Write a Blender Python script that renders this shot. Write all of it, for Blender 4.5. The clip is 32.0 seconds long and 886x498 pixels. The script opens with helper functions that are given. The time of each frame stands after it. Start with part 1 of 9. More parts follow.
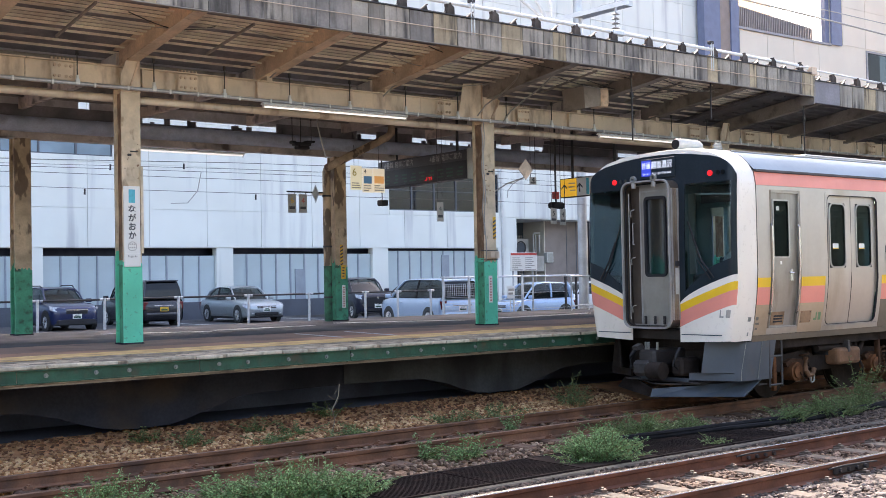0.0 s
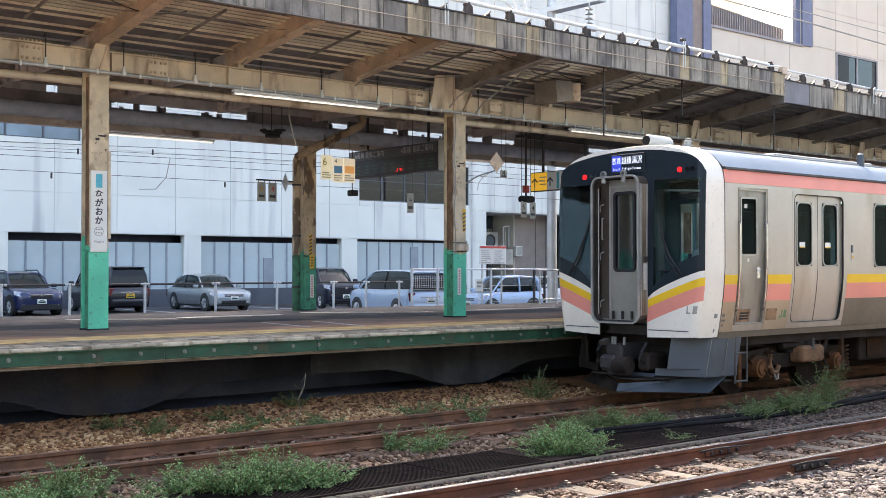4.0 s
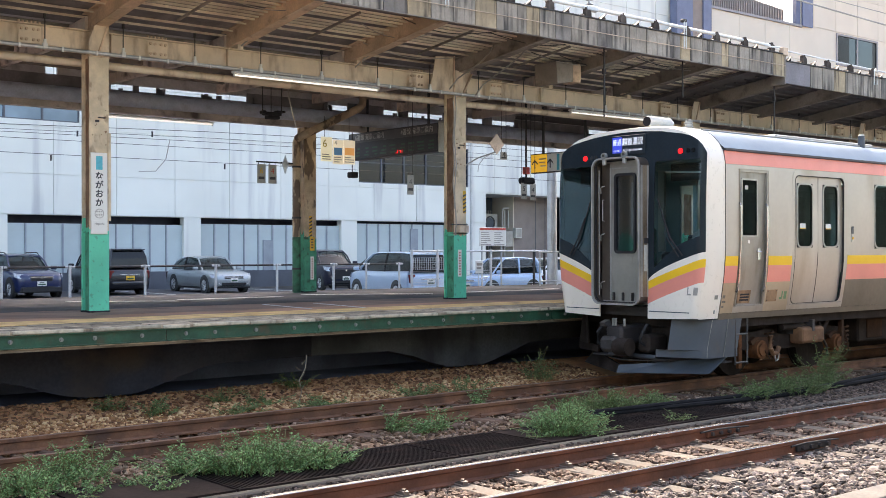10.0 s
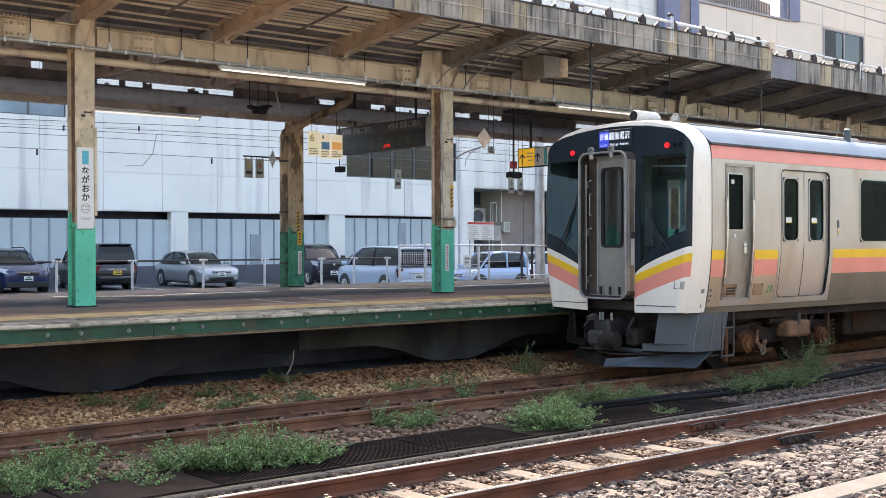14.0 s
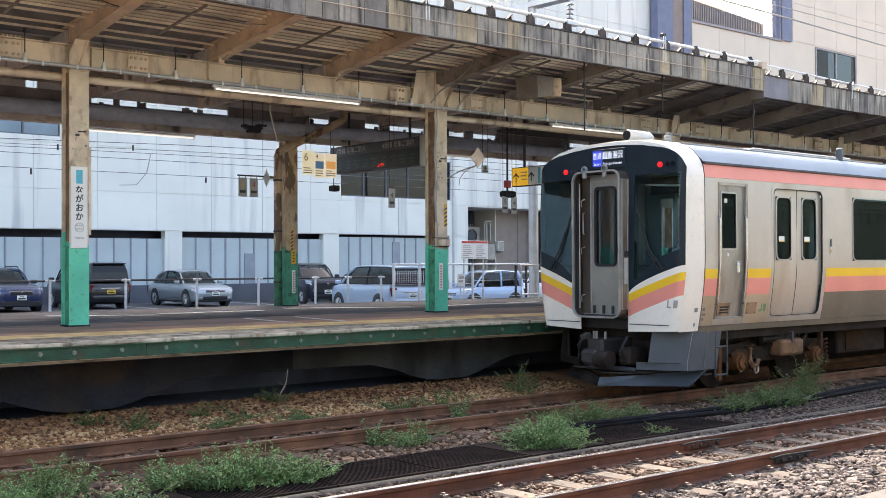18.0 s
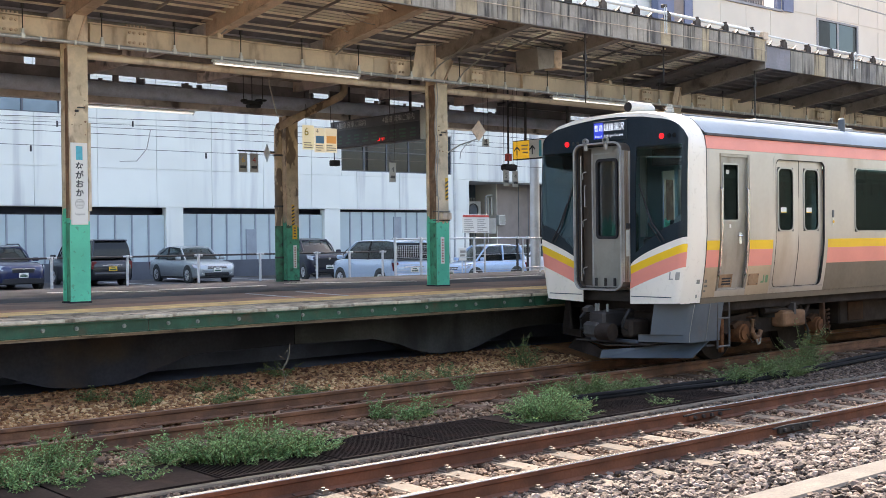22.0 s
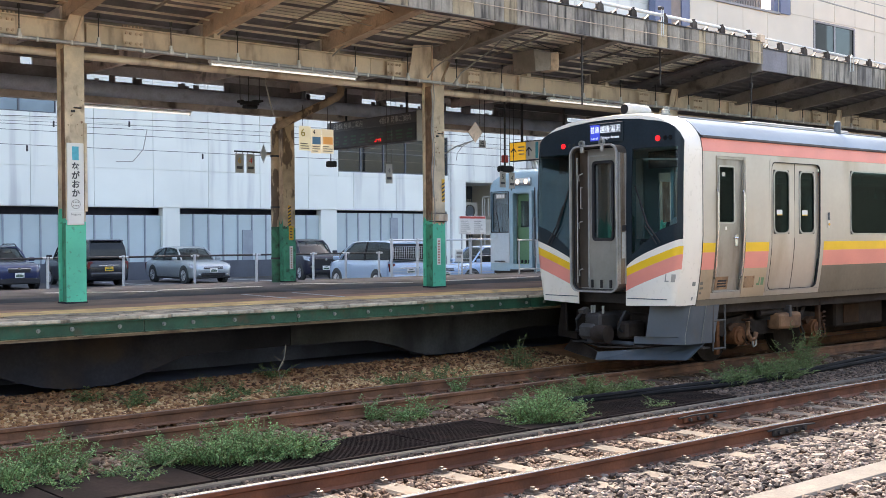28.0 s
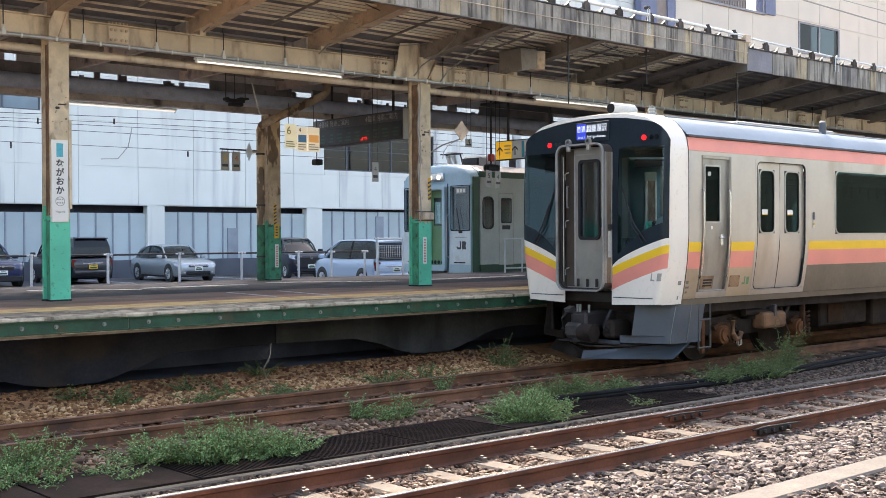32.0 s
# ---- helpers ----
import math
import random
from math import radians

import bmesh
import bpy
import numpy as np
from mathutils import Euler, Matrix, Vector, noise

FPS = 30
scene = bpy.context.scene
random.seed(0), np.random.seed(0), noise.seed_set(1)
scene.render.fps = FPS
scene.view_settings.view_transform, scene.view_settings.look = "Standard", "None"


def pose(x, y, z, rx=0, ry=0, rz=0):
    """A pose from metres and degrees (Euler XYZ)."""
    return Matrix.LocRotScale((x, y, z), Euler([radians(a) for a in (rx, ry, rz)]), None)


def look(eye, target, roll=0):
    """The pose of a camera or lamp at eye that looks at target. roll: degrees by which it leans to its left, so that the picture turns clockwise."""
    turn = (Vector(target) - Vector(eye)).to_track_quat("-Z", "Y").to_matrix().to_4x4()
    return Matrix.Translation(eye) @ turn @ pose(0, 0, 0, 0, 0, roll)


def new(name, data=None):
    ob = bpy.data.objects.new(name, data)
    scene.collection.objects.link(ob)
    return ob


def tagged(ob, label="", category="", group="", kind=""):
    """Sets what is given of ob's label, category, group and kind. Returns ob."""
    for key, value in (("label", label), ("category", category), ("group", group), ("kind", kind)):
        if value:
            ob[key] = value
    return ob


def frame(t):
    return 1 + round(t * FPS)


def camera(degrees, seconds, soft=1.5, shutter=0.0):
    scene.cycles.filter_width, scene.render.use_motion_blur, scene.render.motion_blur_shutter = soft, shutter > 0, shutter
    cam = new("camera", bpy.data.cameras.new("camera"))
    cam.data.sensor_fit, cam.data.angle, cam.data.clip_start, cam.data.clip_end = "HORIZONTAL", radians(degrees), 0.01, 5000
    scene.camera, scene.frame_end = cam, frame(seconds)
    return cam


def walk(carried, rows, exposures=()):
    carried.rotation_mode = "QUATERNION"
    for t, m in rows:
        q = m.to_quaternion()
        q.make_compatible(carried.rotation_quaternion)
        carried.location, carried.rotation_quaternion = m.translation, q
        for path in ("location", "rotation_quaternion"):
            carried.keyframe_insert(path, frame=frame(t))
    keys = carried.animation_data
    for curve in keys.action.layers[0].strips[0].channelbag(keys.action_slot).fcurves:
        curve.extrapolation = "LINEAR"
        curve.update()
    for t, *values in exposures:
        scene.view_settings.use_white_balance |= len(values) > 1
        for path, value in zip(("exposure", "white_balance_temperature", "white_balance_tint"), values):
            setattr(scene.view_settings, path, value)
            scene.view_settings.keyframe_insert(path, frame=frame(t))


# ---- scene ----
cam = camera(42.12, 32.0, soft=0.45)
EXPO, SKY_POWER = 2.29, 0.15


def eye_pose(h, p, r, x, y, z):
    h, p = radians(h), radians(p)
    ahead = Vector((math.sin(h) * math.cos(p), math.cos(h) * math.cos(p), math.sin(p)))
    return look((x, y, z), Vector((x, y, z)) + ahead, r)


# seconds; heading from +Y towards +X, pitch, lean (degrees), place of the eye
walk(cam, [
    (0.0, eye_pose(38.285, 1.402, -1.085, -0.007, -0.012, 1.929)),
    (0.5, eye_pose(38.551, 0.838, -0.797, -0.004, -0.004, 1.931)),
    (1.0, eye_pose(38.680, 0.791, -0.518, -0.005, -0.004, 1.932)),
    (1.5, eye_pose(38.886, 0.771, -0.570, 0.008, 0.009, 1.927)),
    (2.0, eye_pose(39.342, 0.767, -0.356, 0.002, 0.005, 1.935)),
    (2.5, eye_pose(39.700, 0.995, -0.289, 0.013, 0.010, 1.929)),
    (3.0, eye_pose(40.006, 0.722, -0.063, 0.006, 0.013, 1.922)),
    (3.5, eye_pose(39.819, 0.927, -0.057, 0.011, 0.010, 1.919)),
    (5.5, eye_pose(39.861, 1.100, 0.106, 0.007, 0.006, 1.920)),
    (6.0, eye_pose(39.570, 1.156, 0.102, 0.006, 0.005, 1.928)),
    (6.5, eye_pose(39.573, 1.289, 0.119, -0.003, -0.004, 1.926)),
    (7.0, eye_pose(39.622, 1.021, 0.079, -0.006, -0.005, 1.929)),
    (7.5, eye_pose(39.657, 0.895, -0.042, 0.003, 0.005, 1.914)),
    (8.0, eye_pose(39.614, 0.705, -0.138, 0.014, 0.009, 1.920)),
    (8.5, eye_pose(39.662, 0.621, -0.265, 0.007, 0.011, 1.919)),
    (9.0, eye_pose(39.751, 0.449, -0.283, 0.005, 0.013, 1.926)),
    (9.5, eye_pose(39.797, 0.284, -0.115, -0.008, 0.013, 1.921)),
    (10.0, eye_pose(39.843, 0.097, -0.090, -0.005, 0.020, 1.917)),
    (10.5, eye_pose(39.800, -0.142, -0.184, 0.005, 0.013, 1.917)),
    (11.0, eye_pose(39.895, -0.363, -0.211, -0.002, 0.020, 1.919)),
    (11.5, eye_pose(39.931, -0.323, -0.201, -0.004, 0.016, 1.921)),
    (12.0, eye_pose(39.954, -0.106, -0.194, 0.003, 0.004, 1.920)),
    (12.5, eye_pose(39.954, 0.003, -0.170, 0.007, 0.008, 1.906)),
    (13.0, eye_pose(40.041, -0.066, -0.188, -0.000, -0.000, 1.921)),
    (13.5, eye_pose(40.212, -0.104, -0.200, 0.001, 0.008, 1.918)),
    (14.0, eye_pose(40.423, -0.194, -0.174, 0.001, 0.003, 1.920)),
    (14.5, eye_pose(40.497, -0.241, 0.007, -0.001, 0.015, 1.919)),
    (16.5, eye_pose(40.646, 0.149, 0.044, 0.000, -0.003, 1.918)),
    (17.0, eye_pose(40.635, 0.319, -0.042, 0.012, 0.006, 1.910)),
    (17.5, eye_pose(40.677, 0.636, -0.149, -0.004, -0.007, 1.915)),
    (18.0, eye_pose(40.714, 0.745, -0.202, -0.006, -0.015, 1.922)),
    (18.5, eye_pose(40.712, 0.680, -0.303, 0.000, 0.001, 1.913)),
    (19.0, eye_pose(40.653, 0.443, -0.341, 0.008, 0.004, 1.907)),
    (19.5, eye_pose(40.621, 0.222, -0.346, 0.001, 0.005, 1.909)),
    (20.0, eye_pose(40.650, -0.078, -0.339, 0.012, 0.009, 1.909)),
    (20.5, eye_pose(40.685, -0.230, -0.389, 0.016, 0.008, 1.909)),
    (21.0, eye_pose(40.738, -0.388, -0.422, 0.008, 0.010, 1.908)),
    (21.5, eye_pose(40.697, -0.467, -0.445, 0.016, 0.015, 1.894)),
    (22.0, eye_pose(40.636, -0.516, -0.643, 0.010, 0.005, 1.907)),
    (22.5, eye_pose(40.614, -0.543, -0.710, 0.015, 0.003, 1.907)),
    (23.0, eye_pose(40.542, -0.539, -0.678, 0.016, 0.008, 1.901)),
    (23.5, eye_pose(40.528, -0.648, -0.616, 0.019, 0.012, 1.907)),
    (24.0, eye_pose(40.543, -0.536, -0.489, 0.010, 0.012, 1.907)),
    (24.5, eye_pose(40.554, -0.397, -0.346, 0.006, 0.010, 1.902)),
    (25.0, eye_pose(40.589, -0.422, -0.279, -0.004, 0.004, 1.897)),
    (25.5, eye_pose(40.616, -0.595, -0.277, 0.013, 0.014, 1.904)),
    (27.5, eye_pose(40.641, -0.648, -0.519, 0.018, -0.004, 1.913)),
    (28.0, eye_pose(40.803, -0.466, -0.466, 0.013, -0.004, 1.913)),
    (28.5, eye_pose(40.872, -0.251, -0.310, 0.008, 0.008, 1.902)),
    (29.0, eye_pose(40.904, -0.219, -0.206, 0.007, 0.011, 1.907)),
    (29.5, eye_pose(40.928, -0.168, -0.200, 0.013, -0.005, 1.905)),
    (30.0, eye_pose(40.984, -0.186, -0.231, 0.016, 0.001, 1.908)),
    (30.5, eye_pose(41.086, -0.333, -0.249, 0.014, 0.008, 1.912)),
    (31.0, eye_pose(41.222, -0.337, -0.249, 0.015, 0.002, 1.909)),
    (31.5, eye_pose(41.452, -0.398, -0.253, 0.014, 0.024, 1.902)),
    (32.0, eye_pose(41.527, -0.519, -0.294, 0.018, 0.017, 1.905)),
], exposures=[(0.0, EXPO, 7100, 17.5), (2.0, EXPO, 7320, 14.5), (6.0, EXPO, 7400, 14.5), (9.0, EXPO, 7450, 14.5), (32.0, EXPO, 7430, 14)])

# ---- sky and sun: backlit from beyond the canopy ----
SUN_EL, SUN_AZ = 41.4, 35.0          # degrees; azimuth from +Y towards +X
world = bpy.data.worlds.new("sky")
scene.world = world
world.use_nodes = True
wn = world.node_tree
sky = wn.nodes.new("ShaderNodeTexSky")
sky.sky_type = "NISHITA"
sky.sun_disc = False
sky.sun_elevation, sky.sun_rotation = radians(SUN_EL), radians(SUN_AZ)
sky.air_density, sky.dust_density, sky.ozone_density = 1.0, 4.0, 1.0
wn.links.new(sky.outputs[0], wn.nodes["Background"].inputs[0])
wn.nodes["Background"].inputs[1].default_value = SKY_POWER
sun = new("sun", bpy.data.lights.new("sun", "SUN"))
sun.data.energy, sun.data.angle, sun.data.color = 2.0, radians(0.5), (1.0, 0.95, 0.87)
sd = Vector((math.sin(radians(SUN_AZ)) * math.cos(radians(SUN_EL)), math.cos(radians(SUN_AZ)) * math.cos(radians(SUN_EL)), math.sin(radians(SUN_EL))))
sun.matrix_world = look(sd * 100, (0, 0, 0))

# ---- mesh helpers ----


def box(bm, x0, x1, y0, y1, z0, z1, bev=0.0, seg=1):
    vs = [bm.verts.new(c) for c in ((x0, y0, z0), (x1, y0, z0), (x1, y1, z0), (x0, y1, z0), (x0, y0, z1), (x1, y0, z1), (x1, y1, z1), (x0, y1, z1))]
    fs = [bm.faces.new([vs[i] for i in q]) for q in ((0, 3, 2, 1), (4, 5, 6, 7), (0, 1, 5, 4), (1, 2, 6, 5), (2, 3, 7, 6), (3, 0, 4, 7))]
    if bev:
        es = list({e for f in fs for e in f.edges})
        bmesh.ops.bevel(bm, geom=es, offset=bev, segments=seg, affect="EDGES", profile=0.5)
    return bm


def B(*a, **k):
    return box(bmesh.new(), *a, **k)


def cyl(bm, p0, p1, r, n=12, r2=None, caps=True):
    p0, p1 = Vector(p0), Vector(p1)
    q = (p1 - p0).to_track_quat("Z", "Y").to_matrix()
    r2 = r if r2 is None else r2
    a = [bm.verts.new(p0 + q @ Vector((r * math.cos(2 * math.pi * i / n), r * math.sin(2 * math.pi * i / n), 0))) for i in range(n)]
    b = [bm.verts.new(p1 + q @ Vector((r2 * math.cos(2 * math.pi * i / n), r2 * math.sin(2 * math.pi * i / n), 0))) for i in range(n)]
    for i in range(n):
        bm.faces.new((a[i], a[(i + 1) % n], b[(i + 1) % n], b[i]))
    if caps:
        bm.faces.new(a[::-1])
        bm.faces.new(b)
    return bm


def C(*a, **k):
    return cyl(bmesh.new(), *a, **k)


def tube(bm, pts, r, n=8):
    """A round bar through points, with one ring at each."""
    pts = [Vector(p) for p in pts]
    rings = []
    for i, p in enumerate(pts):
        d = (pts[min(i + 1, len(pts) - 1)] - pts[max(i - 1, 0)]).normalized()
        u = d.orthogonal().normalized() if abs(d.z) > 0.99 else Vector((0, 0, 1)).cross(d).normalized()
        v = d.cross(u)
        rings.append([bm.verts.new(p + u * (r * math.cos(2 * math.pi * k / n)) + v * (r * math.sin(2 * math.pi * k / n))) for k in range(n)])
    for a, b in zip(rings, rings[1:]):
        for k in range(n):
            bm.faces.new((a[k], a[(k + 1) % n], b[(k + 1) % n], b[k]))
    bm.faces.new(rings[0][::-1])
    bm.faces.new(rings[-1])
    return bm


def prism(bm, poly, axis, a, b):
    """A polygon pushed along an axis from a to b: 'x' takes (y, z), 'y' (x, z), 'z' (x, y)."""
    put = {"x": lambda p, t: (t, p[0], p[1]), "y": lambda p, t: (p[0], t, p[1]), "z": lambda p, t: (p[0], p[1], t)}[axis]
    lo = [bm.verts.new(put(p, a)) for p in poly]
    hi = [bm.verts.new(put(p, b)) for p in poly]
    n = len(poly)
    for i in range(n):
        bm.faces.new((lo[i], lo[(i + 1) % n], hi[(i + 1) % n], hi[i]))
    bm.faces.new(lo[::-1])
    bm.faces.new(hi)
    return bm


def P(*a):
    return prism(bmesh.new(), *a)


def loft(bm, rings, caps=True, closed=True):
    vr = [[bm.verts.new(p) for p in r] for r in rings]
    n = len(vr[0])
    for a, b in zip(vr, vr[1:]):
        for i in range(n if closed else n - 1):
            bm.faces.new((a[i], a[(i + 1) % n], b[(i + 1) % n], b[i]))
    if caps and closed:
        bm.faces.new(vr[0][::-1])
        bm.faces.new(vr[-1])
    return bm


def rrect(x0, x1, z0, z1, r, n=5):
    """Points of a rectangle with round corners."""
    out = []
    for cx, cz, a0 in ((x1 - r, z1 - r, 0), (x0 + r, z1 - r, 90), (x0 + r, z0 + r, 180), (x1 - r, z0 + r, 270)):
        out += [(cx + r * math.cos(radians(a0 + 90 * k / n)), cz + r * math.sin(radians(a0 + 90 * k / n))) for k in range(n + 1)]
    return out


def ring(bm, outer, inner, axis, a, b):
    """A frame between two outlines of equal count, from a to b along the axis."""
    put = {"x": lambda p, t: (t, p[0], p[1]), "y": lambda p, t: (p[0], t, p[1])}[axis]
    rs = [[bm.verts.new(put(p, t)) for p in o] for o, t in ((outer, a), (outer, b), (inner, b), (inner, a))]
    n = len(outer)
    for k in range(4):
        u, v = rs[k], rs[(k + 1) % 4]
        for i in range(n):
            bm.faces.new((u[i], u[(i + 1) % n], v[(i + 1) % n], v[i]))
    return bm


def holed(bm, x0, x1, z0, z1, holes, y, thick):
    """A wall along X from y to y + thick with rectangular openings (x0, x1, z0, z1)."""
    xs = sorted({x0, x1, *[c for h in holes for c in h[:2] if x0 < c < x1]})
    zs = sorted({z0, z1, *[c for h in holes for c in h[2:] if z0 < c < z1]})
    solid = lambda i, k: 0 <= i < len(xs) - 1 and 0 <= k < len(zs) - 1 and not any(
        h[0] - 1e-6 <= xs[i] and xs[i + 1] <= h[1] + 1e-6 and h[2] - 1e-6 <= zs[k] and zs[k + 1] <= h[3] + 1e-6 for h in holes)
    cache = {}

    def v(i, k, s):
        if (i, k, s) not in cache:
            cache[i, k, s] = bm.verts.new((xs[i], y + s * thick, zs[k]))
        return cache[i, k, s]
    for i in range(len(xs) - 1):
        for k in range(len(zs) - 1):
            if not solid(i, k):
                continue
            bm.faces.new((v(i, k, 0), v(i + 1, k, 0), v(i + 1, k + 1, 0), v(i, k + 1, 0)))
            bm.faces.new((v(i, k, 1), v(i, k + 1, 1), v(i + 1, k + 1, 1), v(i + 1, k, 1)))
            for di, dk, e in ((-1, 0, ((0, 0), (0, 1))), (1, 0, ((1, 1), (1, 0))), (0, -1, ((1, 0), (0, 0))), (0, 1, ((0, 1), (1, 1)))):
                if not solid(i + di, k + dk):
                    (a, b), (c, d) = e
                    bm.faces.new((v(i + a, k + b, 0), v(i + c, k + d, 0), v(i + c, k + d, 1), v(i + a, k + b, 1)))
    return bm


def mesh_of(bm, name, material, smooth=0.0):
    bmesh.ops.recalc_face_normals(bm, faces=bm.faces)
    me = bpy.data.meshes.new(name)
    bm.to_mesh(me)
    bm.free()
    me.materials.append(material)
    if smooth:
        me.shade_smooth()
        me.set_sharp_from_angle(angle=radians(smooth))
    return me


def part(name, bm, material, parent, label="", smooth=0.0, at=None):
    ob = new(name, bm if isinstance(bm, bpy.types.Mesh) else mesh_of(bm, name, material, smooth))
    ob.parent = parent
    if at is not None:
        ob.matrix_basis = at
    return tagged(ob, label)


def thing(name, label, category, m=None, group="", kind=""):
    ob = new(name)
    ob.empty_display_size = 0.2
    if m is not None:
        ob.matrix_basis = m
    return tagged(ob, label, category, group, kind)


def solo(name, bm, material, label, category, m=None, group="", kind="", smooth=0.0):
    ob = new(name, mesh_of(bm, name, material, smooth))
    if m is not None:
        ob.matrix_basis = m
    return tagged(ob, label, category, group, kind)


def words(name, text, size, material, parent, m, squash=1.0, label="", bold=0.0):
    """Lettering as a flat mesh."""
    cu = bpy.data.curves.new("lettering", "FONT")
    cu.body, cu.size, cu.align_x, cu.align_y, cu.extrude, cu.offset = text, size, "CENTER", "CENTER", 0.001, bold
    tmp = bpy.data.objects.new("lettering", cu)
    scene.collection.objects.link(tmp)
    me = bpy.data.meshes.new_from_object(tmp.evaluated_get(bpy.context.evaluated_depsgraph_get()))
    bpy.data.objects.remove(tmp)
    me.materials.clear()
    me.materials.append(material)
    ob = new(name, me)
    ob.parent = parent
    ob.matrix_basis = m @ Matrix.Diagonal((squash, 1, 1, 1))
    return tagged(ob, label)


# ---- materials ----


def surf(name, base, rough=0.6, metal=0.0, var=0.15, scale=2.0, fine=30.0, bump=0.15, stain=None, stain_amt=0.0, stain_scale=1.5, stain_edge=0.0, streak=0.0, rnd=0.0, coat=0.0, spec=0.5, speck=0.25, vary=False):
    m = bpy.data.materials.new(name)
    m.use_nodes = True
    nt = m.node_tree
    N, L = nt.nodes, nt.links
    bs = N["Principled BSDF"]
    tc = N.new("ShaderNodeTexCoord")
    mp = N.new("ShaderNodeMapping")
    L.new(tc.outputs["Object"], mp.inputs[0])
    oi = N.new("ShaderNodeObjectInfo")
    if vary:
        # alike pieces do not share their marks
        sc = N.new("ShaderNodeMath")
        sc.operation = "MULTIPLY"
        sc.inputs[1].default_value = 61.0
        L.new(oi.outputs["Random"], sc.inputs[0])
        L.new(sc.outputs[0], mp.inputs["Location"])

    def noise_tex(s, detail=4.0, stretch=None):
        n = N.new("ShaderNodeTexNoise")
        n.inputs["Scale"].default_value, n.inputs["Detail"].default_value = s, detail
        src = mp.outputs[0]
        if stretch:
            m2 = N.new("ShaderNodeMapping")
            m2.inputs["Scale"].default_value = stretch
            L.new(src, m2.inputs[0])
            src = m2.outputs[0]
        L.new(src, n.inputs["Vector"])
        return n.outputs["Fac"]

    def mixed(fac, a, b):
        x = N.new("ShaderNodeMix")
        x.data_type = "RGBA"
        for k, vv in ((0, fac), (6, a), (7, b)):
            if isinstance(vv, (tuple, list)):
                x.inputs[k].default_value = (*vv[:3], 1)
            elif isinstance(vv, float):
                x.inputs[k].default_value = vv
            else:
                L.new(vv, x.inputs[k])
        return x.outputs[2]

    def ramp(fac, lo, hi):
        r = N.new("ShaderNodeMapRange")
        r.interpolation_type = "SMOOTHSTEP"
        r.inputs["From Min"].default_value, r.inputs["From Max"].default_value = lo, hi
        L.new(fac, r.inputs["Value"])
        return r.outputs[0]
    big, small = noise_tex(scale), noise_tex(fine, 3.0)
    c = mixed(ramp(big, 0.3, 0.7), [v * (1 - var) for v in base], [min(1, v * (1 + var)) for v in base])
    c = mixed(ramp(small, 0.35, 0.65), c, mixed(float(speck), c, [v * 0.6 for v in base]))
    if rnd:
        h = N.new("ShaderNodeHueSaturation")
        r = N.new("ShaderNodeMapRange")
        r.inputs["To Min"].default_value, r.inputs["To Max"].default_value = 1 - rnd, 1 + rnd
        L.new(oi.outputs["Random"], r.inputs["Value"])
        L.new(r.outputs[0], h.inputs["Value"])
        L.new(c, h.inputs["Color"])
        c = h.outputs[0]
    if stain:
        s = noise_tex(stain_scale, 6.0, (1, 1, streak) if streak else None)
        mu = N.new("ShaderNodeMath")
        mu.operation = "MULTIPLY"
        mu.inputs[1].default_value = min(1.0, stain_amt * 1.6)
        lo = 0.62 - 0.25 * stain_amt
        L.new(ramp(s, lo + 0.05, lo + 0.05 + stain_edge) if stain_edge else ramp(s, lo, 0.75), mu.inputs[0])
        c = mixed(mu.outputs[0], c, list(stain))
    L.new(c, bs.inputs["Base Color"])
    rr = N.new("ShaderNodeMapRange")
    rr.inputs["To Min"].default_value, rr.inputs["To Max"].default_value = max(0.02, rough - 0.1), min(1, rough + 0.1)
    L.new(small, rr.inputs["Value"])
    L.new(rr.outputs[0], bs.inputs["Roughness"])
    bs.inputs["Metallic"].default_value = metal
    bs.inputs["Specular IOR Level"].default_value = spec
    bs.inputs["Coat Weight"].default_value = coat
    bs.inputs["Coat Roughness"].default_value = 0.05
    if bump:
        b = N.new("ShaderNodeBump")
        b.inputs["Strength"].default_value, b.inputs["Distance"].default_value = bump, 0.01
        L.new(small, b.inputs["Height"])
        L.new(b.outputs[0], bs.inputs["Normal"])
    return m


def glass(name, tint=(0.75, 0.85, 0.82), rough=0.02, ior=1.5, sheen=(1, 1, 1)):
    m = bpy.data.materials.new(name)
    m.use_nodes = True
    N, L = m.node_tree.nodes, m.node_tree.links
    N.remove(N["Principled BSDF"])
    tr, gl, mx = N.new("ShaderNodeBsdfTransparent"), N.new("ShaderNodeBsdfGlossy"), N.new("ShaderNodeMixShader")
    lw, pw, fr = N.new("ShaderNodeLayerWeight"), N.new("ShaderNodeMath"), N.new("ShaderNodeMath")
    tr.inputs[0].default_value = (*tint, 1)
    gl.inputs["Color"].default_value = (*sheen, 1)
    gl.inputs["Roughness"].default_value = rough
    f0 = ((ior - 1) / (ior + 1)) ** 2
    pw.operation, fr.operation = "POWER", "MULTIPLY_ADD"
    lw.inputs["Blend"].default_value, pw.inputs[1].default_value = 0.5, 5.0
    fr.inputs[1].default_value, fr.inputs[2].default_value = 1 - f0, f0
    L.new(lw.outputs["Facing"], pw.inputs[0])
    L.new(pw.outputs[0], fr.inputs[0])
    L.new(fr.outputs[0], mx.inputs[0])
    L.new(tr.outputs[0], mx.inputs[1])
    L.new(gl.outputs[0], mx.inputs[2])
    L.new(mx.outputs[0], N["Material Output"].inputs[0])
    return m


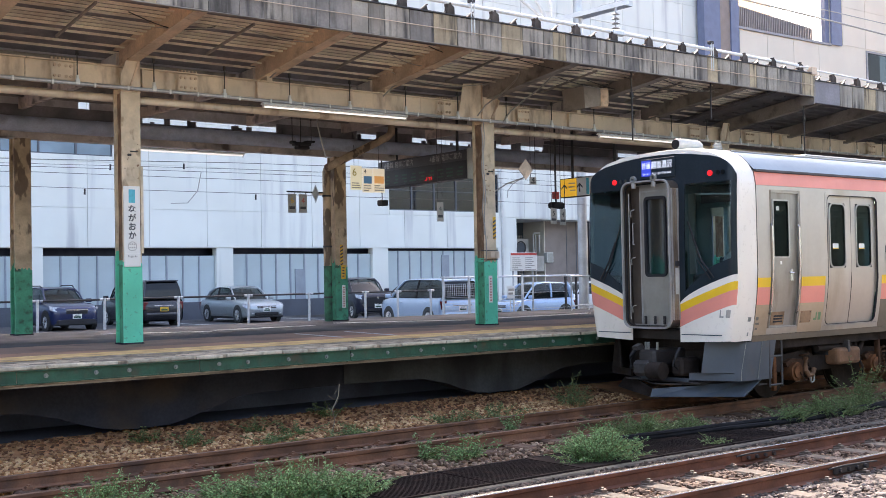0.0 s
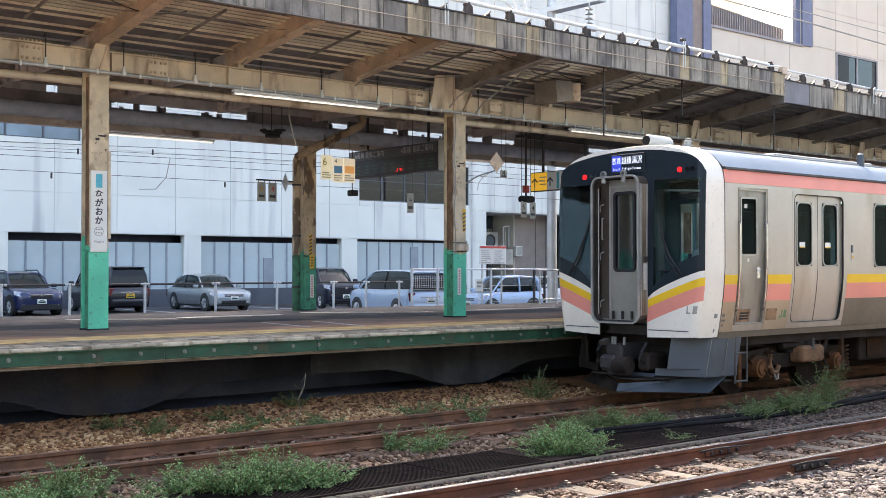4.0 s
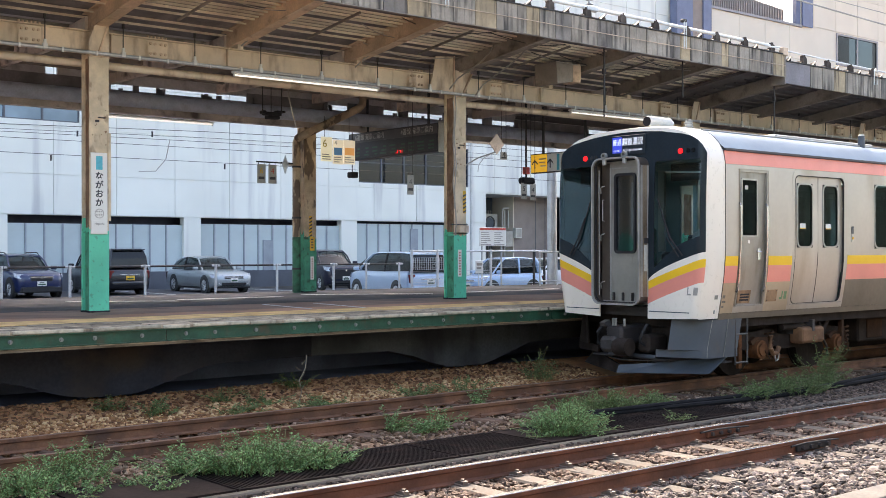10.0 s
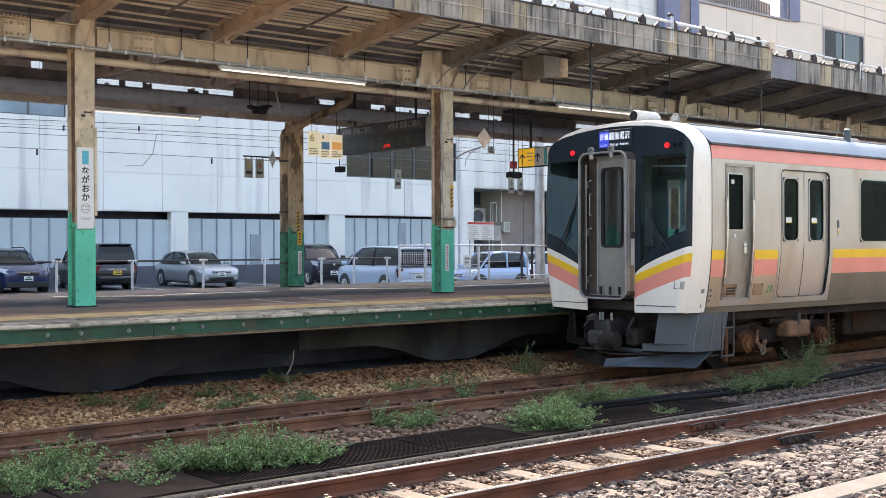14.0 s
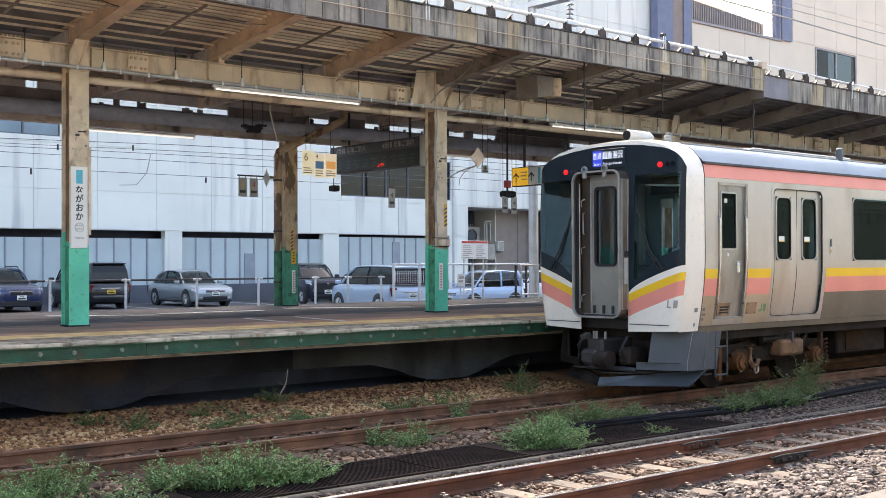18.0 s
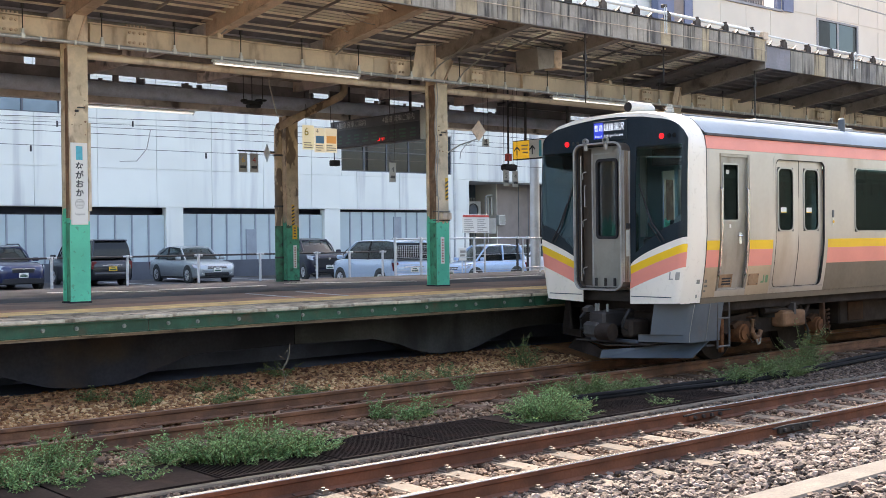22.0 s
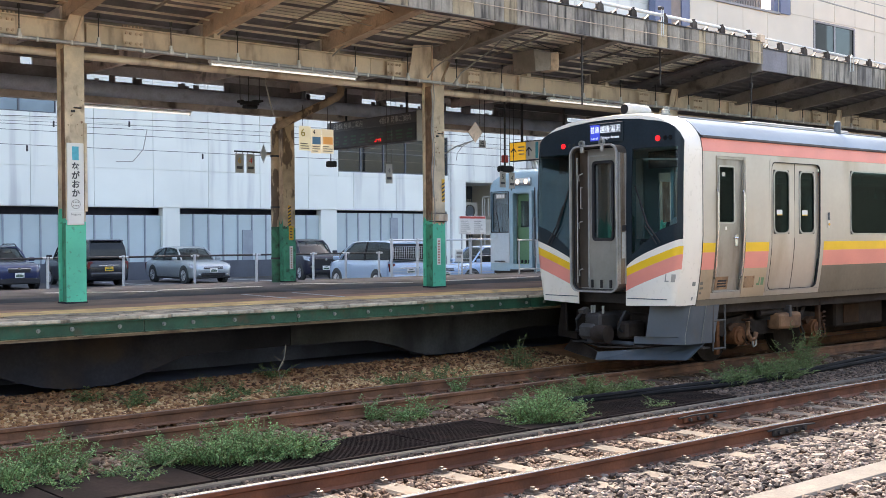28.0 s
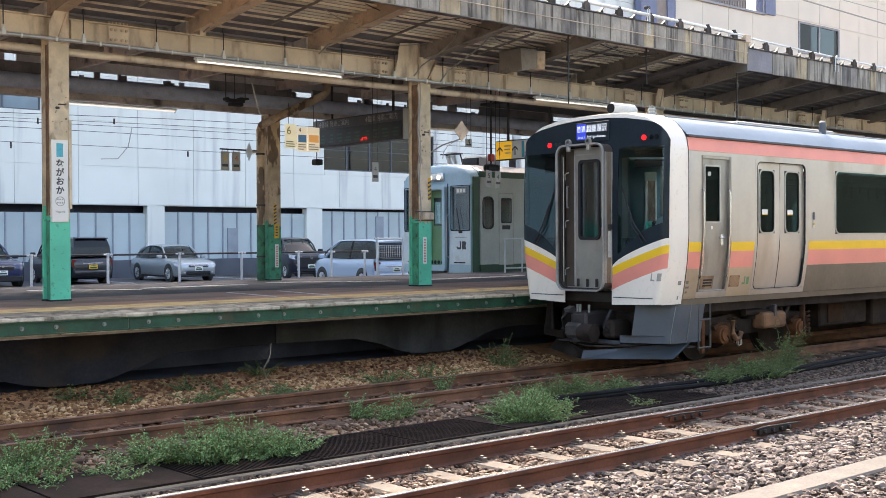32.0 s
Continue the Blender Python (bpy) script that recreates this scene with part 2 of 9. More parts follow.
def glow(name, colour, power):
    m = bpy.data.materials.new(name)
    m.use_nodes = True
    bs = m.node_tree.nodes["Principled BSDF"]
    bs.inputs["Base Color"].default_value = (*colour, 1)
    bs.inputs["Emission Color"].default_value = (*colour, 1)
    bs.inputs["Emission Strength"].default_value = power
    return m


M = {}
RUST = (0.16, 0.065, 0.03)
M["beige_paint"] = surf("beige_paint", (0.74, 0.61, 0.465), 0.6, var=0.14, scale=1.2, fine=25, bump=0.1, stain=(0.20, 0.11, 0.065), stain_amt=0.45, stain_scale=4.0, streak=0.35, speck=0.1)
M["post_paint"] = surf("post_paint", (0.70, 0.565, 0.39), 0.65, var=0.22, scale=3, fine=30, bump=0.3, stain=(0.24, 0.145, 0.085), stain_amt=0.42, stain_edge=0.16, stain_scale=9, streak=0.45, speck=0.15)
M["post_brown"] = surf("post_brown", (0.50, 0.37, 0.24), 0.7, var=0.3, scale=3, fine=30, bump=0.3, stain=(0.08, 0.045, 0.03), stain_amt=0.5, stain_edge=0.06, stain_scale=4.5, streak=0.4, speck=0.2)
M["green_paint"] = surf("green_paint", (0.095, 0.62, 0.40), 0.5, var=0.12, scale=2, fine=40, bump=0.1, stain=(0.09, 0.06, 0.035), stain_amt=0.22, stain_edge=0.03, stain_scale=14, speck=0.08)
M["dark_green"] = surf("dark_green", (0.018, 0.085, 0.048), 0.55, var=0.35, scale=3, fine=30, bump=0.3, stain=(0.09, 0.06, 0.035), stain_amt=0.4, stain_scale=5)
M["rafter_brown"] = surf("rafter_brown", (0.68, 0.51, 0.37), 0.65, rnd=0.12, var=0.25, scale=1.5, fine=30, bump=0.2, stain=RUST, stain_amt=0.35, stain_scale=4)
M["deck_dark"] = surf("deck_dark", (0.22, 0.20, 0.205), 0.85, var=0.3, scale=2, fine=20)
# shade under the lower canopy stretch is put into this deck colour
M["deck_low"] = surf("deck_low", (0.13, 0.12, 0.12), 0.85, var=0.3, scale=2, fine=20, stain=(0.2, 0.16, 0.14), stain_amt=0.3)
M["deck_grey"] = surf("deck_grey", (0.60, 0.58, 0.59), 0.7, var=0.25, scale=1.5, fine=20, stain=(0.12, 0.08, 0.06), stain_amt=0.4, stain_scale=1.5)
M["purlin"] = surf("purlin", (0.86, 0.70, 0.56), 0.7, var=0.35, scale=1.2, fine=30, rnd=0.3, stain=(0.10, 0.065, 0.05), stain_amt=0.4, stain_scale=1.5)
M["fascia_grey"] = surf("fascia_grey", (0.33, 0.285, 0.235), 0.8, var=0.35, scale=1.2, fine=25, bump=0.4, stain=(0.035, 0.03, 0.027), stain_amt=0.75, stain_scale=11, streak=0.10, rnd=0.12, vary=True)
M["fascia_ochre"] = surf("fascia_ochre", (0.40, 0.31, 0.20), 0.8, var=0.3, scale=1.5, fine=25, bump=0.4, stain=(0.05, 0.04, 0.033), stain_amt=0.65, stain_scale=11, streak=0.10, rnd=0.12, vary=True)
M["fascia_dark"] = surf("fascia_dark", (0.235, 0.205, 0.18), 0.8, var=0.35, scale=1.5, fine=25, bump=0.4, stain=(0.035, 0.03, 0.027), stain_amt=0.8, stain_scale=9, streak=0.12, rnd=0.15, vary=True)
M["fascia_plain"] = surf("fascia_plain", (0.24, 0.22, 0.235), 0.7, var=0.12, scale=2, fine=25, bump=0.2, stain=(0.12, 0.10, 0.09), stain_amt=0.3, stain_scale=5, streak=0.2)
M["zinc"] = surf("zinc", (0.55, 0.56, 0.57), 0.4, 0.7, var=0.15)
M["zinc_dull"] = surf("zinc_dull", (0.15, 0.12, 0.10), 0.5, 0.4, var=0.3)
M["white_pipe"] = surf("white_pipe", (0.75, 0.75, 0.73), 0.35, 0.0, var=0.1)
M["dark_steel"] = surf("dark_steel", (0.05, 0.045, 0.045), 0.6, 0.2, var=0.3)
M["duct"] = surf("duct", (0.43, 0.47, 0.56), 0.55, 0.1, var=0.25, stain=(0.14, 0.12, 0.12), stain_amt=0.4, stain_scale=2)
M["rear_beam"] = surf("rear_beam", (0.66, 0.57, 0.51), 0.7, var=0.25, scale=1.5, fine=30, bump=0.2, stain=(0.10, 0.075, 0.065), stain_amt=0.6, stain_scale=3, rnd=0.1)
M["platform_top"] = surf("platform_top", (0.50, 0.245, 0.155), 0.7, var=0.3, scale=0.8, fine=60, stain=(0.05, 0.042, 0.04), stain_amt=0.5, stain_scale=0.7)
M["coping"] = surf("coping", (0.43, 0.335, 0.235), 0.95, var=0.4, scale=5, fine=40, bump=0.5, stain=(0.07, 0.055, 0.042), stain_amt=0.7, stain_scale=6, rnd=0.35, vary=True)
M["yellow_line"] = surf("yellow_line", (0.90, 0.55, 0.23), 0.75, var=0.25, scale=3, fine=40, stain=(0.27, 0.17, 0.11), stain_amt=0.42, stain_scale=3.5)
M["white_line"] = surf("white_line", (0.7, 0.7, 0.68), 0.7, var=0.15, stain=(0.3, 0.28, 0.26), stain_amt=0.4, stain_scale=6)
# under-platform shade is put into this near-black base, with brown stains
M["shade_stained_concrete"] = surf("shade_stained_concrete", (0.031, 0.033, 0.043), 0.95, spec=0.1, var=0.5, scale=0.8, fine=25, bump=0.4, stain=(0.105, 0.075, 0.05), stain_amt=0.4, stain_scale=1.0)
# bluish haze of the deep opening is put into this colour
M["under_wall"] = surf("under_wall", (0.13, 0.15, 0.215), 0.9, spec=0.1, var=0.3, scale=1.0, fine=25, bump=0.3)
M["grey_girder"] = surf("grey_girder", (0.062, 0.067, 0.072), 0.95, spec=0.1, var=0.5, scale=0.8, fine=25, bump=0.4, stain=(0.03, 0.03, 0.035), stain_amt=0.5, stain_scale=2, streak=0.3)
M["old_concrete"] = surf("old_concrete", (0.30, 0.25, 0.19), 0.85, var=0.3, scale=1.5, fine=25, bump=0.4, stain=(0.10, 0.08, 0.06), stain_amt=0.5, stain_scale=3)
M["pale_concrete"] = surf("pale_concrete", (0.115, 0.107, 0.097), 0.85, var=0.2, scale=2, fine=30, bump=0.3, stain=(0.2, 0.17, 0.14), stain_amt=0.35, stain_scale=5, rnd=0.12)
M["sleeper_concrete"] = surf("sleeper_concrete", (0.125, 0.102, 0.082), 0.85, var=0.25, scale=3, fine=40, bump=0.3, stain=(0.11, 0.07, 0.045), stain_amt=0.5, stain_scale=6, rnd=0.25)
M["car_inside"] = surf("car_inside", (0.06, 0.068, 0.068), 0.8, var=0.2)
M["rail_rust"] = surf("rail_rust", (0.14, 0.050, 0.026), 0.8, 0.0, var=0.35, scale=3, fine=40, bump=0.3)
M["rail_top"] = surf("rail_top", (0.42, 0.40, 0.38), 0.22, 0.95, var=0.1, bump=0.05)
M["rail_top_dull"] = surf("rail_top_dull", (0.22, 0.13, 0.09), 0.5, 0.5, var=0.2, bump=0.1)
M["old_wood"] = surf("old_wood", (0.10, 0.06, 0.04), 0.85, var=0.3, scale=4, fine=40, bump=0.4, rnd=0.25)
M["grate"] = surf("grate", (0.020, 0.014, 0.013), 0.9, 0.0, var=0.35, spec=0.15, stain=(0.05, 0.03, 0.022), stain_amt=0.35, stain_scale=4)
M["rubber"] = surf("rubber", (0.022, 0.022, 0.024), 0.8, var=0.2)
M["cable_black"] = surf("cable_black", (0.016, 0.016, 0.018), 0.9, var=0.3, spec=0.15)
M["asphalt"] = surf("asphalt", (0.09, 0.09, 0.095), 0.85, var=0.2, scale=0.5, fine=60, bump=0.3)
M["wall_white"] = surf("wall_white", (0.80, 0.81, 0.755), 0.6, var=0.04, scale=0.3, fine=12, bump=0.0, stain=(0.46, 0.46, 0.47), stain_amt=0.46, stain_scale=1.3, streak=0.09, rnd=0.02, speck=0.0)
M["wall_beige"] = surf("wall_beige", (0.74, 0.665, 0.555), 0.6, var=0.04, scale=0.4, fine=12, bump=0.0, rnd=0.02, speck=0.0)
M["wall_blue"] = surf("wall_blue", (0.16, 0.19, 0.30), 0.5, var=0.08)
M["shutter"] = surf("shutter", (0.48, 0.56, 0.58), 0.5, 0.2, var=0.06, scale=0.6, rnd=0.06, speck=0.03)
# the dark of deep openings, put into the colour of their backing
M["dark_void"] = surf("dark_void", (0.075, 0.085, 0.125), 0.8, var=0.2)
M["brown_panel"] = surf("brown_panel", (0.30, 0.24, 0.21), 0.6, var=0.08)
M["louver"] = surf("louver", (0.30, 0.29, 0.30), 0.5, 0.3, var=0.1)
M["win_glass"] = glass("win_glass", (0.12, 0.16, 0.19), ior=1.3)
M["win_glass_blue"] = glass("win_glass_blue", (0.28, 0.38, 0.50))
M["train_glass"] = glass("train_glass", (0.17, 0.255, 0.265), ior=1.2, sheen=(0.42, 0.52, 0.52))
M["cab_glass"] = glass("cab_glass", (0.74, 0.86, 0.88), ior=1.33)
M["door_glass"] = glass("door_glass", (0.42, 0.50, 0.54), ior=1.9)
M["dmu_screen"] = glass("dmu_screen", (0.50, 0.60, 0.66), ior=2.0)
M["dmu_glass"] = glass("dmu_glass", (0.80, 0.84, 0.82), ior=1.9)
M["black_glass"] = surf("black_glass", (0.008, 0.010, 0.012), 0.08, var=0.05, bump=0.0, spec=0.4, speck=0.0)
M["rim_steel"] = surf("rim_steel", (0.42, 0.41, 0.385), 0.35, 0.25, var=0.15, scale=4, fine=30, bump=0.05)
# bluish tint is put into the left pane's reflections
M["cab_glass_left"] = glass("cab_glass_left", (0.34, 0.46, 0.48), ior=1.75, sheen=(0.7, 0.9, 1.0))
M["rib_dark"] = surf("rib_dark", (0.085, 0.07, 0.062), 0.9, var=0.4, scale=3, fine=30, spec=0.1, stain=(0.16, 0.06, 0.035), stain_amt=0.3, stain_scale=2, rnd=0.3)
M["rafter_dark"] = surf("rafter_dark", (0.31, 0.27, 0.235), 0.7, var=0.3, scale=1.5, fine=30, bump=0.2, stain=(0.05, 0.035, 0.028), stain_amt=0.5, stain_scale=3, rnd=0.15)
# opaque pane colour with the sky's reflection put into it
M["sky_pane"] = surf("sky_pane", (0.19, 0.275, 0.34), 0.12, var=0.2, scale=0.5, bump=0.0, speck=0.0)
M["room_blue"] = surf("room_blue", (0.07, 0.09, 0.11), 0.7, var=0.1)
M["car_glass"] = glass("car_glass", (0.24, 0.29, 0.30), ior=1.55)
M["steel"] = surf("steel", (0.53, 0.505, 0.465), 0.44, 0.75, var=0.07, scale=0.7, fine=15, bump=0.0, stain=(0.33, 0.26, 0.18), stain_amt=0.42, stain_scale=1.1, streak=0.22, speck=0.03)
# dust tone plus the ground's reflection, put into the lower panels' colour
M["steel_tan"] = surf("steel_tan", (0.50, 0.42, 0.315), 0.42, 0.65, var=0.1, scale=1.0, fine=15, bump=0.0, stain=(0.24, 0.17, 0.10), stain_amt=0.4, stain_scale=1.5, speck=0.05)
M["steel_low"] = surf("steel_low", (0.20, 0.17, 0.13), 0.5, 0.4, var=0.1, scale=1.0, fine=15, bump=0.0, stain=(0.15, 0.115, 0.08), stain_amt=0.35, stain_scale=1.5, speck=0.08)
M["steel_roof"] = surf("steel_roof", (0.19, 0.255, 0.32), 0.85, 0.0, var=0.08, scale=1, fine=15, bump=0.0, speck=0.05)
M["train_white"] = surf("train_white", (0.92, 0.85, 0.74), 0.3, var=0.03, scale=1.2, fine=15, bump=0.0, stain=(0.74, 0.66, 0.54), stain_amt=0.15, stain_scale=0.8, streak=0.4, coat=0.3, speck=0.0)
M["train_pink"] = surf("train_pink", (0.88, 0.31, 0.24), 0.45, var=0.04, bump=0.0, speck=0.03)
M["train_yellow"] = surf("train_yellow", (0.95, 0.58, 0.025), 0.45, var=0.04, bump=0.0, speck=0.03)
M["train_black"] = surf("train_black", (0.022, 0.032, 0.040), 0.08, var=0.1, bump=0.0, spec=0.15)
M["door_steel"] = surf("door_steel", (0.40, 0.385, 0.35), 0.38, 0.7, var=0.12, scale=2, fine=20, bump=0.0, stain=(0.10, 0.075, 0.05), stain_amt=0.4, stain_scale=3, streak=0.3, speck=0.06)
M["cab_door_steel"] = surf("cab_door_steel", (0.34, 0.33, 0.30), 0.4, 0.6, var=0.1, scale=2, fine=20, bump=0.0, stain=(0.12, 0.085, 0.05), stain_amt=0.4, stain_scale=3, streak=0.25, speck=0.05)
M["chrome"] = surf("chrome", (0.7, 0.7, 0.7), 0.2, 0.95, var=0.05, bump=0)
M["skirt_grey"] = surf("skirt_grey", (0.066, 0.083, 0.102), 0.45, var=0.1, scale=2, fine=20, bump=0.0, stain=(0.11, 0.085, 0.06), stain_amt=0.25, stain_scale=3, speck=0.06)
# undercar shade is put into this near-black brown
M["under_brown"] = surf("under_brown", (0.034, 0.026, 0.022), 0.85, 0.0, spec=0.15, var=0.35, scale=3, fine=25, bump=0.4)
M["seat_green"] = surf("seat_green", (0.06, 0.16, 0.12), 0.8, var=0.15)
M["cream"] = surf("cream", (0.62, 0.60, 0.54), 0.6, var=0.06)
M["dmu_blue"] = surf("dmu_blue", (0.36, 0.53, 0.61), 0.4, var=0.05, coat=0.2, bump=0.02)
M["dmu_green"] = surf("dmu_green", (0.03, 0.09, 0.05), 0.4, var=0.1, bump=0.02)
M["dmu_door"] = surf("dmu_door", (0.14, 0.29, 0.15), 0.45, var=0.1, bump=0.02)
M["dmu_pale"] = surf("dmu_pale", (0.60, 0.70, 0.74), 0.4, var=0.05, coat=0.2, bump=0.02, stain=(0.35, 0.38, 0.38), stain_amt=0.25, stain_scale=3)
M["dmu_side"] = surf("dmu_side", (0.50, 0.53, 0.475), 0.45, var=0.06, bump=0.02)
M["sign_white"] = surf("sign_white", (0.84, 0.83, 0.78), 0.4, var=0.03, bump=0.0, speck=0.02)
M["sign_text"] = surf("sign_text", (0.06, 0.06, 0.065), 0.5, var=0.1, bump=0)
M["sign_cyan"] = surf("sign_cyan", (0.08, 0.50, 0.62), 0.45, var=0.05, bump=0)
M["sign_red"] = surf("sign_red", (0.62, 0.08, 0.06), 0.5, var=0.1, bump=0)
M["faded_red"] = surf("faded_red", (0.62, 0.27, 0.22), 0.5, var=0.2, bump=0)
M["sign_yellow"] = surf("sign_yellow", (0.80, 0.46, 0.04), 0.45, var=0.06, bump=0)
M["board_dark"] = surf("board_dark", (0.035, 0.035, 0.038), 0.5, var=0.1, bump=0)
M["board_grey"] = surf("board_grey", (0.085, 0.083, 0.085), 0.5, var=0.15, bump=0)
M["board_text"] = surf("board_text", (0.45, 0.44, 0.42), 0.5, var=0.1, bump=0)
M["bolt_grey"] = surf("bolt_grey", (0.24, 0.25, 0.23), 0.5, 0.4, var=0.3)
M["sign_grey"] = surf("sign_grey", (0.30, 0.29, 0.27), 0.5, var=0.1, bump=0)
M["plate_grey"] = surf("plate_grey", (0.42, 0.40, 0.36), 0.5, 0.3, var=0.15, bump=0.1)
M["fence_white"] = surf("fence_white", (0.66, 0.68, 0.70), 0.45, 0.3, var=0.1)
M["cabin_grey"] = surf("cabin_grey", (0.22, 0.32, 0.32), 0.6, var=0.1, scale=3)
M["lip_white"] = surf("lip_white", (0.52, 0.45, 0.34), 0.9, var=0.3, scale=6, fine=40, bump=0.4, stain=(0.16, 0.13, 0.10), stain_amt=0.5, stain_scale=7, rnd=0.2)
M["bogie_rust"] = surf("bogie_rust", (0.055, 0.027, 0.014), 0.85, 0.0, spec=0.2, var=0.35, scale=4, fine=30, bump=0.4)
M["axle_rust"] = surf("axle_rust", (0.15, 0.062, 0.026), 0.85, var=0.4, scale=5, fine=30, bump=0.4, spec=0.2, stain=(0.04, 0.022, 0.014), stain_amt=0.5, stain_scale=7)
M["red_soil"] = surf("red_soil", (0.55, 0.28, 0.14), 0.95, var=0.4, scale=1.5, fine=18, bump=0.8, stain=(0.42, 0.30, 0.15), stain_amt=0.5, stain_scale=1.2)
M["tank_rust"] = surf("tank_rust", (0.21, 0.105, 0.05), 0.75, 0.1, var=0.25, scale=4, fine=30, bump=0.2, stain=(0.09, 0.045, 0.025), stain_amt=0.45, stain_scale=5)
M["bogie_tan"] = surf("bogie_tan", (0.36, 0.225, 0.13), 0.65, 0.2, var=0.2, scale=4, fine=30, bump=0.1, stain=(0.12, 0.07, 0.04), stain_amt=0.4, stain_scale=5)
M["coupler_grey"] = surf("coupler_grey", (0.075, 0.072, 0.07), 0.6, 0.3, var=0.3, scale=4, fine=30, bump=0.3, stain=(0.05, 0.03, 0.02), stain_amt=0.4, stain_scale=6)
M["backing_teal"] = surf("backing_teal", (0.34, 0.52, 0.53), 0.6, var=0.1, scale=3)
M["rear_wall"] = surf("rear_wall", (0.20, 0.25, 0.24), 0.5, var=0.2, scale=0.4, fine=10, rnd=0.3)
M["cabin_lamp"] = glow("cabin_lamp", (0.85, 1.0, 0.95), 0.35)
# faint glow added to brighten the guide boards under the canopy
M["guide_white"] = glow("guide_white", (0.90, 0.83, 0.66), 0.11)
M["guide_cream"] = glow("guide_cream", (0.86, 0.83, 0.62), 0.11)
M["guide_blue"] = glow("guide_blue", (0.10, 0.24, 0.42), 0.08)
M["guide_orange"] = glow("guide_orange", (0.85, 0.45, 0.16), 0.10)
M["guide_digit"] = surf("guide_digit", (0.55, 0.46, 0.10), 0.5, var=0.1, bump=0)
M["sign_lit"] = glow("sign_lit", (0.90, 0.52, 0.04), 0.10)
M["red_brown"] = surf("red_brown", (0.30, 0.18, 0.14), 0.75, var=0.3, scale=0.8, fine=60, stain=(0.05, 0.042, 0.04), stain_amt=0.45, stain_scale=0.8)
M["led_red"] = glow("led_red", (1.0, 0.015, 0.02), 0.27)
M["led_white"] = glow("led_white", (0.75, 0.85, 1.0), 0.20)
M["led_blue"] = glow("led_blue", (0.03, 0.06, 0.55), 0.14)
M["tube_light"] = glow("tube_light", (1.0, 0.98, 0.94), 0.16)
M["head_light"] = glow("head_light", (1.0, 0.85, 0.7), 0.35)
M["tail_red"] = surf("tail_red", (0.16, 0.02, 0.02), 0.15, var=0.2, bump=0.0, coat=0.8)
M["lamp_clear"] = surf("lamp_clear", (0.42, 0.46, 0.52), 0.15, 0.4, var=0.3, scale=14, fine=60, bump=0.0, coat=1.0)
M["lamp_white"] = surf("lamp_white", (0.78, 0.78, 0.76), 0.4, var=0.05, bump=0)

# ---- plan: X along the tracks, Y away from the eye, rail tops at z = 0 ----
Y_NEAR, Y_MAIN, Y_FAR = 7.256, 11.368, 23.25      # track centres
Y_EDGE, Y_BACK, Z_PLAT = 12.87, 21.65, 1.02       # platform
Y_POST, Y_POST2 = 16.42, 21.2
POST_X = [-0.105 + 7.01 * k for k in range(-1, 8)]
Y_EAVE = 13.85
GAUGE = 1.132

# ---- ground ----


def gravel_material():
    m = bpy.data.materials.new("gravel")
    m.use_nodes = True
    N, L = m.node_tree.nodes, m.node_tree.links
    bs = N["Principled BSDF"]
    tc = N.new("ShaderNodeTexCoord")
    vo = N.new("ShaderNodeTexVoronoi")
    vo.inputs["Scale"].default_value = 22
    n1 = N.new("ShaderNodeTexNoise")
    n1.inputs["Scale"].default_value, n1.inputs["Detail"].default_value = 0.9, 5
    L.new(tc.outputs["Object"], vo.inputs["Vector"])
    L.new(tc.outputs["Object"], n1.inputs["Vector"])
    sep = N.new("ShaderNodeSeparateColor")
    L.new(vo.outputs["Color"], sep.inputs[0])
    cr = N.new("ShaderNodeValToRGB")
    e = cr.color_ramp.elements
    e[0].color, e[1].color = (0.12, 0.08, 0.055, 1), (0.46, 0.34, 0.23, 1)
    L.new(sep.outputs[0], cr.inputs[0])
    mx = N.new("ShaderNodeMix")
    mx.data_type = "RGBA"
    mx.inputs[7].default_value = (0.24, 0.125, 0.06, 1)
    rp = N.new("ShaderNodeMapRange")
    rp.inputs["From Min"].default_value, rp.inputs["From Max"].default_value, rp.inputs["To Max"].default_value = 0.4, 0.7, 0.75
    L.new(n1.outputs["Fac"], rp.inputs["Value"])
    L.new(rp.outputs[0], mx.inputs[0])
    L.new(cr.outputs[0], mx.inputs[6])
    L.new(mx.outputs[2], bs.inputs["Base Color"])
    bs.inputs["Roughness"].default_value = 0.9
    bp = N.new("ShaderNodeBump")
    bp.inputs["Strength"].default_value, bp.inputs["Distance"].default_value, bp.invert = 0.9, 0.03, True
    L.new(vo.outputs["Distance"], bp.inputs["Height"])
    L.new(bp.outputs[0], bs.inputs["Normal"])
    return m


def stone_material(name, dark, light, brown, share):
    m = bpy.data.materials.new(name)
    m.use_nodes = True
    N, L = m.node_tree.nodes, m.node_tree.links
    bs = N["Principled BSDF"]
    g = N.new("ShaderNodeNewGeometry")
    cr = N.new("ShaderNodeValToRGB")
    cr.color_ramp.elements[0].color, cr.color_ramp.elements[1].color = (*dark, 1), (*light, 1)
    el = cr.color_ramp.elements.new(share)
    el.color = (*brown, 1)
    L.new(g.outputs["Random Per Island"], cr.inputs[0])
    tc, no = N.new("ShaderNodeTexCoord"), N.new("ShaderNodeTexNoise")
    no.inputs["Scale"].default_value = 60
    L.new(tc.outputs["Object"], no.inputs["Vector"])
    mx = N.new("ShaderNodeMix")
    mx.data_type, mx.blend_type = "RGBA", "MULTIPLY"
    mx.inputs[0].default_value = 0.4
    L.new(cr.outputs[0], mx.inputs[6])
    L.new(no.outputs["Color"], mx.inputs[7])
    L.new(mx.outputs[2], bs.inputs["Base Color"])
    bs.inputs["Roughness"].default_value = 0.85
    return m


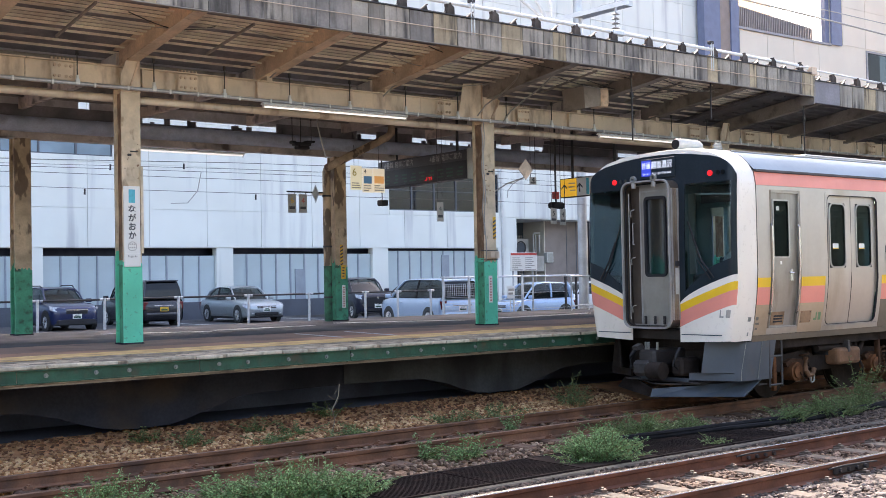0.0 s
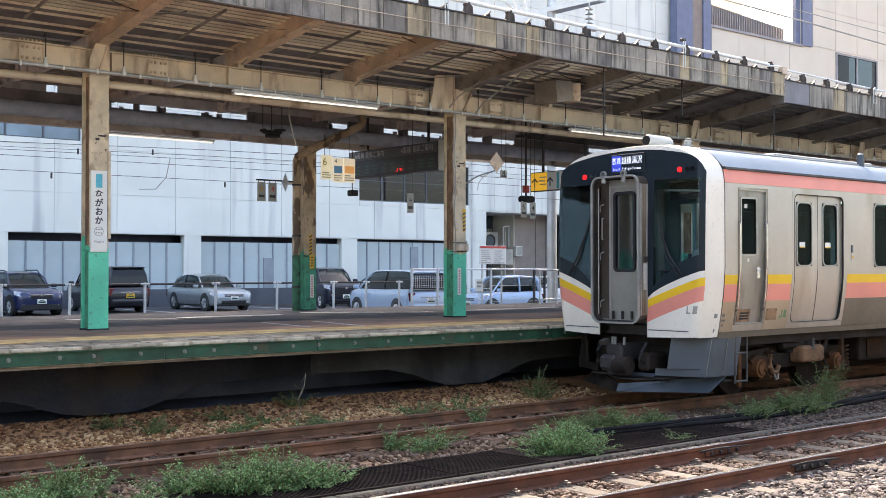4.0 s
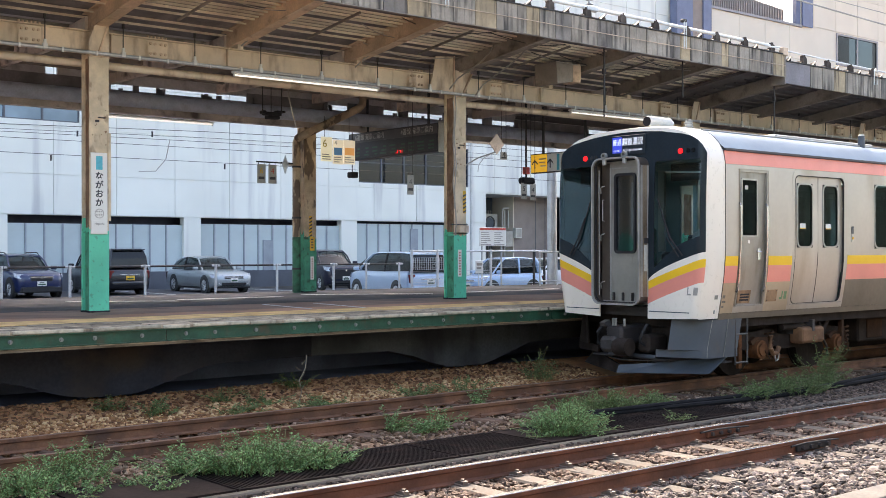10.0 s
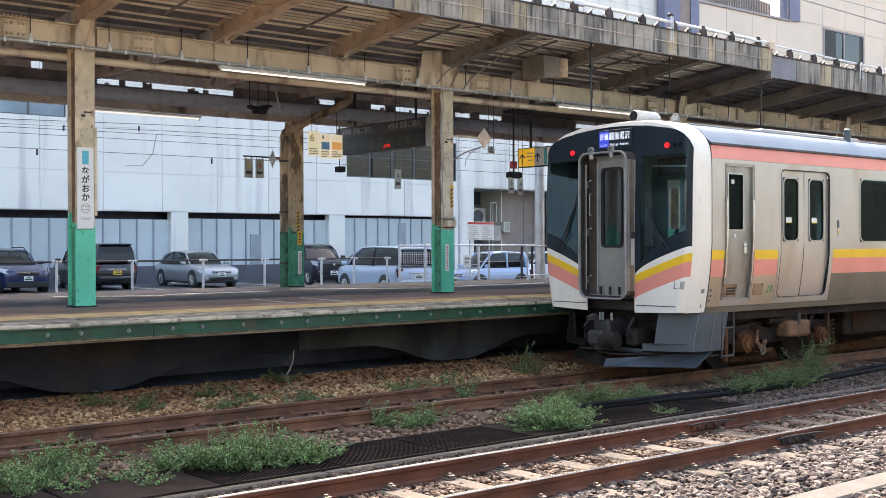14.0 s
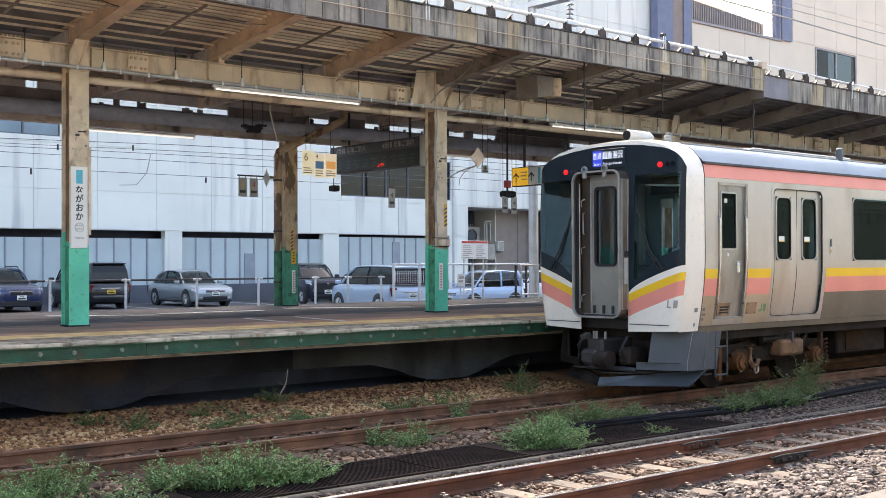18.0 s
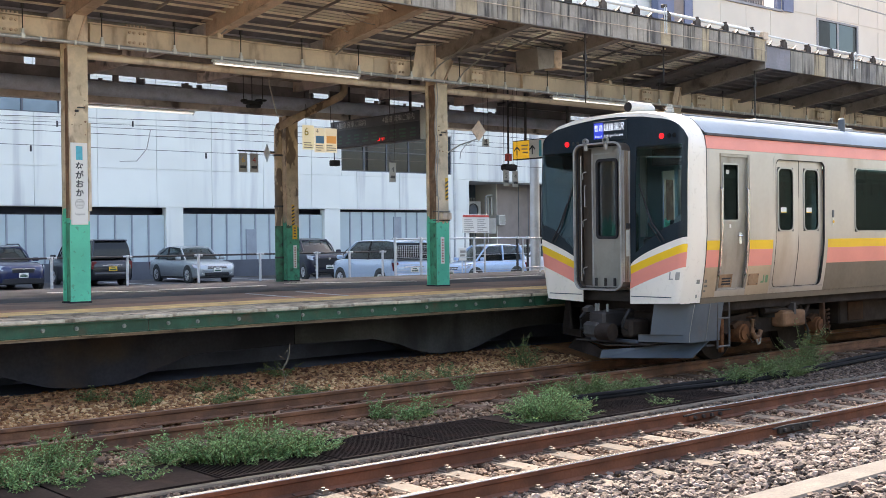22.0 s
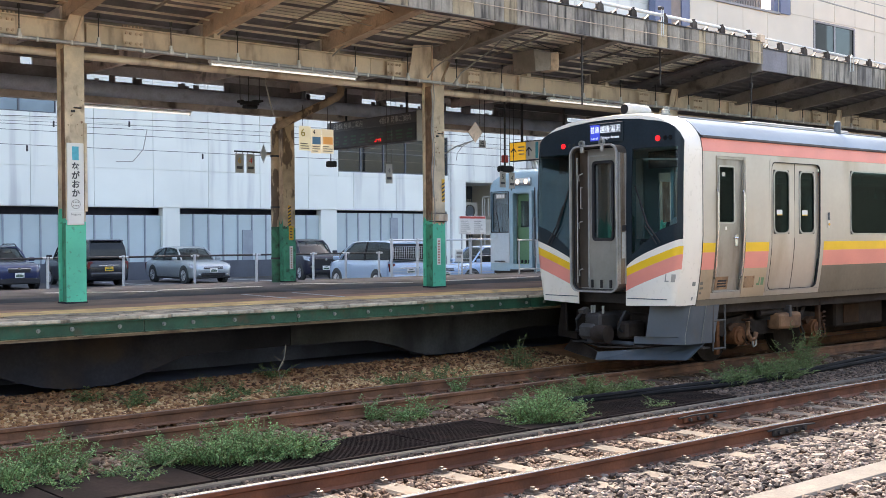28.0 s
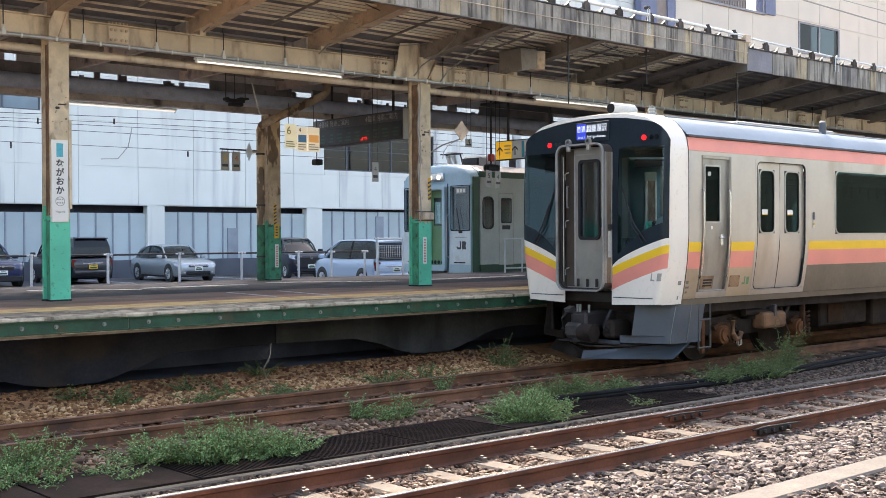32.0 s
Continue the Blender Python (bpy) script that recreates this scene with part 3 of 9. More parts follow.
M["gravel"] = gravel_material()
M["stones_grey"] = stone_material("stones_grey", (0.030, 0.024, 0.022), (0.36, 0.30, 0.26), (0.12, 0.085, 0.070), 0.55)
M["stones_brown"] = stone_material("stones_brown", (0.07, 0.04, 0.025), (0.40, 0.30, 0.22), (0.18, 0.105, 0.06), 0.55)

# cast shade is put into a darker stone colour
M["stones_shaded"] = stone_material("stones_shaded", (0.022, 0.016, 0.013), (0.20, 0.145, 0.11), (0.075, 0.048, 0.034), 0.55)
M["stones_rust"] = stone_material("stones_rust", (0.05, 0.03, 0.02), (0.32, 0.225, 0.165), (0.13, 0.072, 0.045), 0.55)
M["stones_red"] = stone_material("stones_red", (0.09, 0.035, 0.018), (0.60, 0.36, 0.19), (0.28, 0.125, 0.055), 0.5)
M["stones_tan"] = stone_material("stones_tan", (0.14, 0.055, 0.025), (0.88, 0.62, 0.34), (0.44, 0.22, 0.09), 0.5)

Z_GROUND = -0.20
bm = bmesh.new()
for x0, x1, y0, y1 in ((-1500, 1500, -1500, 1500),):
    bmesh.ops.create_grid(bm, x_segments=2, y_segments=2, size=1500)
ground = solo("ground", bm, M["gravel"], "brown stained gravel ground between railway tracks", "ground", pose(0, 0, Z_GROUND), kind="structure")

ICO = bmesh.new()
bmesh.ops.create_icosphere(ICO, subdivisions=1, radius=1.0)
ICO.verts.index_update()
ICO_V = np.array([v.co[:] for v in ICO.verts])
ICO_F = np.array([[v.index for v in f.verts] for f in ICO.faces])
ICO.free()


def stones(name, label, material, count, x0, x1, y0, y1, z, size, seed, mound=None, bare=None):
    """Loose ballast stones, joined into one heap."""
    rs = np.random.RandomState(seed)
    xs, ys = rs.uniform(x0, x1, count), rs.uniform(y0, y1, count)
    if bare:
        first, pitch, half, ya, yb = bare
        off = np.abs((xs - first + pitch / 2) % pitch - pitch / 2)
        keep = (off > half) | (ys < ya) | (ys > yb) | (rs.uniform(0, 1, count) < 0.06)
        xs, ys = xs[keep], ys[keep]
        count = len(xs)
    zs = z + rs.uniform(-0.012, 0.014, count)
    if mound:
        zs += mound(xs, ys)
    rad = size * rs.uniform(0.6, 1.35, count)
    v = ICO_V[None] * (1 + rs.uniform(-0.28, 0.28, (count, 12, 1)))
    v = v * rs.uniform((0.8, 0.6, 0.45), (1.3, 1.0, 0.75), (count, 3))[:, None] * rad[:, None, None]
    a, b = rs.uniform(0, 6.283, count), rs.uniform(-0.6, 0.6, count)
    ca, sa, cb, sb = np.cos(a)[:, None], np.sin(a)[:, None], np.cos(b)[:, None], np.sin(b)[:, None]
    x, y, w = v[..., 0], v[..., 1], v[..., 2]
    y, w = y * cb - w * sb, y * sb + w * cb
    x, y = x * ca - y * sa, x * sa + y * ca
    pts = np.stack([x + xs[:, None], y + ys[:, None], w + zs[:, None]], -1).reshape(-1, 3)
    faces = (ICO_F[None] + (np.arange(count) * 12)[:, None, None]).reshape(-1, 3)
    me = bpy.data.meshes.new(name)
    me.from_pydata(pts.tolist(), [], faces.tolist())
    me.materials.append(material)
    return tagged(new(name, me), label, "gravel", kind="stuff")


def bank(y):
    """Rise of the soil towards the platform wall."""
    return np.clip((np.asarray(y) - 12.3) / 1.5, 0.0, 1.0) * 0.24


stones("ballast", "grey-beige crushed stone ballast beside a sunlit track", M["stones_grey"], 9800, 4.6, 16.0, 5.2, 6.72, -0.162, 0.037, 1, bare=(0.03, 0.66, 0.125, 6.24, 8.28))
stones("ballast", "grey crushed stone beside a pale concrete strip", M["stones_grey"], 3500, 5.5, 11.5, 3.9, 4.95, -0.135, 0.036, 6)
stones("ballast", "grey-brown crushed stone ballast between the rails", M["stones_rust"], 6200, 4.6, 16.0, 6.72, 7.85, -0.17, 0.033, 2, bare=(0.03, 0.66, 0.125, 6.24, 8.28))
stones("ballast", "dull grey crushed stone ballast beside a concrete kerb, shade in its colour", M["stones_shaded"], 7500, 3.5, 18.0, 7.86, 8.66, -0.178, 0.028, 3, bare=(0.03, 0.66, 0.12, 6.24, 8.2))
stones("ballast", "dull brown ballast where the drain covers end, shade in its colour", M["stones_shaded"], 5200, 12.7, 19.0, 8.7, 9.75, -0.172, 0.03, 9)
stones("ballast", "rust-brown ballast stones round the station track", M["stones_brown"], 8500, 2.0, 19.0, 9.75, 11.9, -0.185, 0.034, 4)
stones("ballast", "tan and rust ballast stones below the platform edge", M["stones_tan"], 13500, 3.0, 14.0, 11.95, 13.15, -0.172, 0.029, 5, mound=lambda x, y: bank(y) + 0.0 * x)
stones("ballast", "rust-red stones on the soil under the platform", M["stones_red"], 6500, 3.0, 14.0, 12.8, 13.95, -0.184, 0.027, 8, mound=lambda x, y: bank(y) + 0.0 * x)

# ---- tracks ----
RAIL = [(-0.063, -0.153), (0.063, -0.153), (0.063, -0.141), (0.012, -0.125), (0.009, -0.05), (0.030, -0.038), (0.0325, -0.004), (-0.0325, -0.004),
        (-0.030, -0.038), (-0.009, -0.05), (-0.012, -0.125), (-0.063, -0.141)]
HEAD = [(-0.032, -0.004), (0.032, -0.004), (0.029, 0.0), (-0.029, 0.0)]


M["rail_dark"] = surf("rail_dark", (0.165, 0.075, 0.040), 0.8, 0.0, var=0.4, scale=3, fine=40, bump=0.3, stain=(0.05, 0.03, 0.025), stain_amt=0.45, stain_scale=2.5)


def track(label, y, head, sleeper_mat, pitch, first, x0, x1, sleepers, clips, clip_mat, rail_mat):
    t = thing("railway_track", label, "railway track", pose(0, y, 0), kind="structure")
    for s in (-1, 1):
        r = part("rail", P([(a + s * GAUGE / 2, b) for a, b in RAIL], "x", x0, x1), rail_mat, t, "rust-brown steel rail")
        part("rail_head", P([(a + s * GAUGE / 2, b) for a, b in HEAD], "x", x0, x1), head, r)
    sl = mesh_of(box(bmesh.new(), -0.12, 0.12, -1.0, 1.0, -0.33, -0.15, 0.02), "sleeper", sleeper_mat)
    cb = bmesh.new()
    box(cb, -0.055, 0.055, -0.07, 0.05, -0.152, -0.138, 0.004)
    prism(cb, [(-0.075, -0.138), (-0.03, -0.118), (0.0, -0.108), (0.05, -0.112), (0.05, -0.138)], "x", -0.03, 0.03)
    cyl(cb, (0, 0.012, -0.112), (0, 0.012, -0.094), 0.02, 6)
    cm = mesh_of(cb, "rail_clip", clip_mat)
    k = 0
    while first + k * pitch < sleepers[1]:
        x = first + k * pitch
        k += 1
        if x < sleepers[0]:
            continue
        so = part("sleeper", sl, None, t, at=pose(x, 0, 0.0))
        if clips[0] < x < clips[1]:
            for s in (-1, 1):
                for d in (-1, 1):
                    part("rail_clip", cm, None, so, at=pose(0, s * GAUGE / 2 + d * 0.105, 0, 0, 0, 0 if d > 0 else 180))
    return t


near_track = track("sunlit railway track with rusty rails on pale concrete sleepers", Y_NEAR, M["rail_top"], M["sleeper_concrete"], 0.66, 0.03, -40, 120, (-4, 30), (4, 16), M["zinc_dull"], M["rail_rust"])
main_track = track("rust-brown station track on dark wooden sleepers", Y_MAIN, M["rail_top_dull"], M["old_wood"], 0.62, 0.2, -40, 120, (-4, 24), (2.5, 13), M["rail_dark"], M["rail_dark"])
back_track = track("rusty railway track behind the platform", Y_FAR, M["rail_top"], M["old_wood"], 0.7, 0.1, -10, 120, (6, 40), (0, 0), M["rail_rust"], M["rail_dark"])

for s_, x0 in ((-1, 10.18), (1, 10.2)):
    yy = s_ * GAUGE / 2
    fp = part("fishplate", B(x0, x0 + 0.62, yy - 0.045, yy - 0.012, -0.12, -0.045, bev=0.01), M["rail_rust"] if s_ > 0 else M["dark_steel"], near_track, "bolted rail joint plate")
    for i in range(4):
        part("nut", C((x0 + 0.08 + i * 0.15, yy - 0.075, -0.083), (x0 + 0.08 + i * 0.15, yy - 0.045, -0.083), 0.022, 6), M["dark_steel"], fp)
    part("bond_wire", tube(bmesh.new(), [(x0 - 0.12, yy - 0.05, -0.05), (x0 + 0.1, yy - 0.09, -0.03), (x0 + 0.5, yy - 0.09, -0.04), (x0 + 0.74, yy - 0.05, -0.06)], 0.01, 6), M["rubber"], fp)
M["kerb_grey"] = surf("kerb_grey", (0.085, 0.073, 0.06), 0.85, var=0.3, scale=3, fine=40, bump=0.4, stain=(0.06, 0.05, 0.04), stain_amt=0.4, stain_scale=4)
# kerb, drain covers and the pale path at the near side
kerb = thing("drain_channel", "dark metal grating over a concrete drain beside the track", "drain", pose(0, 9.2, Z_GROUND), kind="structure")
for k in range(14):
    part("kerb_stone", B(-2 + k * 2.0, -0.01 + k * 2.0, -0.56, -0.44, -0.05, 0.05, bev=0.015), M["kerb_grey"], kerb)
for k in range(9):
    x = 1.2 + k * 1.27
    covered = k in (1, 2, 6)
    g = bmesh.new()
    box(g, x, x + 1.24, -0.42, -0.38, 0.03, 0.06)
    box(g, x, x + 1.24, 0.50, 0.54, 0.03, 0.06)
    if covered:
        box(g, x, x + 1.24, -0.38, 0.50, 0.04, 0.056)
    else:
        for i in range(34):
            box(g, x + 0.012 + i * 0.0365, x + 0.024 + i * 0.0365, -0.38, 0.50, 0.03, 0.056)
        for j in range(3):
            box(g, x, x + 1.24, -0.16 + j * 0.22, -0.148 + j * 0.22, 0.026, 0.05)
    part("drain_cover", g, M["grate"], kerb, "solid dark metal cover" if covered else "dark bar grating")
bm = B(-2, 12.63, -0.40, 0.52, 0.002, 0.012)
part("channel", bm, M["dark_void"], kerb)
solo("path", B(-8, 30, 0.31, 0.62, -0.2, 0.0, bev=0.02), M["pale_concrete"], "pale concrete strip along the ballast", "path", pose(0, 4.62, -0.10), kind="structure")
cab = thing("cable", "thick black cable lying beside the track", "cable", pose(0, 9.45, -0.12))
rr = random.Random(4)
for k, dy in enumerate((0.0, 0.08, 0.04)):
    part("strand", tube(bmesh.new(), [(9.9 + i * 0.45, 0.28 + dy - 0.34 * math.exp(-((9.9 + i * 0.45 - 14.4) / 2.2) ** 2) + 0.03 * math.sin(i * 0.7 + k), 0.0 + (0.04 if k == 2 else 0)) for i in range(26)], 0.034 if k < 2 else 0.03), M["cable_black"], cab, smooth=40)

# ---- the platform ----
M["platform_grey"] = surf("platform_grey", (0.108, 0.108, 0.118), 0.92, spec=0.15, var=0.25, scale=0.8, fine=60, stain=(0.04, 0.037, 0.036), stain_amt=0.45, stain_scale=0.7)
plat = thing("platform", "old railway platform with worn paving and a green steel edge", "platform", pose(0, 0, 0), kind="structure")
part("paving", B(-40, 120, 14.0, 15.55, 0.78, Z_PLAT), M["platform_top"], plat, "red-brown worn asphalt")
part("paving", B(-40, 120, 15.55, 17.1, 0.78, Z_PLAT + 0.001), M["red_brown"], plat, "dark brown worn asphalt")
part("paving", B(-40, 120, 17.1, Y_BACK, 0.78, Z_PLAT + 0.002), M["platform_grey"], plat, "dark grey worn asphalt")
part("paving", B(-40, 120, Y_EDGE + 0.42, 14.0, 0.78, Z_PLAT - 0.03), M["shade_stained_concrete"], plat)
x, k = -4.0, 0
rr = random.Random(7)
cops = [mesh_of(box(bmesh.new(), -w / 2 + 0.006, w / 2 - 0.006, 0, 0.415, -0.035, 0.012, 0.008), "coping_stone", M["coping"]) for w in (0.6, 0.62, 0.58)]
while x < 40:
    part("coping_stone", cops[k % 3], None, plat, at=pose(x + 0.3, Y_EDGE, Z_PLAT - rr.uniform(0, 0.012), rr.uniform(-0.8, 0.8), rr.uniform(-0.4, 0.4)))
    x, k = x + 0.6, k + 1
slab = [mesh_of(box(bmesh.new(), -w / 2 + 0.008, w / 2 - 0.008, 0.008, 0.342, -0.03, 0.004, 0.006), "paving_slab", M["coping"]) for w in (0.9, 0.88, 0.86)]
for r in range(2):
    for k in range(36):
        part("paving_slab", slab[(k + r) % 3], None, plat, at=pose(-2.0 + 0.9 * k + 0.3 * r, Y_EDGE + 0.42 + 0.353 * r, Z_PLAT - rr.uniform(0, 0.006), rr.uniform(-0.5, 0.5), rr.uniform(-0.2, 0.2)))
x = -4.0
while x < 38:
    w = rr.uniform(0.28, 0.85)
    part("edge_stripe", B(-w / 2, w / 2, Y_EDGE - 0.022, Y_EDGE + rr.uniform(0.03, 0.06), Z_PLAT - 0.028, Z_PLAT + 0.015, bev=0.008), M["lip_white"], plat, at=pose(x + w / 2, rr.uniform(-0.005, 0.007), rr.uniform(-0.012, -0.002), 0, rr.uniform(-0.5, 0.5)))
    x += w + rr.choice((0.012, 0.02, 0.05, 0.14))
part("edge_beam", P([(Y_EDGE + 0.02, 0.79), (Y_EDGE + 0.02, 0.975), (Y_EDGE + 0.42, 0.975), (Y_EDGE + 0.42, 0.79)], "x", -40, 120), M["old_concrete"], plat)
for k in range(24):
    x0 = -6.85 + k * 2.2
    g = bmesh.new()
    prism(g, [(0.0, 0.845), (0.012, 0.845), (0.012, 0.972), (0.0, 0.972)], "x", x0 + 0.006, x0 + 2.194)
    prism(g, [(-0.03, 0.833), (0.05, 0.833), (0.05, 0.845), (-0.03, 0.845)], "x", x0 + 0.006, x0 + 2.194)
    prism(g, [(-0.03, 0.972), (0.03, 0.972), (0.03, 0.982), (-0.03, 0.982)], "x", x0 + 0.006, x0 + 2.194)
    part("edge_girder", g, M["dark_green"], plat, at=pose(0, Y_EDGE, 0))
bolt = bmesh.new()
cyl(bolt, (0, 0, 0), (0, -0.012, 0), 0.026, 14)
cyl(bolt, (0, -0.012, 0), (0, -0.03, 0), 0.016, 6)
bolt = mesh_of(bolt, "bolt", M["bolt_grey"])
for k in range(70):
    part("bolt", bolt, None, plat, at=pose(1.35 + k * 0.52 + 0.07 * math.sin(k * 2.1), Y_EDGE - 0.002, 0.912))
for k in range(16):
    part("edge_batten", B(-2 + k * 1.5, -0.53 + k * 1.5, Y_EDGE - 0.012, Y_EDGE + 0.06, 0.818, 0.832, bev=0.003), M["coping"], plat, at=pose(0, 0.01 * math.sin(k * 2.3), 0))
part("warning_line", B(-40, 120, 13.98, 14.74, Z_PLAT, Z_PLAT + 0.006), M["yellow_line"], plat, "worn yellow tactile line")
for x0, y0, x1, y1 in ((7.98, 20.03, 9.59, 19.02), (9.85, 19.42, 12.04, 19.43), (12.95, 20.03, 15.2, 18.66), (16.21, 18.83, 18.19, 18.87), (18.19, 18.87, 19.38, 19.09)):
    part("white_line", P([(x0, y0 - 0.10), (x1, y1 - 0.10), (x1, y1 + 0.10), (x0, y0 + 0.10)], "z", Z_PLAT, Z_PLAT + 0.008), M["white_line"], plat, "worn white painted line")
for x0, y0, x1, y1 in ((10.05, 16.77, 9.86, 15.05), (10.97, 16.64, 10.70, 14.8)):
    part("marking", P([(x0 - 0.03, y0), (x0 + 0.03, y0), (x1 + 0.03, y1), (x1 - 0.03, y1)], "z", Z_PLAT + 0.002, Z_PLAT + 0.007), M["white_line"], plat, "worn white painted line")
# haunched concrete girder and piers below
for k in range(-2, 7):
    xc = 6.05 + 5.95 * k
    low = [(-2.98, 0.43), (-1.6, 0.42), (-1.1, 0.31), (-0.85, 0.22), (-0.6, 0.15), (-0.3, 0.112), (0.3, 0.112), (0.55, 0.17), (0.95, 0.29), (1.3, 0.395), (1.7, 0.42), (2.96, 0.43)]
    hb = bmesh.new()
    prism(hb, [(xc + x, z) for x, z in low] + [(xc + 2.96, 0.785), (xc - 2.98, 0.785)], "y", 13.75, 14.1)
    part("girder", hb, M["grey_girder"] if k == 1 else M["shade_stained_concrete"], plat, "stained concrete haunched girder, under-platform shade in its colour")
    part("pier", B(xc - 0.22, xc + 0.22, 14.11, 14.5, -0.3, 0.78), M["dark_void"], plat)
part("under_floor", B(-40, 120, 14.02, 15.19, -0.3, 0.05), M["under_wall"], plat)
solo("soil_bank", P([(12.28, -0.25), (12.28, -0.185), (13.8, 0.055), (14.0, 0.056), (14.0, -0.25)], "x", -10, 30), M["red_soil"], "rust-red soil under the platform edge", "soil", kind="structure")
part("back_wall", B(-40, 120, 15.2, 15.5, -0.3, 0.778), M["under_wall"], plat, "concrete wall deep under the platform, bluish haze in its colour")
part("rear_edge", B(-40, 120, Y_BACK, Y_BACK + 0.2, -0.3, Z_PLAT + 0.004), M["kerb_grey"], plat)
# the platform on which the eye stands, and a wall added behind it
own = thing("platform", "concrete platform at the near side", "platform", pose(0, 0, 0), kind="structure")
part("paving", B(-40, 120, -7.0, 1.6, -0.3, 1.0), M["pale_concrete"], own)
# unseen wall, added to give reflections and bounce light
back = thing("unseen_rear_wall", "unseen grey-green panelled wall added for reflections and fill light", "building", pose(0, -9.5, -0.2), kind="structure")
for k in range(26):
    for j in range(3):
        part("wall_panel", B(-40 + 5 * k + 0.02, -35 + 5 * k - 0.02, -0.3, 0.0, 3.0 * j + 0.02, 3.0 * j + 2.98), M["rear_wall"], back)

# ---- canopy ----
can = thing("canopy", "old steel platform canopy with corrugated roof and rusty beige beams", "canopy", pose(0, 0, 0), kind="structure")
X0, X1 = -8.0, 20.75


def under(y):
    """Height of the roof deck's underside."""
    return 5.86 - 0.128 * (y - Y_EAVE) if y < 17.2 else 5.43


def i_beam(bm, x0, x1, y, z0, z1, w, t=0.018):
    box(bm, x0, x1, y - w / 2, y + w / 2, z0, z0 + t)
    box(bm, x0, x1, y - w / 2, y + w / 2, z1 - t, z1)
    box(bm, x0, x1, y - t / 2, y + t / 2, z0 + t, z1 - t)


for k in range(-1, 7):
    g = bmesh.new()
    i_beam(g, -0.05 + 7.05 * k - 1.55, -0.05 + 7.05 * (k + 1) - 1.56, 16.40, 4.84, 5.17, 0.17)
    part("beam", g, M["beige_paint"], can)
    g = bmesh.new()
    i_beam(g, -0.05 + 7.05 * k - 1.55, -0.05 + 7.05 * (k + 1) - 1.56, Y_POST2, 4.60, 4.88, 0.17)
    part("beam", g, M["rear_beam"], can)
# splice plates with bolts on the front and the flanges of the beam
for x in POST_X:
    for dx in (-0.95, 1.01):
        sp = part("splice_plate", B(x + dx - 0.16, x + dx + 0.16, 16.3125, 16.3145, 4.88, 5.13, bev=0.0005), M["beige_paint"], can)
        g = bmesh.new()
        for i in (-0.12, -0.05, 0.05, 0.12):
            for j in (4.93, 5.08):
                cyl(g, (x + dx + i, 16.309, j), (x + dx + i, 16.284, j), 0.022, 8)
        for i in (-0.15, -0.09, -0.03, 0.03, 0.09, 0.15):
            cyl(g, (x + dx + i, 16.34, 5.17), (x + dx + i, 16.34, 5.20), 0.018, 6)
            cyl(g, (x + dx + i, 16.34, 4.84), (x + dx + i, 16.34, 4.815), 0.018, 6)
        part("rivet", g, M["rafter_brown"], sp)
        part("stiffener", B(x + dx + 1.22, x + dx + 1.24, 16.318, 16.40, 4.86, 5.15), M["beige_paint"], can)
RX = [-0.05 + 2.35 * k for k in range(-3, 9)]
for x in RX:
    g = bmesh.new()
    # tapered rafter from the beam up to the eave
    a, b = (16.75, 5.18, under(16.75)), (Y_EAVE + 0.06, 5.56, under(Y_EAVE + 0.06))
    prism(g, [(a[0], a[1]), (b[0], b[1]), (b[0], b[2]), (a[0], a[2])], "x", x - 0.008, x + 0.008)
    prism(g, [(a[0], a[1]), (b[0], b[1]), (b[0], b[1] + 0.016), (a[0], a[1] + 0.016)], "x", x - 0.10, x + 0.10)
    prism(g, [(a[0], a[2] - 0.016), (b[0], b[2] - 0.016), (b[0], b[2]), (a[0], a[2])], "x", x - 0.10, x + 0.10)
    # rafters past x = 13 carry the deeper shade as a darker colour
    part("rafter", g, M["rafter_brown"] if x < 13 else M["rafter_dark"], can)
    part("rafter", P([(16.75, 5.14), (17.6, 5.16), (21.3, 5.16), (21.3, 5.42), (17.2, 5.42), (16.75, 5.45)], "x", x - 0.05, x + 0.05), M["rear_beam"], can)
    part("bracket", P([(x - 0.05, 5.17), (x + 0.05, 5.17), (x + 0.05, 5.28), (x - 0.05, 5.28)], "y", 16.3, 16.5), M["beige_paint"], can)
pm = mesh_of(prism(bmesh.new(), [(-0.042, 0.0), (-0.038, -0.035), (0.038, -0.035), (0.042, 0.0)], "x", X0, X1), "purlin", M["purlin"])
pm_thin = mesh_of(prism(bmesh.new(), [(-0.022, 0.0), (-0.02, -0.035), (0.02, -0.035), (0.022, 0.0)], "x", X0, X1), "purlin", M["purlin"])
y, k = Y_EAVE + 0.10, 0
while y < 17.1:
    inner = y > 16.0
    part("purlin", pm_thin if inner else pm, None, can, at=pose(0, y, under(y) + 0.001, 7.3, 0, 0))
    y, k = y + ((0.30, 0.42)[k % 2] if inner else (0.135 if k % 4 else 0.24)), k + 1
# slack braces between the rafters
for k, x in enumerate(RX[:-1]):
    part("brace", P([(x + 1.13, 0), (x + 1.16, 0), (x + 1.16, 0.035), (x + 1.13, 0.035)], "y", 0, 1.5), M["rafter_dark"], can, at=Matrix.Translation((0, 16.1, 5.43)) @ Matrix.Rotation(math.pi, 4, "Z") @ Matrix.Translation((-2 * x - 2.29, 0, 0)) @ Matrix.Rotation(math.atan(0.128), 4, "X"))
pm2 = mesh_of(box(bmesh.new(), X0, X1, -0.04, 0.04, -0.09, 0.0), "purlin", M["rafter_dark"])
for y in (17.4, 18.0, 18.6, 19.2, 19.8, 20.4, 21.0):
    part("purlin", pm2, None, can, at=pose(0, y, under(y)))
g = bmesh.new()
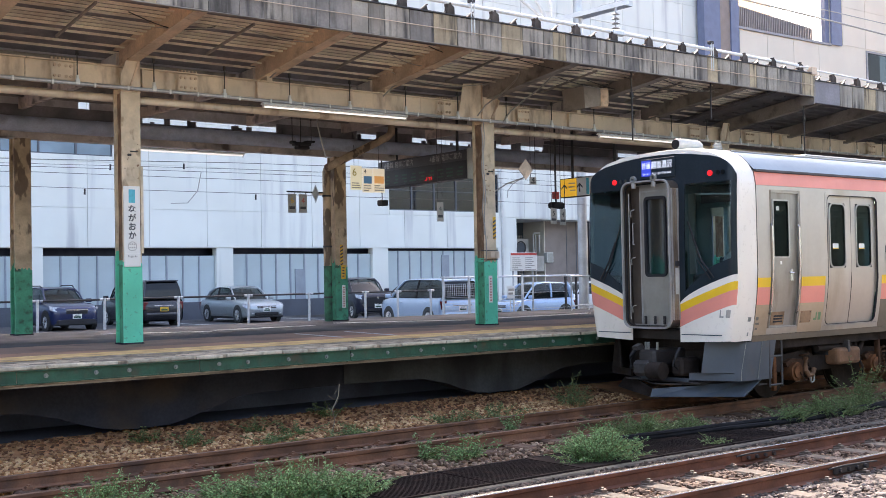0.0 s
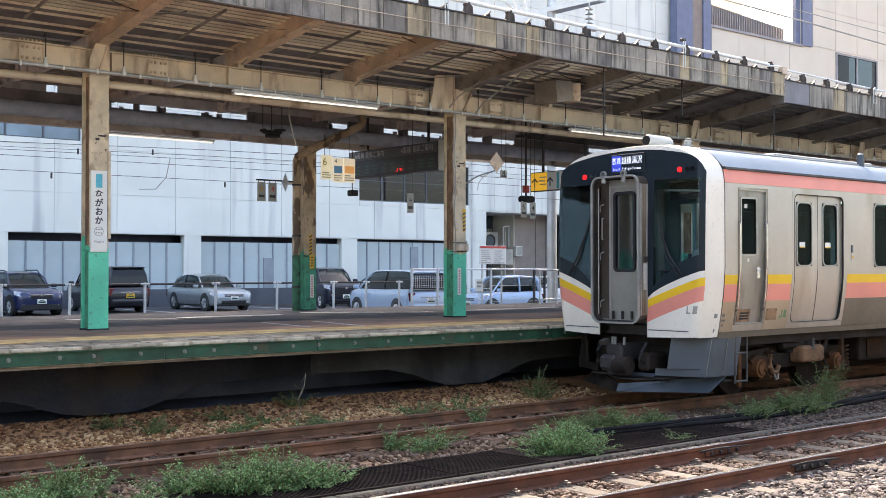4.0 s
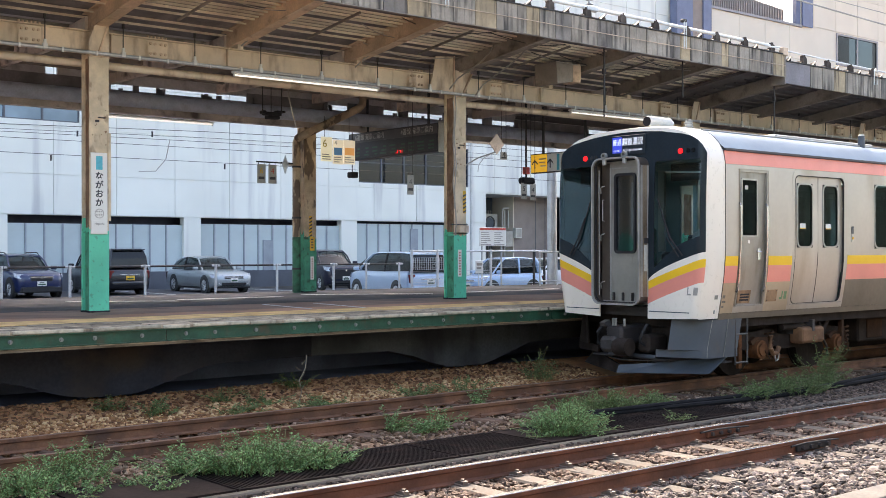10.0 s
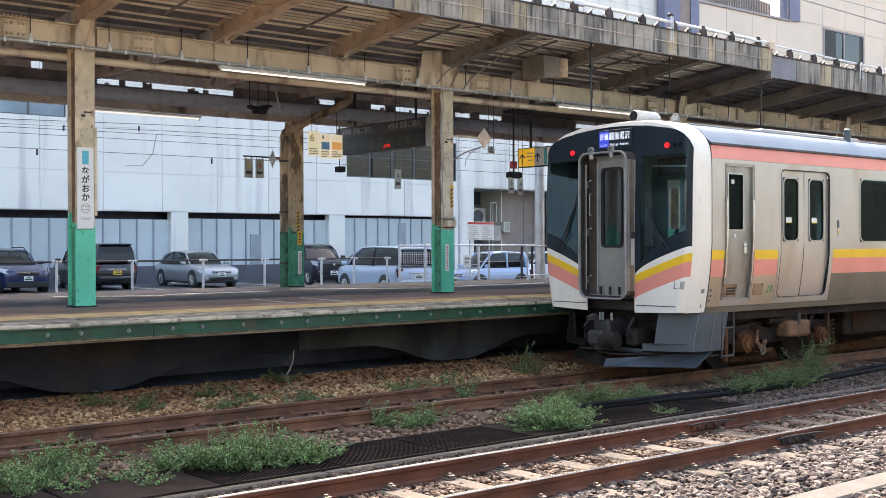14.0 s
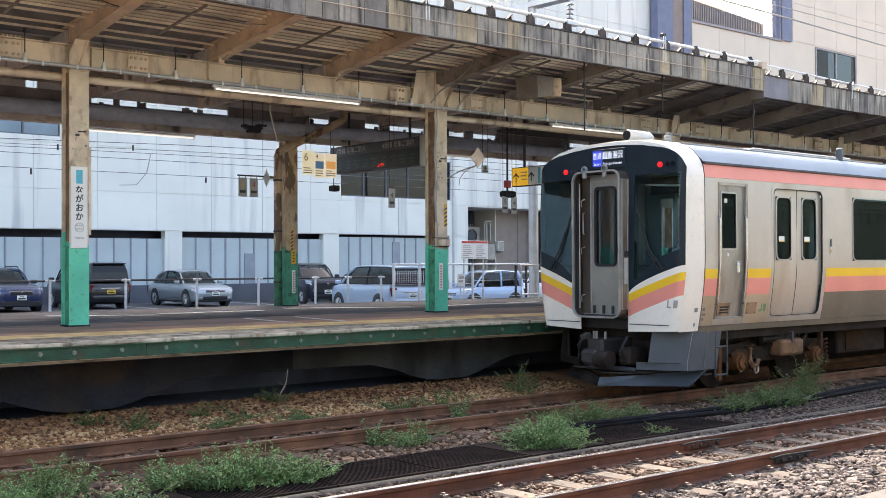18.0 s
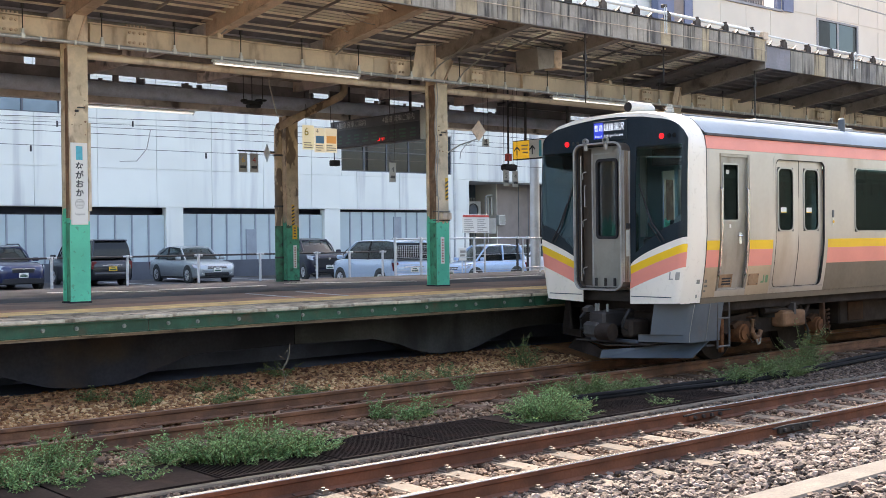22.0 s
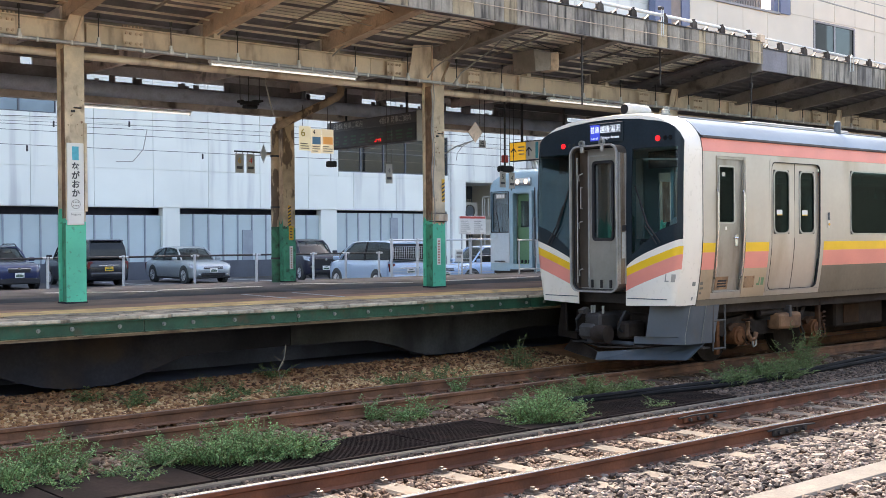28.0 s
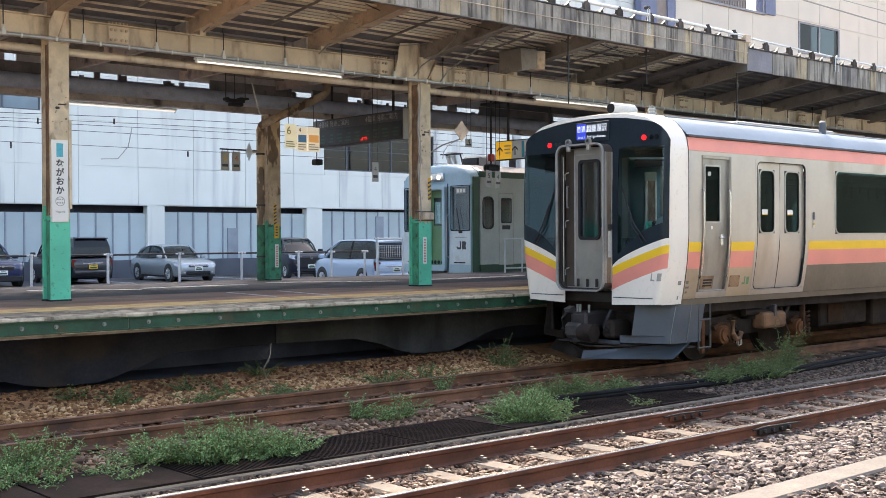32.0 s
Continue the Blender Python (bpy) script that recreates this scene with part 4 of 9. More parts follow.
prism(g, [(Y_EAVE, under(Y_EAVE)), (17.2, 5.43), (17.2, 5.5), (Y_EAVE, under(Y_EAVE) + 0.06)], "x", X0, X1)
part("roof_deck", g, M["deck_dark"], can, "dark timber roof deck")
part("roof_deck", B(X0, X1, 17.203, 21.6, 5.43, 5.5), M["deck_grey"], can, "grey sheet roof deck")
# folded sheet on the deck: its open ends stand along the eave
rib = bmesh.new()
prism(rib, [(-0.15, 0.0), (0.02, 0.13), (0.05, 0.135), (0.09, 0.0)], "y", Y_EAVE + 0.045, 17.2)
bmesh.ops.rotate(rib, verts=rib.verts, cent=(0, Y_EAVE, 0), matrix=Matrix.Rotation(-math.atan(0.128), 3, "X"))
rib = mesh_of(rib, "roof_rib", M["rib_dark"])
lip = mesh_of(prism(bmesh.new(), [(-0.16, 0.0), (0.02, 0.14), (0.055, 0.147), (0.04, 0.125), (0.02, 0.118), (-0.13, 0.0)], "y", Y_EAVE + 0.02, Y_EAVE + 0.044), "rib_lip", M["zinc_dull"])
clampm = bmesh.new()
prism(clampm, [(-0.07, 0.0), (-0.055, 0.15), (-0.07, 0.19), (-0.012, 0.185), (-0.012, 0.215), (0.018, 0.215), (0.018, 0.185), (0.075, 0.15), (0.085, 0.0)], "y", Y_EAVE - 0.02, Y_EAVE + 0.06)
clampm = mesh_of(clampm, "pipe_clamp", M["rib_dark"])
x, k = X0 + 0.3, 0
while x < X1:
    r_ = part("roof_rib", rib, None, can, at=pose(x, 0, under(Y_EAVE) + 0.12))
    part("rib_lip", lip, None, r_)
    if k % 2:
        part("pipe_clamp", clampm, None, can, at=pose(x, 0, under(Y_EAVE) + 0.12))
    x, k = x + 0.46, k + 1
# fascia board in sheets
fz0, fz1 = 5.53, 5.99
rr = random.Random(21)
fas = []
for w in (0.22, 0.30, 0.38, 0.46):
    g = bmesh.new()
    box(g, -w / 2 + 0.001, w / 2 - 0.001, -0.025, 0.025, fz0, fz1, 0.006)
    box(g, -w / 2 + 0.001, -w / 2 + 0.009, -0.029, -0.02, fz0, fz1)
    fas.append((w, [mesh_of(g.copy(), "fascia_sheet", M[m]) for m in ("fascia_grey", "fascia_grey", "fascia_grey", "fascia_ochre", "fascia_dark")]))
    g.free()


def fascia(x, x_end, dy, dz):
    while x < x_end:
        w, kinds = rr.choice(fas)
        part("fascia_sheet", rr.choice(kinds), None, can, at=pose(x + w / 2, Y_EAVE + dy + rr.uniform(-0.003, 0.003), dz + rr.uniform(-0.006, 0.006)))
        x += w


fascia(X0, X1 - 0.1, 0.0, 0.0)
part("fascia_cap", B(X0, X1 + 0.02, Y_EAVE - 0.05, Y_EAVE + 0.05, fz1, fz1 + 0.02), M["dark_steel"], can)
part("fascia_foot", B(X0, X1 + 0.02, Y_EAVE - 0.035, Y_EAVE + 0.035, fz0 - 0.012, fz0), M["rafter_dark"], can)
part("wire", tube(bmesh.new(), [(X0, Y_EAVE - 0.06, 5.77), (6, Y_EAVE - 0.06, 5.76), (X1, Y_EAVE - 0.06, 5.75)], 0.007, 6), M["rafter_brown"], can)
# a second, lower stretch of canopy
X2, X3 = 20.8, 60.0
part("fascia_sheet", B(X2, X2 + 0.95, Y_EAVE - 0.005, Y_EAVE + 0.045, fz0 - 0.13, fz1 - 0.13, bev=0.006), M["fascia_plain"], can, "plain grey sheet")
fascia(X2 + 0.96, X2 + 15.5, 0.02, -0.13)
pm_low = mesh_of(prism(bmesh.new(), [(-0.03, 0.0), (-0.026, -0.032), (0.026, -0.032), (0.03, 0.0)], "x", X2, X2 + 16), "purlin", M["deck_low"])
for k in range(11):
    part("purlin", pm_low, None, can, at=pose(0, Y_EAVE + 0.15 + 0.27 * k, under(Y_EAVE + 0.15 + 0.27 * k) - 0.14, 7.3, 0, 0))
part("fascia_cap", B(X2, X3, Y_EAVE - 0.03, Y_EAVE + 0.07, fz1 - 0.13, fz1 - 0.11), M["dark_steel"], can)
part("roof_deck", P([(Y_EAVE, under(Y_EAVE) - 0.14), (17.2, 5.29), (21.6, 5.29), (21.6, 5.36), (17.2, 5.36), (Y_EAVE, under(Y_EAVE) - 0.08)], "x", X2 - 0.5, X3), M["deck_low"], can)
for k in range(12):
    x = X2 + 0.4 + 2.35 * k
    g = bmesh.new()
    a, b = (16.75, 5.05, 5.30), (Y_EAVE + 0.08, 5.42, 5.70)
    prism(g, [(a[0], a[1]), (b[0], b[1]), (b[0], b[2]), (a[0], a[2])], "x", x - 0.07, x + 0.07)
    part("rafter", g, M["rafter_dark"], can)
for k in range(36):
    r_ = part("roof_rib", rib, None, can, at=pose(X2 + 0.3 + 0.46 * k, 0.02, under(Y_EAVE) - 0.01))
    part("rib_lip", lip, None, r_)
    if k % 2:
        part("pipe_clamp", clampm, None, can, at=pose(X2 + 0.3 + 0.46 * k, 0.02, under(Y_EAVE) - 0.01))
part("end_box", B(X2 - 0.12, X2 + 0.06, Y_EAVE - 0.06, Y_EAVE + 0.06, fz1 - 0.02, fz1 + 0.14, bev=0.01), M["rafter_brown"], can, "small rusty box at the eave's step")
part("end_plate", B(X2 - 0.03, X2 - 0.002, Y_EAVE - 0.03, Y_EAVE + 0.3, fz0 - 0.16, fz1 - 0.05), M["rafter_dark"], can)
# conduit, pipes and duct under the beams
con = part("conduit", tube(bmesh.new(), [(X0, 16.24, 4.83), (X1 + 10, 16.24, 4.83)], 0.028, 10), M["zinc"], can, "pale steel conduit", smooth=40)
hang = bmesh.new()
cyl(hang, (0, 0, 0.0), (0, 0, 0.40), 0.009, 6)
cyl(hang, (0, 0, 0.38), (0, 0, 0.45), 0.024, 8)
hang = mesh_of(hang, "hanger", M["dark_steel"])
clip = bmesh.new()
box(clip, -0.03, 0.03, -0.03, 0.03, -0.05, 0.03, 0.005)
box(clip, -0.018, 0.018, -0.02, 0.02, 0.03, 0.09, 0.004)
clip = mesh_of(clip, "clip", M["white_pipe"])
tab = mesh_of(box(bmesh.new(), -0.014, 0.014, -0.034, 0.0, -0.05, 0.02, 0.003), "conduit_tab", M["white_pipe"])
for k in range(26):
    h_ = part("hanger", hang, None, con, at=pose(-0.935 + k * 1.18, 16.24, 4.86))
    part("clip", clip, None, h_)
    part("conduit_tab", tab, None, con, at=pose(-1.1 + k * 1.18 + 0.42, 16.24, 4.84))
    part("conduit_tab", tab, None, con, at=pose(-1.1 + k * 1.18 - 0.20 - 0.05 * (k % 3), 16.24, 4.84))
part("pipe", tube(bmesh.new(), [(X0, 16.62, 4.72), (X1 + 10, 16.62, 4.72)], 0.06, 14), M["beige_paint"], can, "beige-painted pipe", smooth=40)
part("duct", tube(bmesh.new(), [(X0, 20.97, 4.85), (X1 + 10, 20.97, 4.85)], 0.14, 18), M["duct"], can, "dark drain pipe", smooth=40)
for a, b in ((X0, 8.13), (8.36, X1 + 20)):
    part("rear_board", B(a, b, 21.45, 21.5, 5.205, 5.5), M["deck_grey"], can)
edges = [X0, 1.1, 2.0, 5.2, 6.1, 9.41, 12.45, 14.5, 15.06, 16.06, 16.51, 16.78, 17.87, 18.65, 19.17, 19.46, 20.26, 23.0, 23.8, X1 + 20]
for a, b in zip(edges[1::2], edges[2::2]):
    part("rear_board", B(a, b, 21.43, 21.46, 4.87, 5.09), M["deck_dark"], can)
for a, b in zip(edges[::2], edges[1::2]):
    part("rear_board", B(a, b, 21.42, 21.47, 4.87, 5.27), M["deck_dark"], can)
rr = random.Random(11)
for k in range(26):
    x = 9.4 + rr.uniform(0, 11)
    part("bracket", B(x, x + rr.uniform(0.03, 0.12), 21.38, 21.42, 4.9, 5.11 + rr.uniform(0, 0.09)), M["deck_dark"], can)
# white rail along the roof edge
pipe = thing("roof_rail", "white pipe rail along the canopy's roof edge", "pipe", pose(0, Y_EAVE + 0.02, 0), kind="structure")
part("rail", tube(bmesh.new(), [(4.0, 0, 6.24), (12, 0, 6.20), (20.4, 0, 6.13)], 0.032, 10), M["white_pipe"], pipe, smooth=40)
for x in (6.0, 11.6, 17.5):
    part("upright", tube(bmesh.new(), [(x - 0.03, -0.05, 5.74), (x - 0.03, -0.05, 6.24), (x, -0.05, 6.29), (x + 0.03, -0.05, 6.24), (x + 0.03, -0.05, 5.74)], 0.012, 6), M["white_pipe"], pipe)
    part("cap", B(x - 0.05, x + 0.05, -0.06, 0.03, 6.25, 6.31, bev=0.01), M["dark_steel"], pipe)
part("rail_end", tube(bmesh.new(), [(20.0, 0.0, 6.135), (20.3, -0.03, 6.10), (20.6, -0.04, 6.12)], 0.02, 8), M["white_pipe"], pipe)
part("rail", tube(bmesh.new(), [(20.3, 0.02, 6.10), (24, 0.02, 6.04), (30, 0.02, 5.97)], 0.02, 8), M["white_pipe"], pipe, smooth=40)
part("upright", tube(bmesh.new(), [(24.3, -0.05, 5.68), (24.3, -0.05, 6.02), (24.36, -0.05, 6.06), (24.42, -0.05, 6.02), (24.42, -0.05, 5.70)], 0.014, 6), M["white_pipe"], pipe)
part("joint", B(14.8, 15.1, -0.05, 0.05, 6.12, 6.22, bev=0.02), M["zinc"], pipe)

# ---- posts ----


M["post_rust"] = surf("post_rust", (0.26, 0.155, 0.095), 0.8, var=0.35, scale=6, fine=40, bump=0.4, stain=(0.50, 0.40, 0.28), stain_amt=0.4, stain_scale=9, streak=0.4)
M["green_worn_shade"] = surf("green_worn_shade", (0.055, 0.34, 0.20), 0.55, var=0.2, scale=3, fine=40, bump=0.2, stain=(0.03, 0.03, 0.02), stain_amt=0.55, stain_scale=8)
M["green_grimy"] = surf("green_grimy", (0.03, 0.17, 0.09), 0.6, var=0.3, scale=4, fine=30, bump=0.3, stain=(0.02, 0.02, 0.016), stain_amt=0.8, stain_scale=7)


def post(x, y, top, label, jag=1, mat="post_paint"):
    t = thing("canopy_post", label, "post", pose(x, y, Z_PLAT), group="canopy posts")
    a, b = 0.15, 0.14
    rr = random.Random(jag)
    h = bmesh.new()
    # box column with a sunken web on its flank
    prism(h, [(-a, -b), (a, -b), (a, -b + 0.03), (a - 0.05, -b + 0.035), (a - 0.05, b - 0.035), (a, b - 0.03), (a, b), (-a, b), (-a, b - 0.03), (-a + 0.05, b - 0.035), (-a + 0.05, -b + 0.035), (-a, -b + 0.03)], "z", 0.0, top - Z_PLAT)
    part("column", h, M[mat], t, "painted steel column with rust patches")
    g = bmesh.new()
    e = 0.003
    prof = [(-a - e, -b - e), (a + e, -b - e), (a + e, -b + 0.03 + e), (a - 0.05 + e, -b + 0.035 + e), (a - 0.05 + e, b - 0.035 - e), (a + e, b - 0.03 - e), (a + e, b + e), (-a - e, b + e),
            (-a - e, b - 0.03 - e), (-a + 0.05 - e, b - 0.035 - e), (-a + 0.05 - e, -b + 0.035 + e), (-a - e, -b + 0.03 + e)]
    loop = []
    for (u0, v0), (u1, v1) in zip(prof, prof[1:] + prof[:1]):
        m = max(1, int(math.hypot(u1 - u0, v1 - v0) / 0.03))
        loop += [(u0 + (u1 - u0) * i / m, v0 + (v1 - v0) * i / m) for i in range(m)]
    lo = [g.verts.new((u, v, 0.0)) for u, v in loop]
    hi = [g.verts.new((u, v, 1.18 + rr.uniform(-0.02, 0.05) + (rr.uniform(0, 0.22) if abs(v) < b - 0.01 else 0))) for u, v in loop]
    for i in range(len(loop)):
        k = (i + 1) % len(loop)
        g.faces.new((lo[i], lo[k], hi[k], hi[i]))
    part("painted_base", g, M["green_paint"] if mat == "post_paint" else M["green_worn_shade"], t, "chipped green paint")
    part("footing", B(-0.165, 0.165, -0.155, 0.155, 0.0, 0.025, bev=0.004), M["shade_stained_concrete"], t)
    return t


for i, x in enumerate(POST_X):
    p = post(x + 0.06, Y_POST, 4.84, "beige steel canopy post with green painted foot", jag=i)
    if i == 3:
        # head plate wide on one hand, a gusset on the other
        part("cap_plate", P([(-0.72, 3.82), (-0.16, 3.85), (-0.17, 4.5), (-0.59, 4.46)], "y", -0.155, -0.142), M["beige_paint"], p)
        part("gusset", P([(-0.155, 3.84), (0.05, 3.84), (0.26, 4.22), (0.26, 4.25), (-0.155, 4.25)], "y", -0.15, -0.13), M["beige_paint"], p)
        part("gusset_lip", P([(0.055, 3.84), (0.075, 3.83), (0.285, 4.22), (0.263, 4.22)], "y", -0.19, -0.09), M["rafter_brown"], p)
        part("web_edge", B(-0.168, -0.152, -0.185, -0.156, 3.84, 4.5), M["rafter_brown"], p)
    else:
        part("cap_plate", P([(-0.158, 3.78), (0.155, 3.78), (0.15, 4.26), (-0.055, 4.25), (-0.155, 4.02)], "y", -0.155, -0.142), M["beige_paint"], p)
        part("gusset", P([(-0.02, 3.84), (0.0, 3.82), (0.148, 4.24), (0.12, 4.25)], "y", -0.175, -0.156), M["rafter_brown"], p)
    part("shelf_angle", B(-0.16, 0.16, -0.16, -0.1405, 3.755, 3.772, bev=0.003), M["rafter_brown"], p)
    # flaking rust on the flank and on the face above the signs
    part("rusty_flank", B(-0.1545, -0.151, -0.139, -0.113, 1.25, 3.75), M["post_rust"], p, "flank with flaking rust")
    part("rusty_flank", B(-0.1045, -0.1005, -0.104, 0.104, 1.25, 3.75), M["post_rust"], p)
    rr = random.Random(60 + i)
    for k in range(16):
        u, w_ = rr.uniform(-0.13, 0.12), rr.uniform(0.006, 0.02)
        z_ = 2.2 + 0.8 * rr.random() if k < 11 else rr.uniform(1.3, 3.7)
        part("rust_patch", P([(u - w_, z_), (u - w_ * 0.2, z_ - w_ * rr.uniform(0.5, 1.6)), (u + w_, z_ - w_ * 0.3), (u + w_ * 0.6, z_ + w_ * rr.uniform(0.3, 1.2)), (u - w_ * 0.5, z_ + w_ * rr.uniform(0.3, 1.0))], "y", -0.1425, -0.1405), M["post_rust"], p)
    # these plates put the flank's shade into a darker stained green
    part("worn_flank", B(-0.1565, -0.1535, -0.14, -0.112, 0.03, 1.18), M["green_worn_shade"], p, "dark green flank, side shade and grime in its colour")
    part("worn_flank", B(-0.1095, -0.106, -0.104, 0.104, 0.03, 1.18), M["green_worn_shade"], p)
    part("bracket_stub", B(-0.02, 0.09, -0.175, -0.14, 2.86, 2.878, bev=0.004), M["dark_steel"], p)
    part("bracket_stub", B(-0.06, 0.0, -0.16, -0.14, 2.80, 2.835, bev=0.006), M["dark_steel"], p)
    if i not in (0, 1, 2, 3):
        continue
    q = post((-6.5, 0.28, 6.94, 13.80)[i] if i < 4 else x, Y_POST2, 4.60, "brown-rusted canopy post with green painted foot at the rear", jag=50 + i, mat="post_brown")
    if i == 2:
        continue
    part("drain_pipe", tube(bmesh.new(), [(-0.30, -0.05, 1.18), (-0.30, -0.05, 3.25), (-0.33, -0.15, 3.33), (-0.25, -0.40, 3.42), (0.36, -0.48, 3.72), (1.06, -0.48, 4.05), (1.15, -0.48, 4.14), (1.18, -0.48, 4.40)], 0.085, 14), M["post_brown"], q, "brown-stained drain pipe", smooth=40)
    part("drain_pipe", tube(bmesh.new(), [(-0.30, -0.05, 0.0), (-0.30, -0.05, 1.2)], 0.088, 14), M["green_grimy"], q, "green drain pipe black with grime", smooth=40)
    for z in (0.5, 1.6, 2.7):
        part("pipe_clip", C((-0.30, -0.05, z), (-0.30, -0.05, z + 0.04), 0.098, 14), M["dark_steel"], q)

# ---- the stainless train ----
XF = 12.93            # nose
HALF = [(1.42, 0.95), (1.42, 1.25), (1.42, 1.57), (1.42, 1.95), (1.42, 3.00), (1.415, 3.17), (1.385, 3.33), (1.315, 3.445), (1.215, 3.545), (1.11, 3.615), (0.99, 3.66), (0.69, 3.72), (0.35, 3.745), (0.10, 3.752)]


def tuck(z):
    """How far the body's side draws in below the stripes."""
    return 0.135 * max(0.0, 1.95 - z) ** 1.6


def curved(bm):
    """Bends what was built on an upright side to the drawn-in lower body."""
    for z in (1.0, 1.12, 1.25, 1.38, 1.52, 1.66, 1.80):
        bmesh.ops.bisect_plane(bm, geom=bm.verts[:] + bm.edges[:] + bm.faces[:], plane_co=(0, 0, z), plane_no=(0, 0, 1))
    for v in bm.verts:
        if abs(v.co.y) > 1.2:
            v.co.y -= math.copysign(tuck(v.co.z), v.co.y)
    return bm


def section():
    pts = [(a - tuck(b), b) for a, b in HALF]
    return [(-a, b) for a, b in pts] + [(a, b) for a, b in reversed(pts)]


def nose(dy, z):
    """X of the cab's front face, in the train's space: gently bowed, with round corners."""
    d, r = abs(dy), 0.115
    u = min(r, max(0.0, d - (1.42 - tuck(z) - r)))
    return 0.005 + 0.045 * (d / 1.42) ** 2.2 + r - math.sqrt(r * r - u * u) + 0.05 * max(0.0, z - 2.4) ** 1.6


def patch(y0, y1, lo, hi, off, thick=0.012, ny=22, nz=6):
    """A panel on the cab's front between two heights that vary with y."""
    bm = bmesh.new()
    grid = []
    for s in (0, 1):
        rows = []
        for i in range(ny + 1):
            y = y0 + (y1 - y0) * (0.5 - 0.5 * math.cos(math.pi * i / ny))
            row = []
            for k in range(nz + 1):
                z = lo(y) + (hi(y) - lo(y)) * k / nz
                q = y - math.copysign(tuck(z) * max(0.0, (abs(y) - 0.46) / 0.95), y)
                row.append(bm.verts.new((nose(q, z) - off + s * thick, q, z)))
            rows.append(row)
        grid.append(rows)
    for s in (0, 1):
        for i in range(ny):
            for k in range(nz):
                g = grid[s]
                bm.faces.new((g[i][k], g[i + 1][k], g[i + 1][k + 1], g[i][k + 1]))
    a, b = grid
    for i in range(ny):
        for k in (0, nz):
            bm.faces.new((a[i][k], a[i + 1][k], b[i + 1][k], b[i][k]))
    for k in range(nz):
        for i in (0, ny):
            bm.faces.new((a[i][k], a[i][k + 1], b[i][k + 1], b[i][k]))
    return bm


def mask_top(y):
    """The upper edge of the black front."""
    pts = [(0.0, 3.655), (0.44, 3.645), (0.73, 3.62), (1.03, 3.575), (1.20, 3.525), (1.30, 3.465), (1.37, 3.385), (1.405, 3.29), (1.42, 3.20)]
    for (h0, z0), (h1, z1) in zip(pts, pts[1:]):
        if h0 <= abs(y) <= h1:
            return z0 + (z1 - z0) * (abs(y) - h0) / (h1 - h0)
    return 3.2


def black_low(y):
    d = abs(y)
    return 1.475 + 0.42 * min(1, max(0, (d - 0.465)) / 0.93) ** 0.66


def slant(top0, top1):
    return lambda y: top0 + (top1 - top0) * min(1.0, max(0.0, (abs(y) - 0.465) / 0.93)) ** 0.92


M["gangway_dark"] = surf("gangway_dark", (0.13, 0.105, 0.085), 0.4, 0.6, var=0.2, scale=2, fine=20, bump=0.0, stain=(0.06, 0.04, 0.028), stain_amt=0.5, stain_scale=3, streak=0.3, speck=0.06)
M["gangway_brown"] = surf("gangway_brown", (0.30, 0.235, 0.175), 0.45, 0.4, var=0.2, scale=2, fine=20, bump=0.0, stain=(0.10, 0.065, 0.04), stain_amt=0.5, stain_scale=3, streak=0.3, speck=0.06)
train = thing("commuter_train", "stainless steel commuter train with pink and yellow stripes and white cab", "train", pose(XF, Y_MAIN, 0))
# cab shell: white hoop round the front
rake = lambda z: 0.05 * max(0.0, z - 2.4) ** 1.6
rise = lambda z: min(1.0, max(0.0, (z - 3.05) / 0.35))
sh = bmesh.new()
secs = [[(nose(y - math.copysign(0.011, y), z - 0.085 * rise(z)) + 0.004, y - math.copysign(0.011 + 0.014 * rise(z), y), z - 0.085 * rise(z)) for y, z in section()],
        [(nose(y - math.copysign(0.004, y), z - 0.03 * rise(z)) + 0.006, y - math.copysign(0.004 + 0.004 * rise(z), y), z - 0.03 * rise(z)) for y, z in section()]]
for x in (0.20, 0.34, 0.545):
    secs.append([(x + (rake(z) if x < 0.3 else 0.0), y, z) for y, z in section()])
loft(sh, secs, caps=False, closed=False)
part("cab_shell", sh, M["train_white"], train, "white painted cab hoop", smooth=35)
part("cab_seam", loft(bmesh.new(), [[(x, y * 1.002, z + 0.003) for y, z in section() if z > 0.96] for x in (0.545, 0.56)], caps=False, closed=False), M["rubber"], train)
